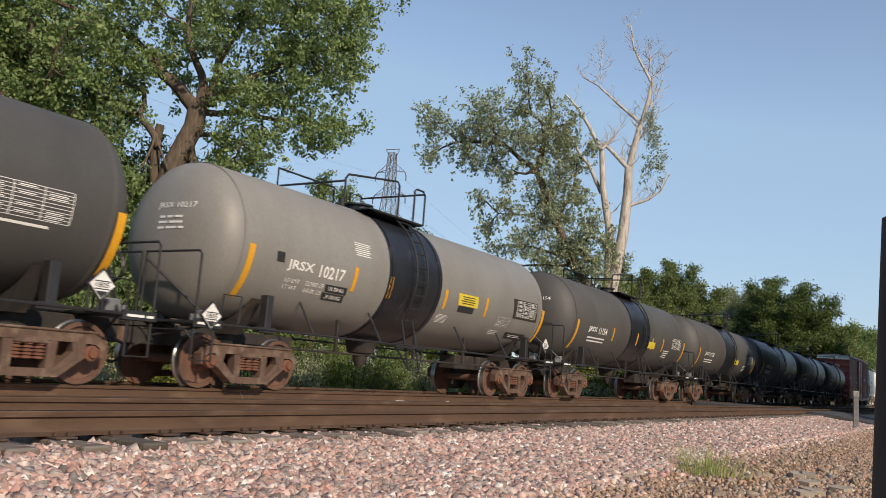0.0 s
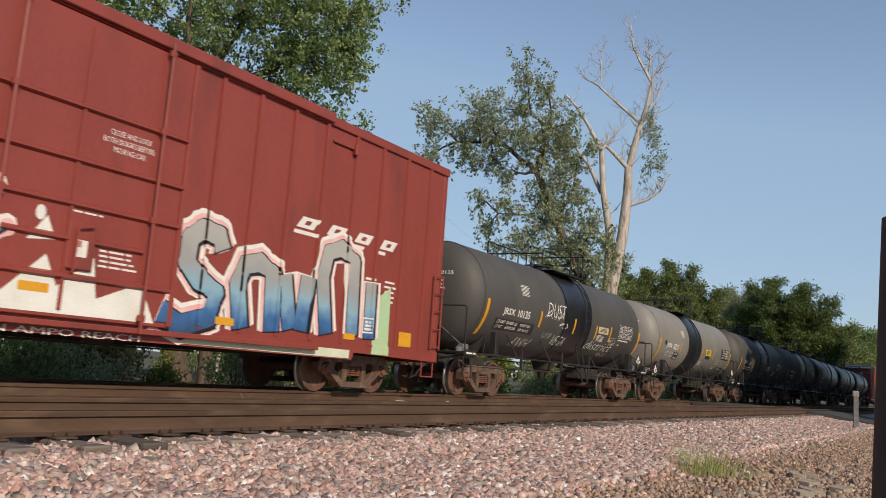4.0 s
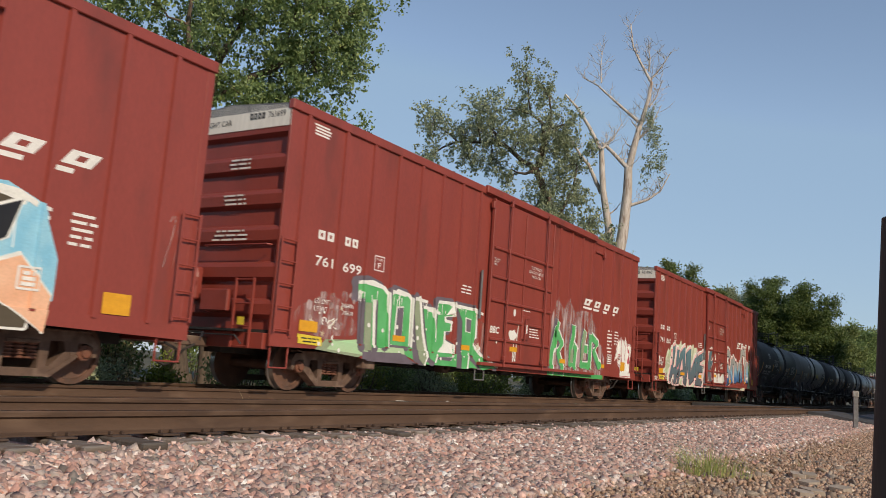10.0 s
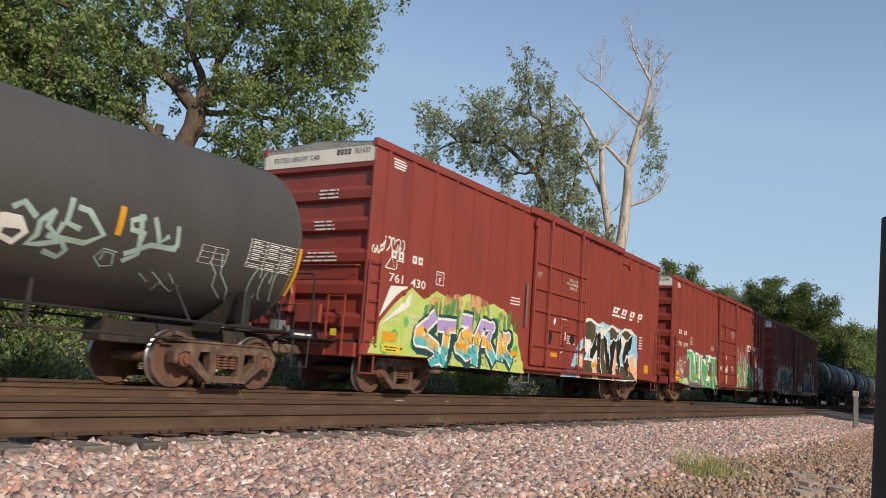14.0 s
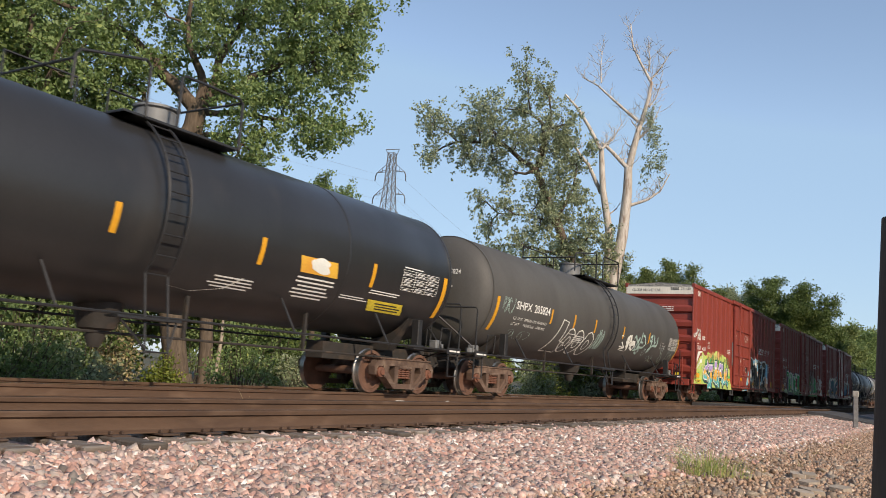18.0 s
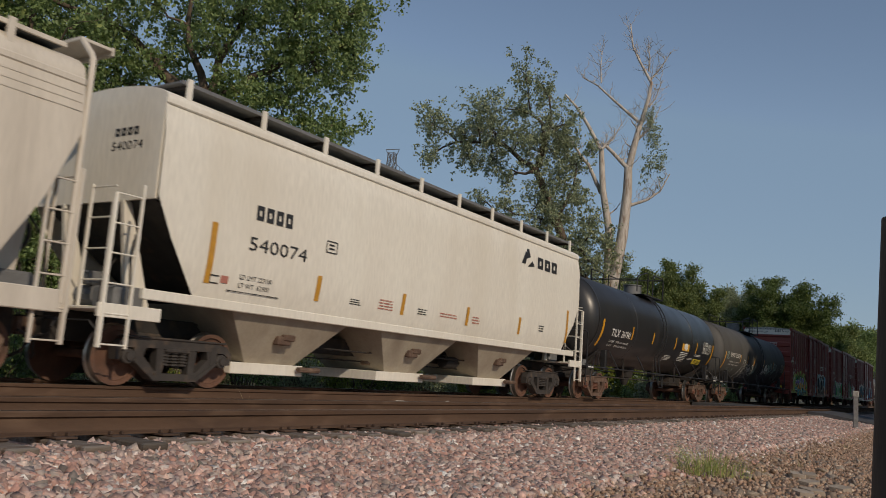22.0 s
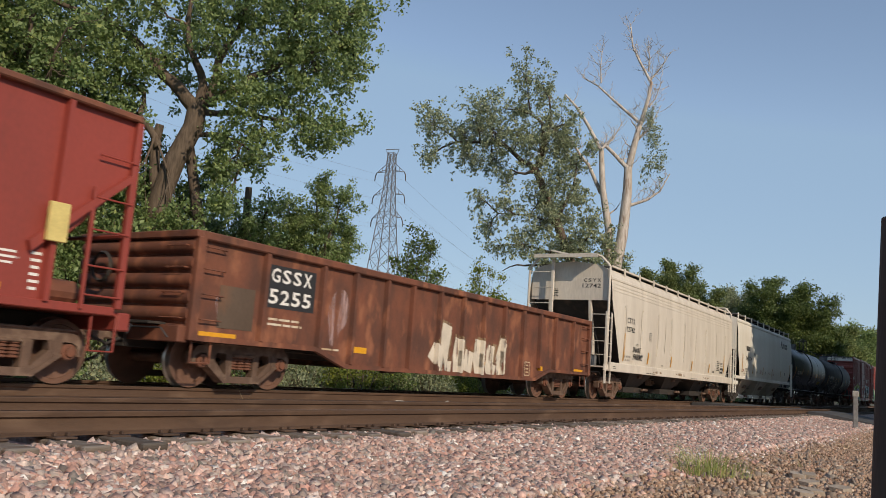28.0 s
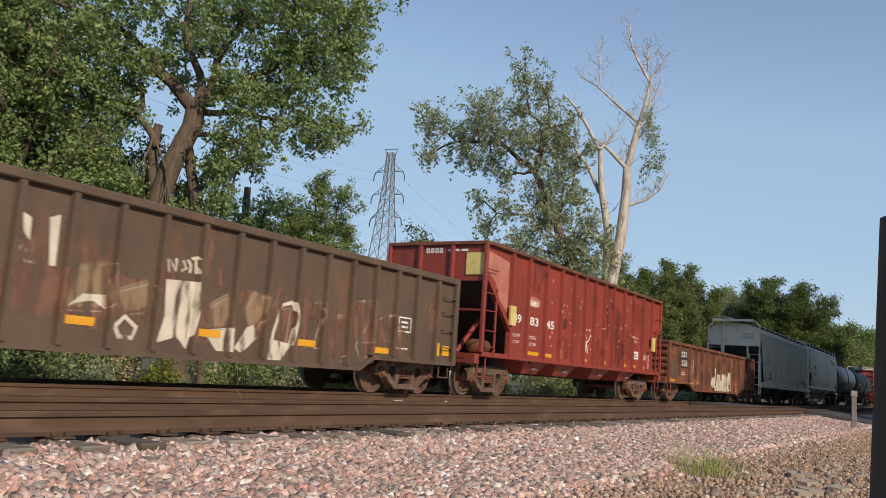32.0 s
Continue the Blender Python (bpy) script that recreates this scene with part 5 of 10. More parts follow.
def art_green(car):
    s = BOX_SIDE
    s.lay("spray", join(blob(-7.9, 1.4, 0.75, 0.45, 3), blob(-2.2, 1.35, 0.5, 0.4, 6)), P["haze"], car, 0.004, "faded pink spray with stars")
    s.lay("spray", poly((-8.2, 0.80), (-7.9, 1.0), (-7.01, 1.05), (-6.41, 1.0), (-6.39, 0.85), (-6.9, 0.72)), P["greygreen"], car, 0.0055)
    s.lay("spray", poly((-6.63, 1.03), (-4.52, 1.09), (-1.64, 0.86), (-1.65, 0.69), (-4.59, 0.69), (-5.46, 0.88), (-6.60, 0.83)), P["leafgreen"], car, 0.0057)
    s.lay("spray", poly((-6.77, 0.84), (-5.45, 0.88), (-4.84, 0.69), (-6.75, 0.69)), P["shade"], car, 0.0059)
    letters = ([(-7.04, 2.15), (-6.62, 2.21), (-6.21, 2.14), (-6.06, 2.04), (-5.93, 0.98), (-6.28, 0.93), (-6.35, 1.9), (-6.53, 1.9), (-6.43, 0.94), (-6.71, 0.93), (-6.78, 1.88), (-7.02, 1.88)],
        [(-5.86, 2.06), (-5.72, 2.14), (-5.28, 2.09), (-5.19, 2.02), (-5.15, 1.03), (-5.83, 1.04)],
        [(-5.04, 2.01), (-4.86, 2.09), (-4.67, 1.34), (-4.44, 0.83), (-4.53, 0.66), (-4.74, 0.81), (-4.87, 1.18)],
        [(-4.66, 1.9), (-4.31, 1.89), (-3.98, 0.98), (-4.09, 0.75), (-4.31, 0.84), (-4.51, 1.4)],
        [(-4.06, 2.08), (-3.4, 2.11), (-3.41, 1.85), (-3.76, 1.81), (-3.75, 1.68), (-3.47, 1.67), (-3.49, 1.5), (-3.75, 1.47), (-3.75, 1.21), (-3.36, 1.12), (-3.35, 0.91), (-4.06, 0.87)],
        [(-3.21, 2.07), (-2.31, 2.06), (-2.32, 1.42), (-2.49, 1.24), (-2.03, 1.0), (-1.17, 0.74), (-1.93, 0.66), (-2.59, 1.06), (-2.65, 0.66), (-2.9, 0.66), (-2.95, 1.77)],)
    holes = ([(-5.65, 1.82), (-5.43, 1.84), (-5.43, 1.2), (-5.67, 1.17)],
        [(-2.78, 1.85), (-2.54, 1.83), (-2.55, 1.54), (-2.75, 1.55)],)
    strips = ([(-7.86, 0.82), (-7.65, 1.01), (-7.6, 0.98), (-6.74, 1.09), (-5.34, 1.0), (-5.25, 0.74), (-6.65, 0.77)],
        [(-6.63, 0.81), (-5.27, 0.86), (-4.94, 0.66), (-6.6, 0.66)],)
    s.lay("spray", poly(*strips[0]), P["mint"], car, 0.0058)
    s.lay("spray", poly(*strips[1]), P["shade"], car, 0.0059)
    outlined(s, car, letters, [("shade", 0.13, -0.10, 0.02), ("white", 0.045, 0.05, 0.03), ("leafgreen", 0.0, 0, 0)], "big green graffiti letters with white highlights and purple-grey shadows")
    outlined(s, car, holes, [("white", 0.03, -0.02, 0.0), ("shade", 0.0, 0, 0)], "purple-grey counter of a letter", 0.0135)
    s.lay("spray", join(poly(*letters[2]), stroke([(q[0] + 0.12, q[1] - 0.06) for q in letters[0][9:11]], 0.22)), P["greygreen"], car, 0.0138, "grey-green parts of the letters")
    s.lay("spray", join(*[stroke([(x, z), (x + 0.2, z - 0.01), (x + 0.5, z - 0.03)], 0.07) for x, z in [(p[1][0] - 0.15, p[1][1] + 0.0) for p in letters]]), P["white"], car, 0.0141, "white paint along the top edges")
    rnd = random.Random(9)
    s.lay("spray", join(*[poly((x, z), (x + 0.035, z), (x + 0.022, z - d), (x + 0.012, z - d)) for x, z, d in [(rnd.choice((-6.9, -6.5, -5.9, -5.6, -5.1, -4.6, -4.0, -3.8, -3.1, -2.7)) + rnd.uniform(-0.15, 0.15), rnd.uniform(1.88, 2.1), rnd.uniform(0.08, 0.26)) for _ in range(26)]],
                        *[blob(rnd.uniform(-8.2, -1.3), rnd.uniform(0.78, 1.5), r, r, 300 + k, 10, 0.05) for k, r in enumerate([rnd.uniform(0.015, 0.05) for _ in range(40)])]), P["white"], car, 0.0175, "white paint drips and dots")
    s.lay("spray", join(*[blob(-7.7 + rnd.uniform(-0.75, 0.6), 1.5 + rnd.uniform(-0.35, 0.45), r, r * 1.1, 360 + k, 12, 0.06) for k, r in enumerate([rnd.uniform(0.03, 0.1) for _ in range(26)])]), P["mauve"], car, 0.007)
    s.lay("spray", join(blob(3.0, 1.8, 0.8, 0.75, 12), blob(4.6, 1.85, 0.9, 0.7, 15)), P["haze"], car, 0.004)
    s.lay("spray", poly((2.16, 0.70), (1.92, 1.29), (1.9, 2.06), (2.18, 2.51), (2.41, 2.96), (2.92, 2.63), (3.27, 3.01), (3.75, 2.65), (4.45, 2.76), (5.03, 2.74), (5.53, 2.10), (6.38, 1.34), (6.14, 0.72)), P["mauve"], car, 0.0052)
    wild(s, car, [[(2.54, 2.26), (2.41, 1.88), (2.16, 1.31), (2.15, 0.67)], [(2.53, 1.90), (2.87, 1.63), (2.61, 1.35), (2.92, 0.97), (2.88, 0.68)],
                  [(3.72, 2.23), (3.71, 1.94), (3.53, 1.54), (3.53, 1.07), (3.84, 1.01), (3.91, 1.53), (3.72, 1.62)],
                  [(4.63, 2.13), (4.47, 1.69), (4.39, 1.07), (5.03, 1.05)], [(4.43, 1.58), (4.85, 1.56)],
                  [(5.09, 2.05), (5.05, 0.95)], [(5.14, 1.99), (5.65, 1.81), (5.40, 1.52), (5.92, 1.04)]],
         0.24, [("shade", 0.08, -0.07, 0.03), ("white", 0.06, 0.03, 0.02), ("leafgreen", 0.0, 0, 0)], "green graffiti letters on a hazy pink cloud")
    wild(s, car, [[(4.6, 2.1), (4.45, 1.65), (4.4, 1.2)], [(3.6, 1.5), (3.6, 1.1)]], 0.2, [("greygreen", 0, 0.03, 0)], "grey-green parts of the letters", 0.0145)
    Side(-1.578).lay("graffiti", poly((1.9, 0.68), (6.2, 0.67), (6.2, 0.80), (1.9, 0.82)), P["green"], car, 0.003)
    throw = ([(7.59, 1.33), (7.86, 1.48), (7.91, 2.12), (8.19, 1.99), (8.31, 2.14), (8.49, 1.9), (8.73, 1.98), (8.91, 1.87), (8.83, 1.55), (8.65, 1.3), (8.83, 0.85), (7.79, 0.85), (7.79, 1.08)],
        [(7.48, 1.65), (7.53, 1.92), (7.7, 2.07), (7.92, 1.99), (7.96, 1.73), (7.88, 1.48), (7.66, 1.51), (7.31, 1.36)],)
    lines = ([(7.9, 2.07), (7.91, 1.72), (8.06, 1.05)],
        [(8.19, 1.97), (8.38, 1.85), (8.26, 1.54), (8.32, 1.37)],
        [(8.52, 1.9), (8.6, 1.64), (8.58, 1.28)],
        [(7.65, 1.57), (7.82, 1.48), (7.98, 1.56)],
        [(7.9, 1.43), (8.03, 0.99)],)
    outlined(s, car, throw, [("white", 0.05, 0, 0), ("crimson", 0.025, 0, 0), ("white", 0.0, 0, 0)], "white throw-up letters with a crimson outline", 0.006, 0.78)
    s.lay("spray", join(*[stroke(q, 0.035) for q in lines]), P["crimson"], car, 0.0125)
    Side(-1.65).lay("spray", join(fitted("BBC", -1.75, -1.25, 1.6, 1.78, 0.03, 0.2), blob(-0.5, 1.62, 0.2, 0.16, 4), scrawl(-0.45, -0.2, 0.95, 2.0, 2, 0.04, 4)), P["white"], car, 0.0)
    st = []
    for i, (cx, cz, r) in enumerate(((-7.75, 1.32, 0.09), (-8.35, 1.3, 0.08), (-8.0, 1.1, 0.07), (-2.35, 2.0, 0.12), (-2.15, 1.2, 0.14), (-7.5, 1.62, 0.06))):
        st.append(([(cx + r * (1 if k % 2 == 0 else 0.42) * math.sin(k * math.pi / 5 + 0.2), cz + r * (1 if k % 2 == 0 else 0.42) * math.cos(k * math.pi / 5 + 0.2)) for k in range(10)], [tuple(range(10))]))
    s.lay("spray", join(*st), P["cream"], car, 0.012, "small painted stars")
    s.lay("spray", scrawl(-8.05, -7.55, 1.22, 1.4, 3, 0.025, 31), P["white"], car, 0.013)


def art_rainbow(car):
    s = BOX_SIDE
    s.lay("spray", join(poly((-9.15, 0.82), (-8.75, 1.5), (-8.3, 1.9), (-7.7, 2.3), (-7.2, 2.1), (-6.7, 2.35), (-6.0, 2.2), (-5.3, 2.45), (-4.6, 2.2), (-4.0, 2.35), (-3.3, 2.2), (-2.7, 1.7), (-2.35, 1.2), (-2.1, 0.66), (-6.8, 0.72), (-6.85, 0.84))), P["lime"], car, 0.004, "lime green sprayed cloud")
    s.lay("spray", join(blob(-6.5, 2.0, 0.5, 0.3, 21), blob(-4.9, 2.15, 0.55, 0.3, 22), blob(-5.8, 2.15, 0.3, 0.2, 24), blob(-3.3, 1.95, 0.25, 0.25, 25)), P["orangemist"], car, 0.0055)
    s.lay("spray", join(*[blob(-6.9 + 0.5 * i, 1.75 + 0.12 * (i % 3), 0.34, 0.26, 140 + i) for i in range(9)]), P["greenmist"], car, 0.006)
    s.lay("spray", join(*[blob(-8.6 + 0.37 * i, 0.95 + 0.75 * ((i * 7) % 5) / 5, 0.13, 0.12, 40 + i, 14, 0.08) for i in range(17)]), P["green"], car, 0.0065)
    wild(s, car, [[(-6.67, 1.81), (-7.02, 1.56), (-7.34, 1.36), (-7.36, 1.21), (-6.94, 1.20), (-6.59, 1.08), (-6.53, 0.84), (-6.84, 0.65)],
                  [(-6.59, 1.59), (-5.76, 1.62)], [(-6.13, 1.60), (-6.18, 1.17), (-6.34, 0.83), (-6.19, 0.71)],
                  [(-5.52, 1.80), (-5.02, 1.79)], [(-4.99, 1.63), (-5.46, 1.39), (-5.63, 1.14), (-5.25, 0.99), (-4.77, 1.15)], [(-5.54, 1.35), (-4.99, 1.35)],
                  [(-4.47, 1.83), (-4.74, 1.42), (-4.87, 0.76)], [(-4.56, 1.76), (-4.00, 1.75), (-4.23, 1.34), (-4.50, 1.38)], [(-4.26, 1.36), (-3.81, 0.90)],
                  [(-3.50, 1.54), (-3.56, 0.93)], [(-3.54, 1.53), (-3.12, 1.55), (-3.31, 1.21), (-2.88, 0.92)]],
         0.24, [("deepteal", 0.34, 0.05, -0.04), ("white", 0.11, 0, 0), ("trio", 0.0, 0, 0)], "angular graffiti letters in violet, gold and teal with a white outline", 0.0075)
    rnd = random.Random(14)
    s.lay("spray", join(*[stroke([(x, z), (x + 0.05, z - 0.16), (x + 0.14, z - 0.2)], 0.022) for x, z in [(rnd.uniform(-7.2, -3.0), rnd.uniform(0.85, 1.75)) for _ in range(40)]]), P["deepteal"], car, 0.0165)
    s.lay("spray", join(poly((-8.85, 1.55), (-8.5, 2.25), (-7.9, 2.3), (-8.3, 2.05)), poly((-8.8, 1.4), (-8.0, 1.95), (-7.7, 2.2), (-7.75, 1.9)), scrawl(-8.95, -8.1, 2.95, 3.25, 5, 0.035, 12), scrawl(-9.25, -8.95, 2.85, 3.0, 3, 0.03, 14),
                           stroke([(-8.75, 2.6), (-8.55, 2.85), (-8.4, 2.6), (-8.75, 2.6)], 0.03), stroke([(-8.35, 2.62), (-8.35, 2.8), (-8.1, 2.8)], 0.03)), P["white"], car, 0.014, "white sprayed tags and arrows")
    wash = ([(0.31, 0.66), (0.39, 0.79), (0.86, 1.0), (1.2, 1.56), (1.45, 1.77), (1.98, 2.01), (1.97, 2.29), (2.07, 2.51), (2.52, 2.49), (3.21, 2.46), (3.52, 2.56), (4.05, 2.49), (4.78, 2.44), (5.49, 2.43), (6.28, 2.54), (6.8, 2.35), (7.1, 1.66), (7.1, 1.11), (5.93, 0.66), (3.47, 0.71), (1.56, 0.68)],)
    caps = ([(2.04, 2.39), (2.52, 2.5), (2.95, 2.43), (2.95, 2.15), (2.83, 1.74), (2.47, 1.89), (2.22, 1.86), (2.05, 2.02)],
        [(4.03, 2.31), (4.45, 2.46), (5.0, 2.28), (4.88, 2.04), (4.27, 2.0)],
        [(5.33, 2.27), (5.68, 2.45), (6.52, 2.31), (6.3, 2.1), (5.72, 2.13)],
        [(1.27, 1.25), (2.31, 1.23), (4.3, 1.19), (6.88, 1.17), (6.74, 0.73), (1.56, 0.66)],
        [(3.05, 2.09), (3.31, 2.28), (3.92, 2.19), (4.12, 1.59), (4.1, 0.97), (3.43, 0.93), (3.18, 1.49)],)
    edge = ([(1.3, 1.29), (1.55, 1.52), (1.98, 1.74), (2.01, 2.38), (2.19, 2.52), (2.51, 2.53), (2.88, 2.44), (3.22, 2.41), (3.51, 2.42), (3.92, 2.25), (4.13, 2.38), (4.44, 2.48), (4.89, 2.41), (5.19, 2.26), (5.68, 2.47), (6.46, 2.43), (6.72, 2.32)],)
    black = ([(1.3, 1.28), (1.44, 1.44), (1.95, 1.74), (2.08, 1.61), (2.2, 1.44), (2.08, 1.29), (1.88, 1.16), (1.94, 1.36), (1.91, 1.56), (1.56, 1.4)],
        [(2.48, 1.34), (2.41, 1.51), (2.7, 1.68), (2.89, 1.95), (2.97, 2.17), (3.09, 2.12), (3.02, 1.77), (3.3, 1.65), (3.06, 1.58), (2.76, 1.3)],
        [(3.07, 2.07), (3.25, 2.19), (3.38, 1.91), (3.39, 1.32), (3.55, 0.81), (3.37, 0.8), (3.17, 1.3)],
        [(3.61, 2.14), (3.95, 2.01), (4.13, 1.39), (4.37, 0.95), (4.16, 0.85), (3.89, 1.36), (3.73, 1.85)],
        [(4.26, 1.79), (4.59, 2.04), (4.89, 1.95), (4.74, 1.66), (4.59, 1.11), (4.49, 0.66), (4.24, 0.96), (4.38, 1.41)],
        [(4.85, 1.99), (5.28, 2.18), (5.41, 1.84), (5.2, 1.49), (5.33, 1.17), (5.12, 0.81), (4.94, 1.35)],
        [(5.74, 1.99), (6.51, 2.34), (6.36, 1.83), (5.84, 1.55), (6.23, 1.24), (6.11, 0.86), (5.67, 1.19), (5.51, 1.51)],)
    peach = ([(1.25, 1.24), (1.41, 1.31), (2.03, 1.14), (1.83, 0.88), (1.38, 1.11)],
        [(2.75, 1.16), (3.24, 1.36), (3.09, 0.9), (3.28, 0.66), (2.84, 0.66)],
        [(3.89, 1.77), (4.12, 1.8), (4.16, 1.06), (3.82, 1.34)],
        [(4.73, 1.6), (5.06, 1.8), (4.95, 1.25), (4.73, 0.66), (4.53, 0.66)],
        [(5.84, 1.32), (6.59, 1.64), (7.07, 1.16), (7.01, 0.68), (6.67, 0.9)],
        [(1.46, 0.83), (1.59, 0.87), (1.74, 0.66), (1.55, 0.67)],)
    white_ = ([(2.12, 1.84), (2.48, 1.88), (2.66, 1.63), (2.42, 1.36), (2.2, 1.57)],
        [(3.1, 2.07), (3.53, 2.3), (3.94, 2.19), (3.72, 2.05), (3.4, 2.0)],
        [(5.03, 1.89), (5.53, 2.2), (5.75, 2.05), (5.43, 1.61)],
        [(3.06, 1.58), (3.29, 1.62), (2.96, 1.31), (2.8, 1.3)],)
    s.lay("graffiti", poly(*wash[0]), P["sky"], car, 0.004, "light blue sprayed wash")
    rnd = random.Random(23)
    s.lay("spray", join(*[stroke([(x, z), (x + 0.01, z - rnd.uniform(0.15, 0.5))], 0.025) for x, z in [(rnd.uniform(0.2, 6.9), rnd.uniform(1.0, 2.2)) for _ in range(46)] if z < 0.75 + 0.6 * x and z < 1.5 + 0.9 * (7.2 - x)]), P["paleblue"], car, 0.0052, "pale blue drips")
    outlined(s, car, caps, [("white", 0.055, 0.0, 0.02), ("umber", 0.0, 0, 0)], "dark umber shapes with a white edge", 0.0058)
    s.lay("graffiti", thick(edge[0], 0.08), P["white"], car, 0.0092)
    outlined(s, car, white_, [("white", 0.03, 0, 0)], "white curled shapes", 0.0096)
    outlined(s, car, peach, [("white", 0.03, -0.02, 0.02), ("peach", 0.0, 0, 0)], "peach-orange fill", 0.010)
    outlined(s, car, black, [("white", 0.03, 0.02, 0.02), ("dark", 0.0, 0, 0)], "black graffiti letters with white edges", 0.0125)
    Side(-1.578).lay("graffiti", poly((0.3, 0.70), (0.75, 0.69), (0.75, 0.84), (0.3, 0.85)), P["orange"], car, 0.002)
    Side(-1.578).lay("graffiti", poly((0.75, 0.69), (2.3, 0.68), (2.3, 0.83), (0.75, 0.84)), P["sky"], car, 0.002)
    Side(-1.648).lay("spray", join(blob(-0.75, 1.75, 0.16, 0.2, 70, 20, 0.06), blob(0.85, 1.78, 0.18, 0.15, 71, 20, 0.06)), P["dark"], car, 0.004)
    Side(-1.648).lay("spray", scrawl(-0.1, 0.2, 1.35, 1.5, 2, 0.03, 15), P["white"], car, 0.004)
    s.lay("spray", scrawl(8.75, 9.1, 1.8, 2.6, 2, 0.02, 16), P["haze"], car, 0.006)


def art_none(car):
    BOX_SIDE.lay("spray", scrawl(-4, 2, 1.0, 1.9, 6, 0.06, 77), P["cream"], car, 0.006)


box_car(-16.1, "oxide-red boxcar with teal and pink graffiti, rolling in the train", "761860", art_teal)
box_car(-36.95, "oxide-red boxcar with green graffiti letters, rolling in the train", "761699", art_green, dx=0.2)
box_car(-57.5, "oxide-red boxcar with lime and black graffiti, rolling in the train", "761430", art_rainbow)
box_car(104.4, "dark red boxcar near the head of the train", "761206", art_none)


# ---------- tank cars ----------
def arc(r, zc, a0, a1, x, n=14):
    return [(x, -r * math.cos(radians(a0 + (a1 - a0) * k / n)), zc + r * math.sin(radians(a0 + (a1 - a0) * k / n))) for k in range(n + 1)]


def tank_end(car, s, L, half, tc, r, zc):
    """Platform, hand rails, brace, draft sill, saddle and steps of one end; s: which end."""
    x0, x1 = sorted((s * (half - 0.95), s * (half - 0.35)))
    part("draft_sill", Geo().box(*sorted((s * (tc / 2 - 1.9), s * (half - 0.1))), -0.24, 0.24, 0.66, 1.02, 0.012), M["under"], car)
    pl = part("end_platform", Geo().box(x0, x1, -1.42, 1.42, 1.04, 1.08, 0.005).box(x0, x1, -1.44, -1.40, 0.98, 1.12, 0.004), M["metal"], car, "dark steel end platform")
    xo, xi = s * (half - 0.4), s * (half - 0.9)
    rail = Geo()
    for ya, yb in ((-1.40, -0.06), (0.06, 1.40)):
        rail.tube([(xo, ya, 1.06), (xo, ya, 2.14), (xo, ya + (0.06 if ya < 0 else 0.0), 2.2), (xo, yb - (0.0 if ya < 0 else 0.06), 2.2), (xo, yb, 2.14), (xo, yb, 1.06)], 0.02, 8)
    part("hand_rail", rail, M["metal"], pl, smooth=40)
    part("brace", Geo().tube([(xo, -0.05, 2.1), (xi, -1.25, 1.08)], 0.025, 6), M["metal"], pl)
    part("brace", Geo().tube([(xi, -1.3, 1.05), (s * (half - 0.4), -0.3, 0.8)], 0.022, 6), M["metal"], pl)
    stirrup(*sorted((xo, s * (half - 0.82))), -1.38, 0.46, 1.05, pl, M["metal"])
    part("grab_iron", Geo().tube([(xi, -1.42, 1.1), (xi, -1.46, 1.55), (xi - s * 0.4, -1.46, 1.55), (xi - s * 0.4, -1.42, 1.1)], 0.016, 6), M["metal"], pl)
    part("valve", Geo().box(xi - 0.12, xi + 0.12, -1.15, -0.95, 1.08, 1.28, 0.02).lathe([(0, 0.09), (0.12, 0.09)], "z", 8, (xi + s * 0.2, -1.05, 1.08)), M["galv"], pl)
    if s < 0:
        part("brake_wheel", Geo().lathe([(xo - 0.05, 0.25), (xo - 0.01, 0.28), (xo + 0.03, 0.25), (xo - 0.01, 0.22), (xo - 0.05, 0.25)], "x", 20, (0, 0.75, 1.95), close=False).tube([(xo, 0.75, 1.06), (xo, 0.75, 1.95)], 0.02, 6), M["metal"], pl)
    # saddle over the truck
    h = tc / 2
    k = [(-(r + 0.03) * math.cos(radians(a)), zc + (r + 0.03) * math.sin(radians(a))) for a in range(-42, -139, -8)]
    part("saddle", Geo().prism(k + [(0.62, 0.95), (-0.62, 0.95)], s * h - 0.14, s * h + 0.14, "x"), M["under"], car)
    for y in (-1, 1):
        ys = sorted((y * 1.22, y * 1.40))
        part("saddle_post", Geo().box(s * h - 0.08, s * h + 0.08, *ys, 1.02, 1.66, 0.012).box(s * h - 0.2, s * h + 0.2, *ys, 1.0, 1.1, 0.01), M["metal"], car)
    if True:
        Side(-1.446).lay("stencil", bars(*sorted((xo, xi)), 1.0, 1.09, 1, 7), M["letter"], pl, 0.0)


def placard(car, x, y, z, tilt=0):
    """Diamond hazard placard with its number in a frame."""
    p = part("placard", Geo().prism([(x - 0.2, z), (x, z - 0.2), (x + 0.2, z), (x, z + 0.2)], y - 0.01, y, "y"), M["letter"], car, "white and black hazard placard")
    f = Side(y - 0.011)
    f.lay("label", poly((x - 0.1, z - 0.09), (x, z - 0.19), (x + 0.1, z - 0.09)), M["letter_dark"], p, 0.001)
    f.lay("label", join(stroke([(x - 0.13, z + 0.05), (x + 0.13, z + 0.05)], 0.015), stroke([(x - 0.13, z - 0.06), (x + 0.13, z - 0.06)], 0.015), fitted("1805", x - 0.11, x + 0.11, z - 0.04, z + 0.035, 0.01)), M["letter_dark"], p, 0.002)
    part("placard_holder", Geo().prism([(x - 0.24, z), (x, z - 0.24), (x + 0.24, z), (x, z + 0.24)], y + 0.002, y + 0.02, "y"), M["metal"], p)


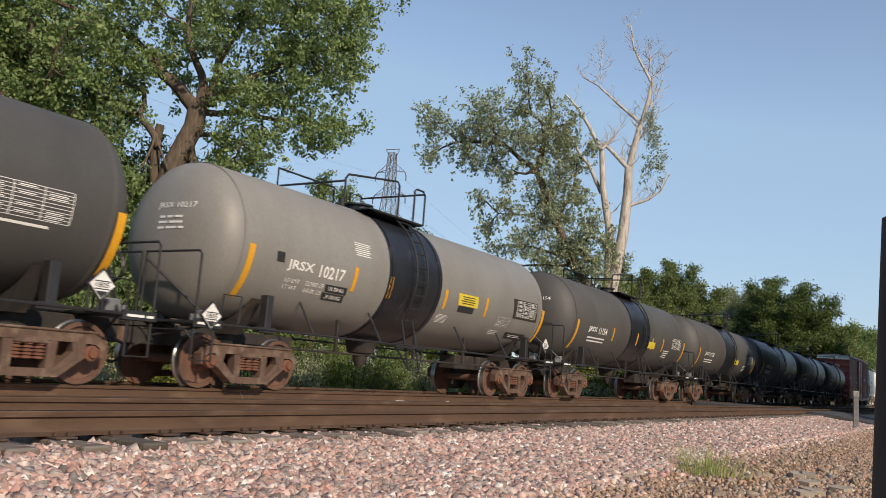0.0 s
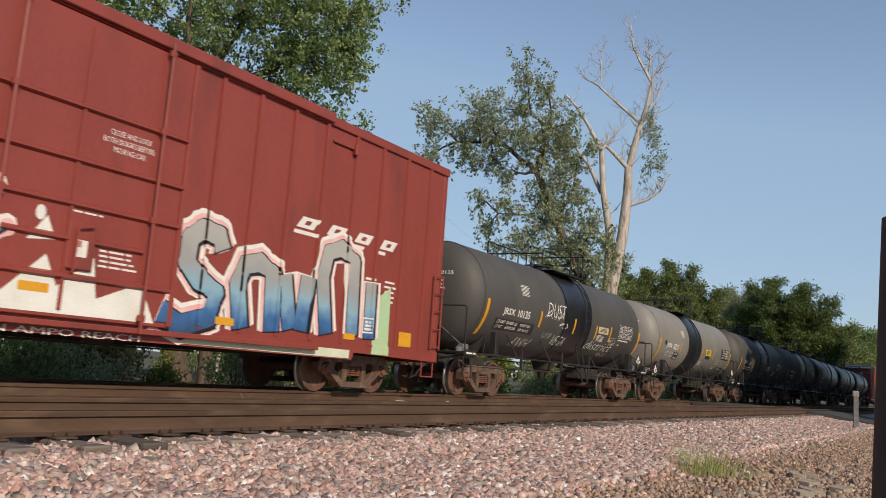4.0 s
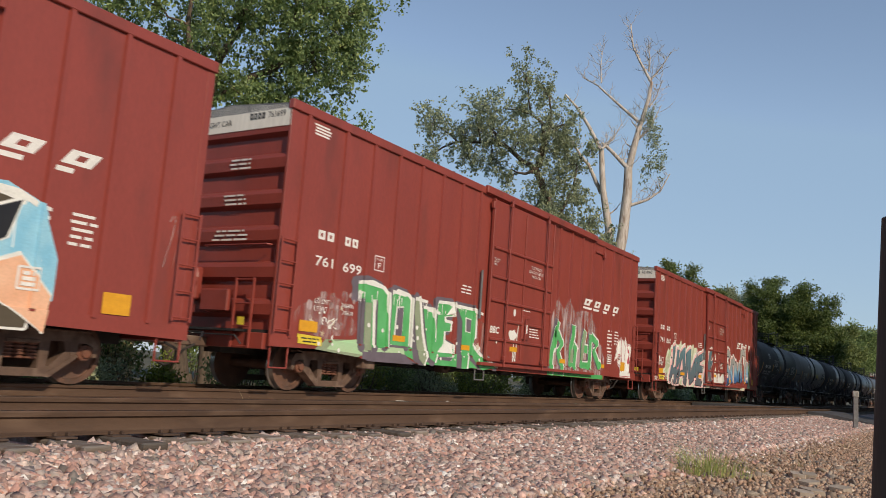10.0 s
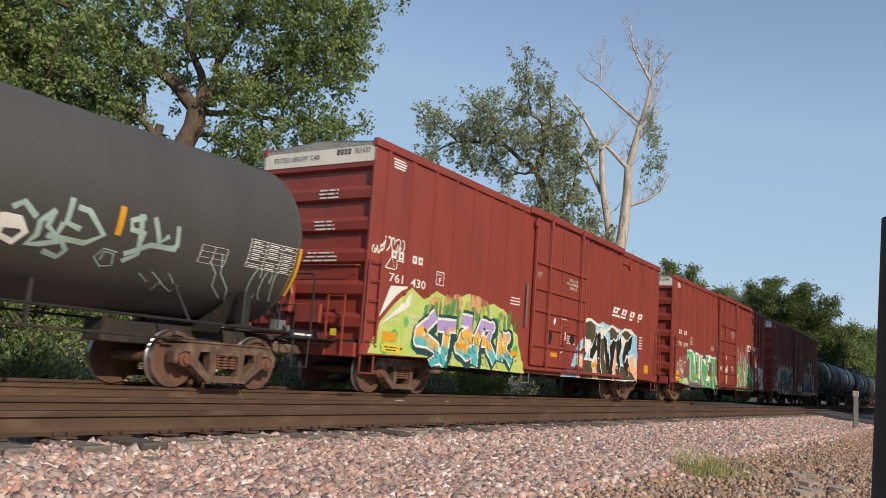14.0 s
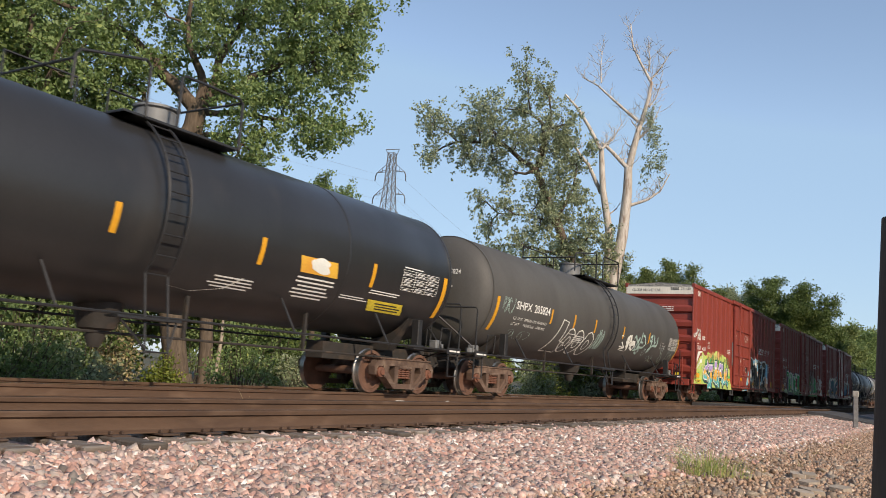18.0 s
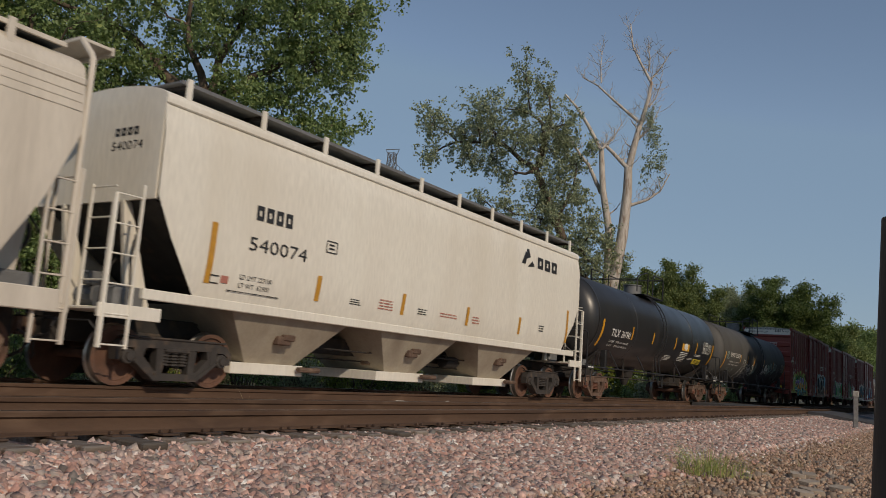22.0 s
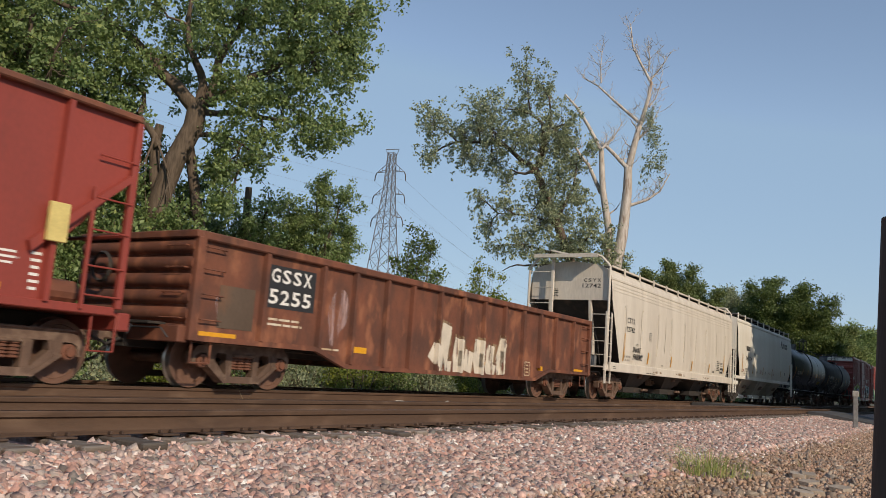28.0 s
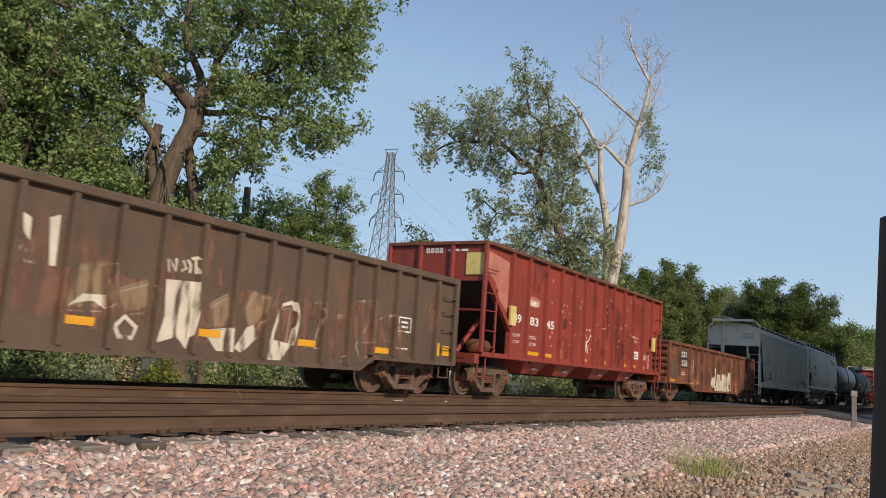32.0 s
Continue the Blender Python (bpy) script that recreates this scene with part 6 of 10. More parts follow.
def table(x0, x1, z0, z1, rows, cols, seed):
    """A ruled data panel with small bars in its cells."""
    sh, h, w = [], (z1 - z0) / rows, (x1 - x0) / cols
    t = (z1 - z0) * 0.02
    for i in range(rows + 1):
        z = z0 + i * h
        sh.append(poly((x0, z - t / 2), (x1, z - t / 2), (x1, z + t / 2), (x0, z + t / 2)))
    for j in range(cols + 1):
        x = x0 + j * w
        sh.append(poly((x - 0.006, z0), (x + 0.006, z0), (x + 0.006, z1), (x - 0.006, z1)))
    rnd = random.Random(seed)
    for i in range(rows):
        for j in range(cols):
            if rnd.random() < 0.6:
                a = x0 + j * w + 0.15 * w
                sh.append(poly((a, z0 + (i + 0.3) * h), (a + w * rnd.uniform(0.35, 0.7), z0 + (i + 0.3) * h), (a + w * 0.6, z0 + (i + 0.58) * h), (a, z0 + (i + 0.58) * h)))
    return join(*sh)


def tank_car(x, label, paint_key, half, tc, L, r, zc, band=None, lad=0.0, plat=(-1.2, 1.2), rail_h=0.8, dome=True, seams=(), head=0.62, reflect=(), art=None, ends=None, drawn=None, dome_x=None):
    car = car_base("tank_car", label, x, half, tc)
    pm = M[paint_key]
    prof = [(-L, 0.02), (-L + 0.03 * head, r * 0.3), (-L + 0.16 * head, r * 0.6), (-L + 0.38 * head, r * 0.82), (-L + 0.66 * head, r * 0.945), (-L + head, r)]
    tank = part("tank", Geo().lathe(prof + [(-a, b) for a, b in prof[::-1]], "x", 64, (0, 0, zc)), pm, car, smooth=30)
    for q in (-L + head, L - head) + tuple(seams):
        part("seam", Geo().lathe([(q - 0.035, r), (q - 0.03, r + 0.008), (q + 0.03, r + 0.008), (q + 0.035, r)], "x", 64, (0, 0, zc), close=False), pm, tank, smooth=30)
    if band:
        part("coating_band", Geo().lathe([(band[0], r), (band[0], r + 0.004), (band[1], r + 0.004), (band[1], r)], "x", 64, (0, 0, zc), close=False), M["band"], tank, "glossy black coating round the middle", smooth=30)
        for q in (band[0] + 0.12, band[1] - 0.12):
            part("hoop", Geo().lathe([(q - 0.03, r + 0.004), (q - 0.03, r + 0.02), (q + 0.03, r + 0.02), (q + 0.03, r + 0.004)], "x", 64, (0, 0, zc), close=False), M["band"], tank, smooth=30)
    for s in (-1, 1):
        tank_end(car, s, L, half, tc, r, zc)
    # running pipe along the foot of the tank, with brackets
    for y in (-1.40, 1.40):
        part("side_pipe", Geo().tube([(-half + 0.9, y, 1.06), (half - 0.9, y, 1.06)], 0.022, 6), M["metal"], car)
    a_ = tc / 2 - 1.2
    for q in (-a_, -a_ * 0.45, a_ * 0.45, a_):
        part("bracket", Geo().tube([(q, -1.40, 1.06), (q - 0.12, -1.1, zc - math.sqrt(max(r * r - 1.21, 0.05)) - 0.02)], 0.022, 6), M["metal"], car)
    part("train_line", Geo().tube([(-tc / 2, -0.85, 0.78), (tc / 2, -0.85, 0.78)], 0.022, 6), M["under"], car)
    for q in (-tc / 4, 0.3, tc / 4):
        part("pipe_hanger", Geo().box(q - 0.03, q + 0.03, -0.88, -0.82, 0.76, zc - math.sqrt(r * r - 0.72) + 0.02), M["under"], car)
    part("outlet", Geo().lathe([(0.55, 0.10), (0.7, 0.16), (0.8, 0.16), (0.85, 0.3), (zc - r + 0.1, 0.42)], "z", 14, (lad, 0, 0)), M["under"], car, smooth=40)
    # ladder bent round the tank
    g = Geo()
    for q in (lad - 0.21, lad + 0.21):
        g.tube([(q, -1.5, 0.52)] + arc(r + 0.14, zc, -38, 66, q), 0.022, 6)
    ld = part("ladder", g, M["metal"], car, "dark steel ladder bent round the tank", smooth=40)
    part("rung", Geo().tube([(lad - 0.21, -1.5, 0.54), (lad + 0.21, -1.5, 0.54)], 0.014, 6), M["metal"], ld)
    for k in range(10):
        q = arc(r + 0.14, zc, -38, 66, lad, 9)[k]
        part("rung", Geo().tube([(lad - 0.21, *q[1:]), (lad + 0.21, *q[1:])], 0.014, 6), M["metal"], ld)
    part("ladder_base", Geo().box(lad - 0.75, lad + 0.4, -1.52, -1.2, 1.0, 1.04, 0.006).tube([(lad - 0.7, -1.45, 1.02), (lad - 0.2, -1.5, 0.56)], 0.02, 6).tube([(lad + 0.35, -1.45, 1.02), (lad + 0.2, -1.5, 0.56)], 0.02, 6), M["metal"], ld)
    # walkway, hand rails and dome on top
    zt = zc + r
    dx = lad - 0.35 if dome_x is None else dome_x
    tp = part("top_platform", Geo().box(plat[0], plat[1], -0.95, -0.40, zt - 0.10, zt - 0.05, 0.01).box(plat[0], plat[1], 0.40, 0.95, zt - 0.10, zt - 0.05, 0.01)
              .box(plat[0], plat[0] + 0.2, -0.95, 0.95, zt - 0.1, zt - 0.05, 0.01), M["metal"], car, "dark walkway round the dome")
    zr = zt + rail_h
    for xa, xb in ((plat[0] - 0.9, lad - 0.3), (lad + 0.32, plat[1])):
        if xb - xa > 0.35:
            part("top_rail", Geo().tube([(xa, -0.95, zt - 0.05), (xa, -0.95, zr - 0.35 if xa < lad else zr - 0.05), (xa + 0.08, -0.95, zr - 0.25 if xa < lad else zr), (xb - 0.08, -0.95, zr), (xb, -0.95, zr - 0.08), (xb, -0.95, zt - 0.08)], 0.024, 8), M["metal"], tp, smooth=40)
            part("top_rail", Geo().tube([(xa, 0.95, zt - 0.05), (xa, 0.95, zr), (xb, 0.95, zr), (xb, 0.95, zt - 0.08)], 0.024, 8), M["metal"], tp, smooth=40)
    part("top_rail", Geo().tube([(plat[1], -0.95, zr - 0.05), (plat[1], 0.95, zr - 0.05)], 0.024, 8), M["metal"], tp)
    part("top_rail", Geo().tube([(plat[0] - 0.9, -0.95, zr - 0.4), (plat[0] - 0.9, 0.95, zr - 0.4)], 0.024, 8), M["metal"], tp)
    if dome:
        dm = part("dome", Geo().lathe([(zt - 0.15, 0.36), (zt + 0.36, 0.36), (zt + 0.38, 0.34), (zt + 0.40, 0.39), (zt + 0.44, 0.39), (zt + 0.46, 0.2), (zt + 0.47, 0.02)], "z", 24, (dx, 0, 0)), M["galv"], car, "round grey valve housing", smooth=35)
    else:
        dm = part("manway", Geo().lathe([(zt - 0.1, 0.28), (zt + 0.14, 0.28), (zt + 0.16, 0.33), (zt + 0.2, 0.33), (zt + 0.22, 0.1)], "z", 18, (lad - 0.5, 0, 0)).lathe([(zt - 0.05, 0.06), (zt + 0.25, 0.06)], "z", 8, (lad - 1.0, 0.1, 0)), M["metal"], car, smooth=35)
    sh = Shell(r, zc, drawn)
    for q, a0, a1, w in reflect:
        sh.lay("reflector", poly((q - w / 2, a0), (q + w / 2, a0), (q + w / 2, a1), (q - w / 2, a1)), M["yellow"], car, 0.006)
    if art:
        art(car, sh)
    if ends:
        def put(shape, name, z):
            v, f = shape
            out = []
            for a, b in v:
                d = math.hypot(a, b - zc) / r
                t = next((i for i in range(len(prof) - 1) if prof[i][1] <= d * r <= prof[i + 1][1]), 4)
                (xa, ra), (xb, rb) = prof[t], prof[t + 1]
                out.append((xa + (xb - xa) * (d * r - ra) / (rb - ra) - 0.012, -a, b))
            part(name, Geo().add(out, f), M["letter"], car)
        put(fitted(ends, -0.15, 0.72, zc + 0.42, zc + 0.55, 0.01), "car_number", 0)
        tagged(car.children[-1], kind="stuff")
        put(bars(-0.15, 0.6, zc + 0.05, zc + 0.34, 3, 2), "stencil", 0)
        tagged(car.children[-1], kind="stuff")
    return car


SHORT = ((-5.65, -44, -5, 0.14), (5.98, -44, -5, 0.14))


def art_grey(car, sh):
    w, k = M["letter"], M["letter_dark"]
    sh.lay("car_number", fitted("JRSX", -4.72, -4.0, -18, -9.5, 0.02), w, car)
    sh.lay("car_number", fitted("10217", -3.83, -3.08, -18.2, -9, 0.02), w, car)
    sh.lay("lettering", join(fitted("LD LMT", -4.68, -4.28, -25.8, -22.8), fitted("222000 LB", -4.12, -3.6, -26, -22.6), fitted("LT WT", -4.66, -4.3, -31, -28), fitted("64100 LB", -4.1, -3.6, -31.5, -28)), w, car)
    for a, t in ((-28.2, "100 700 KG"), (-34.8, "29 050 KG")):
        sh.lay("plate", poly((-3.52, a), (-2.86, a), (-2.9, a + 6), (-3.56, a + 6)), k, car, 0.005)
        sh.lay("lettering", fitted(t, -3.45, -2.98, a + 1.5, a + 4.6, 0.01), w, car, 0.008)
    sh.lay("stencil", bars(-2.85, -2.3, 4, 15, 7, 4), w, car)
    sh.lay("sign", poly((1.3, -17.5), (2.25, -17.5), (2.2, -6.5), (1.25, -6.5)), M["lemon"], car, 0.006, "yellow emergency placard")
    sh.lay("stencil", bars(1.4, 2.15, -16, -8, 4, 5), k, car, 0.009)
    sh.lay("plate", poly((1.35, -24), (2.1, -24), (2.1, -18), (1.35, -18)), k, car, 0.005)
    sh.lay("plate", poly((4.2, -20), (5.65, -20), (5.55, 0.5), (4.1, 0.5)), M["under"], car, 0.005)
    sh.lay("lettering", table(4.35, 5.5, -17, -1, 8, 3, 3), w, car, 0.008)
    sh.lay("stencil", join(bars(0.55, 1.1, -38, -29, 7, 6), bars(3.3, 3.8, -42, -36, 3, 7)), w, car)
    sh.lay("lettering", table(3.45, 4.1, -31, -21, 3, 2, 4), w, car, 0.008)
    sh.lay("plate", poly((4.3, -44), (5.5, -44), (5.4, -36), (4.2, -36)), k, car, 0.005)
    sh.lay("stencil", bars(4.4, 5.2, -42, -38, 2, 8), w, car, 0.008)
    sh.lay("plate", poly((-5.02, -13), (-4.82, -13), (-4.84, -6), (-5.04, -6)), k, car, 0.005)
    placard(car, -6.45, -1.47, 1.18)
    placard(car, 6.1, -1.47, 1.5)


def art_dark(car, sh):
    w, k = M["letter"], M["letter_dark"]
    sh.lay("car_number", fitted("JRSX", -4.78, -4.1, -19, -10.2, 0.02), w, car)
    sh.lay("car_number", fitted("10135", -3.92, -3.2, -17.8, -9.4, 0.02), w, car)
    sh.lay("plate", poly((-5.0, -34.5), (-2.68, -34.5), (-2.78, -22), (-5.08, -22)), k, car, 0.005)
    sh.lay("lettering", join(fitted("LD LMT", -4.95, -4.5, -27, -23.6, 0.012), fitted("223000 LB", -4.42, -3.8, -27, -23.6, 0.012), fitted("101151 KG", -3.6, -2.98, -27, -23.6, 0.012),
                             fitted("LT WT", -4.93, -4.55, -32.6, -29.2, 0.012), fitted("63000 LB", -4.38, -3.8, -32.6, -29.2, 0.012), fitted("28576 KG", -3.6, -3.0, -32.6, -29.2, 0.012)), w, car, 0.008)
    sh.lay("stencil", bars(-3.8, -3.25, 6, 18, 8, 4), w, car)
    sh.lay("spray", join(fitted("DUST", -2.1, -0.75, -10, 6, -0.014, 0.3), scrawl(-2.2, -1.0, -12, -2, 3, 0.03, 61), fitted("VEGA", -1.2, -0.3, -43, -30, -0.014, 0.25), scrawl(-1.2, -0.5, -20, -14, 2, 0.07, 48)), P["white"], car, 0.006)
    sh.lay("spray", join(fitted("ANKH", -3.5, -2.4, -53, -40, -0.016, 0.35), fitted("district", 1.4, 3.7, -41, -28, -0.014, 0.3), fitted("06-20", 2.9, 3.6, -50, -44, -0.014, 0.2)), P["white"], car, 0.006)
    sh.lay("spray", scrawl(-2.0, -1.4, -36, -28, 4, 0.02, 46), P["aqua"], car, 0.006)
    sh.lay("sign", poly((2.0, -17), (2.9, -17), (2.85, -8.5), (1.95, -8.5)), P["cream"], car, 0.006, "cream paper notice")
    sh.lay("stencil", join(bars(2.1, 2.75, -15, -10, 3, 5)), k, car, 0.009)
    sh.lay("stencil", bars(1.95, 2.6, -28, -19, 6, 6), w, car)
    sh.lay("lettering", table(3.9, 5.2, -18, -1, 9, 3, 6), w, car, 0.006)
    sh.lay("stencil", bars(3.9, 5.0, -23, -19.5, 1, 9), w, car)
    sh.lay("lettering", table(3.2, 3.75, -30, -20, 3, 2, 4), w, car, 0.006)
    sh.lay("plate", poly((4.05, -29), (4.2, -29), (4.2, -27), (4.05, -27)), M["lemon"], car, 0.006)
    placard(car, 5.75, -1.47, 1.42)


def art_plain(car, sh):
    w = M["letter"]
    sh.lay("car_number", fitted("JRSX", -4.72, -4.0, -18, -10, 0.02), w, car)
    sh.lay("car_number", fitted("11154", -3.83, -3.1, -18, -9.6, 0.02), w, car)
    sh.lay("stencil", join(bars(-4.7, -3.0, -31, -22, 2, 3), bars(3.4, 4.1, -36, -22, 4, 4)), w, car)
    sh.lay("sign", poly((1.3, -24), (2.2, -24), (2.15, -14), (1.25, -14)), M["lemon"], car, 0.006)
    sh.lay("lettering", table(4.3, 5.5, -18, -2, 7, 3, 7), w, car, 0.006)


def art_shpx(car, sh):
    w = M["letter"]
    sh.lay("car_number", fitted("SHPX", -6.8, -5.85, -12, -3.6, 0.012), w, car)
    sh.lay("car_number", fitted("205824", -5.7, -4.66, -12, -3.2, 0.012), w, car)
    sh.lay("lettering", join(fitted("LD LMT", -6.8, -6.25, -23, -20), fitted("209500 LBS", -6.15, -5.4, -23, -20), fitted("95000 KGS", -5.3, -4.7, -23, -20),
                             fitted("LT WT", -6.8, -6.35, -29, -26), fitted("76500 LBS", -6.1, -5.4, -29, -26), fitted("34700 KGS", -5.3, -4.7, -29, -26)), w, car)
    # outlined throw-up letters
    def loop(cx, w_, a0, a1, hole):
        pts = [(cx + w_ / 2 * math.cos(t * 0.5236) * (1 + 0.12 * math.sin(t * 2.2)), (a0 + a1) / 2 + (a1 - a0) / 2 * math.sin(t * 0.5236)) for t in range(13)]
        out = [stroke2(pts, 0.045)]
        if hole:
            out.append(stroke2([(cx + (x - cx) * 0.4, (a0 + a1) / 2 + (z - (a0 + a1) / 2) * 0.4) for x, z in pts], 0.035))
        return out

    def stroke2(pts, w_):
        k = 38.0
        v, f = stroke([(x, z / k) for x, z in pts], w_)
        return [(x, z * k) for x, z in v], f
    sh.lay("spray", join(stroke2([(-3.95, -57), (-3.6, -12), (-3.2, -14), (-3.3, -38), (-2.9, -40), (-3.0, -57), (-3.95, -57)], 0.05), *loop(-2.75, 0.75, -55, -20, True),
                         *loop(-2.05, 0.8, -56, -20, True), *loop(-1.25, 0.8, -56, -20, True)), P["white"], car, 0.006, "white outlined throw-up letters")
    white_tag = ([(2.35, -15.2), (2.15, -17.9), (2.13, -22.9), (2.29, -26.1), (2.27, -30.7)],
        [(2.2, -15.2), (2.35, -31.4)],
        [(2.29, -13.9), (2.47, -35.7)],
        [(2.29, -15.0), (2.46, -14.4), (2.48, -23.4), (2.34, -25.3)],
        [(2.46, -12.9), (2.73, -32.1)],
        [(2.73, -20.0), (2.75, -31.2), (2.97, -33.9), (3.08, -27.6), (2.95, -21.5), (2.73, -21.6)],
        [(2.51, -26.4), (3.02, -24.6)],)
    arrow = ([(1.64, -31.2), (2.15, -32.3)],
        [(1.74, -35.7), (2.15, -32.3)],
        [(1.7, -24.6), (2.15, -32.3)],
        [(1.49, -16.3), (1.68, -15.5)],)
    aqua_tag = ([(2.81, -16.6), (2.95, -12.8), (3.16, -19.1)],
        [(3.4, -13.6), (3.23, -20.6), (3.25, -27.8), (3.16, -33.7), (3.34, -32.5), (3.62, -28.8), (3.73, -33.5), (3.66, -38.3), (3.42, -36.0)],
        [(3.38, -13.7), (3.35, -22.3), (3.51, -26.4), (3.55, -19.0)],
        [(3.6, -5.8), (3.59, -18.7), (3.82, -20.8)],
        [(3.7, -9.8), (3.88, -10.5), (4.19, -21.5), (3.95, -27.7), (3.38, -27.2)],
        [(4.8, -7.1), (4.57, -10.4), (4.61, -15.3), (4.84, -15.9), (4.8, -21.5)],
        [(4.72, -5.9), (4.84, -28.4), (4.64, -34.0)],
        [(4.96, -6.0), (5.14, -19.4), (5.28, -14.5)],
        [(5.41, -7.9), (5.47, -19.2), (5.32, -22.0)],
        [(4.62, -29.7), (5.0, -21.7), (5.48, -21.4)],)
    thin = ([(4.3, -35.7), (4.3, -30.2), (4.46, -30.7), (4.53, -37.9), (4.35, -39.5), (4.19, -34.4), (4.28, -28.5), (4.52, -29.5)],
        [(5.04, -39.5), (5.27, -45.2), (5.24, -37.4), (5.53, -44.0), (5.55, -36.4), (5.76, -43.6)],
        [(5.43, -51.1), (5.49, -43.8), (5.79, -49.8), (5.87, -43.9)],
        [(6.2, -24.2), (6.42, -31.3), (6.49, -40.2), (6.82, -49.2)],
        [(6.4, -18.3), (6.52, -30.8), (6.83, -40.8), (6.98, -51.2)],)
    sh.lay("spray", join(*[stroke2(q, 0.10) for q in white_tag]), P["white"], car, 0.007, "white sprayed tag in looping letters")
    sh.lay("spray", join(*[stroke2(q, 0.05) for q in arrow]), P["white"], car, 0.006)
    sh.lay("spray", join(*[stroke2(q, 0.085) for q in aqua_tag]), P["aqua"], car, 0.0062, "pale aqua sprayed tags")
    sh.lay("spray", join(*[stroke2(q, 0.022) for q in thin], scrawl(7.2, 8.0, -46, -22, 3, 0.025, 57), scrawl(-7.6, -6.9, -18, -2, 4, 0.02, 58), scrawl(-6.7, -5.4, -46, -34, 4, 0.02, 59), scrawl(-0.75, -0.15, -42, -14, 3, 0.05, 51)), P["aqua"], car, 0.006)
    sh.lay("lettering", table(6.95, 8.1, -23, -5, 7, 3, 8), w, car, 0.006)
    sh.lay("lettering", table(5.95, 6.5, -26, -15, 3, 2, 5), w, car, 0.006)
    sh.lay("stencil", join(bars(-3.0, -2.4, -28, -26, 1, 6), bars(-2.5, -1.7, -37, -27, 4, 7), bars(1.9, 2.4, -38, -36, 1, 8)), w, car, 0.011)


def art_black(car, sh):
    w, k = M["letter"], M["letter_dark"]
    sh.lay("car_number", fitted("TILX", -6.12, -5.3, -24, -14.6, 0.012), w, car)
    sh.lay("car_number", fitted("261941", -5.15, -4.25, -24, -14.6, 0.012), w, car)
    sh.lay("lettering", join(fitted("LD LMT", -6.05, -5.55, -32.5, -29.6), fitted("190500 LB", -5.42, -4.8, -32.5, -29.6), fitted("86400 KG", -4.7, -4.15, -32.5, -29.6),
                             fitted("LT WT", -6.05, -5.65, -38.5, -35.6), fitted("72500 LB", -5.4, -4.8, -38.5, -35.6), fitted("32900 KG", -4.7, -4.15, -38.5, -35.6)), w, car)
    sh.lay("sign", poly((2.35, -24), (3.4, -24), (3.3, -13), (2.25, -13)), P["gold"], car, 0.006, "peeling orange and white notice")
    sh.lay("spray", blob(2.85, -17.5, 0.3, 5, 5), P["white"], car, 0.009)
    sh.lay("stencil", join(bars(2.3, 3.4, -44, -26, 6, 4), bars(0.4, 1.5, -46, -36, 4, 5), bars(3.6, 4.6, -38, -34, 2, 6), bars(4.5, 5.6, -30, -26, 2, 7)), w, car)
    sh.lay("spray", stroke([(-0.3, -50), (0.2, -52), (0.8, -46), (1.1, -36)], 0.04), P["white"], car)
    sh.lay("sign", poly((4.75, -44.5), (6.0, -44.5), (5.85, -34.5), (4.6, -34.5)), M["lemon"], car, 0.006, "yellow emergency placard")
    sh.lay("stencil", bars(4.85, 5.85, -43, -36, 3, 8), k, car, 0.009)
    sh.lay("lettering", table(5.5, 6.9, -22, -6, 8, 3, 9), w, car, 0.006)
    sh.lay("stencil", bars(5.5, 6.4, -5, -3, 1, 8), w, car)


tank_car(15.75, "grey tank car with a black middle band, rolling in the train", "grey", 7.12, 10.15, 6.45, 1.41, 2.56, (-1.65, 0.45), -0.6, (-1.9, 0.15), 0.72, False, (),
         reflect=SHORT + ((-2.75, -24, -5, 0.11), (-1.52, -24, -6, 0.11), (0.7, -24, -6, 0.11), (2.68, -24, -5, 0.11)), art=art_grey, ends="JRSX 10217", drawn=(1.5, 2.62))
tank_car(1.5, "charcoal tank car with white sprayed tags, rolling in the train", "charcoal", 7.12, 10.15, 6.45, 1.41, 2.56, (-0.85, 1.3), 0.7, (-0.8, 1.4), 0.72, False, (),
         reflect=SHORT + ((-2.48, -24, -6, 0.11), (-0.02, -24, -6, 0.11), (1.8, -26, -8, 0.11), (3.1, -26, -6, 0.11)), art=art_dark, ends="JRSX 10135", drawn=(1.5, 2.62))
tank_car(30.0, "charcoal tank car with yellow reflectors, rolling in the train", "charcoal", 7.12, 10.15, 6.45, 1.41, 2.56, (-0.85, 1.3), 0.7, (-0.8, 1.4), 0.72, False, (),
         reflect=SHORT + ((-2.48, -24, -6, 0.11), (0.0, -24, -6, 0.11), (1.8, -26, -8, 0.11), (3.1, -26, -6, 0.11)), art=art_plain, ends="JRSX 11154", drawn=(1.5, 2.62))
for _x, _p in ((44.3, "grey2"), (58.5, "black"), (72.8, "black"), (87.0, "black")):
    tank_car(_x, "dark tank car far up the train", "charcoal" if _p == "grey2" else _p, 7.12, 10.15, 6.45, 1.41, 2.56, (-0.85, 1.3), 0.7, (-0.8, 1.4), 0.72, False, (),
             reflect=SHORT, art=art_plain, drawn=(1.5, 2.62))
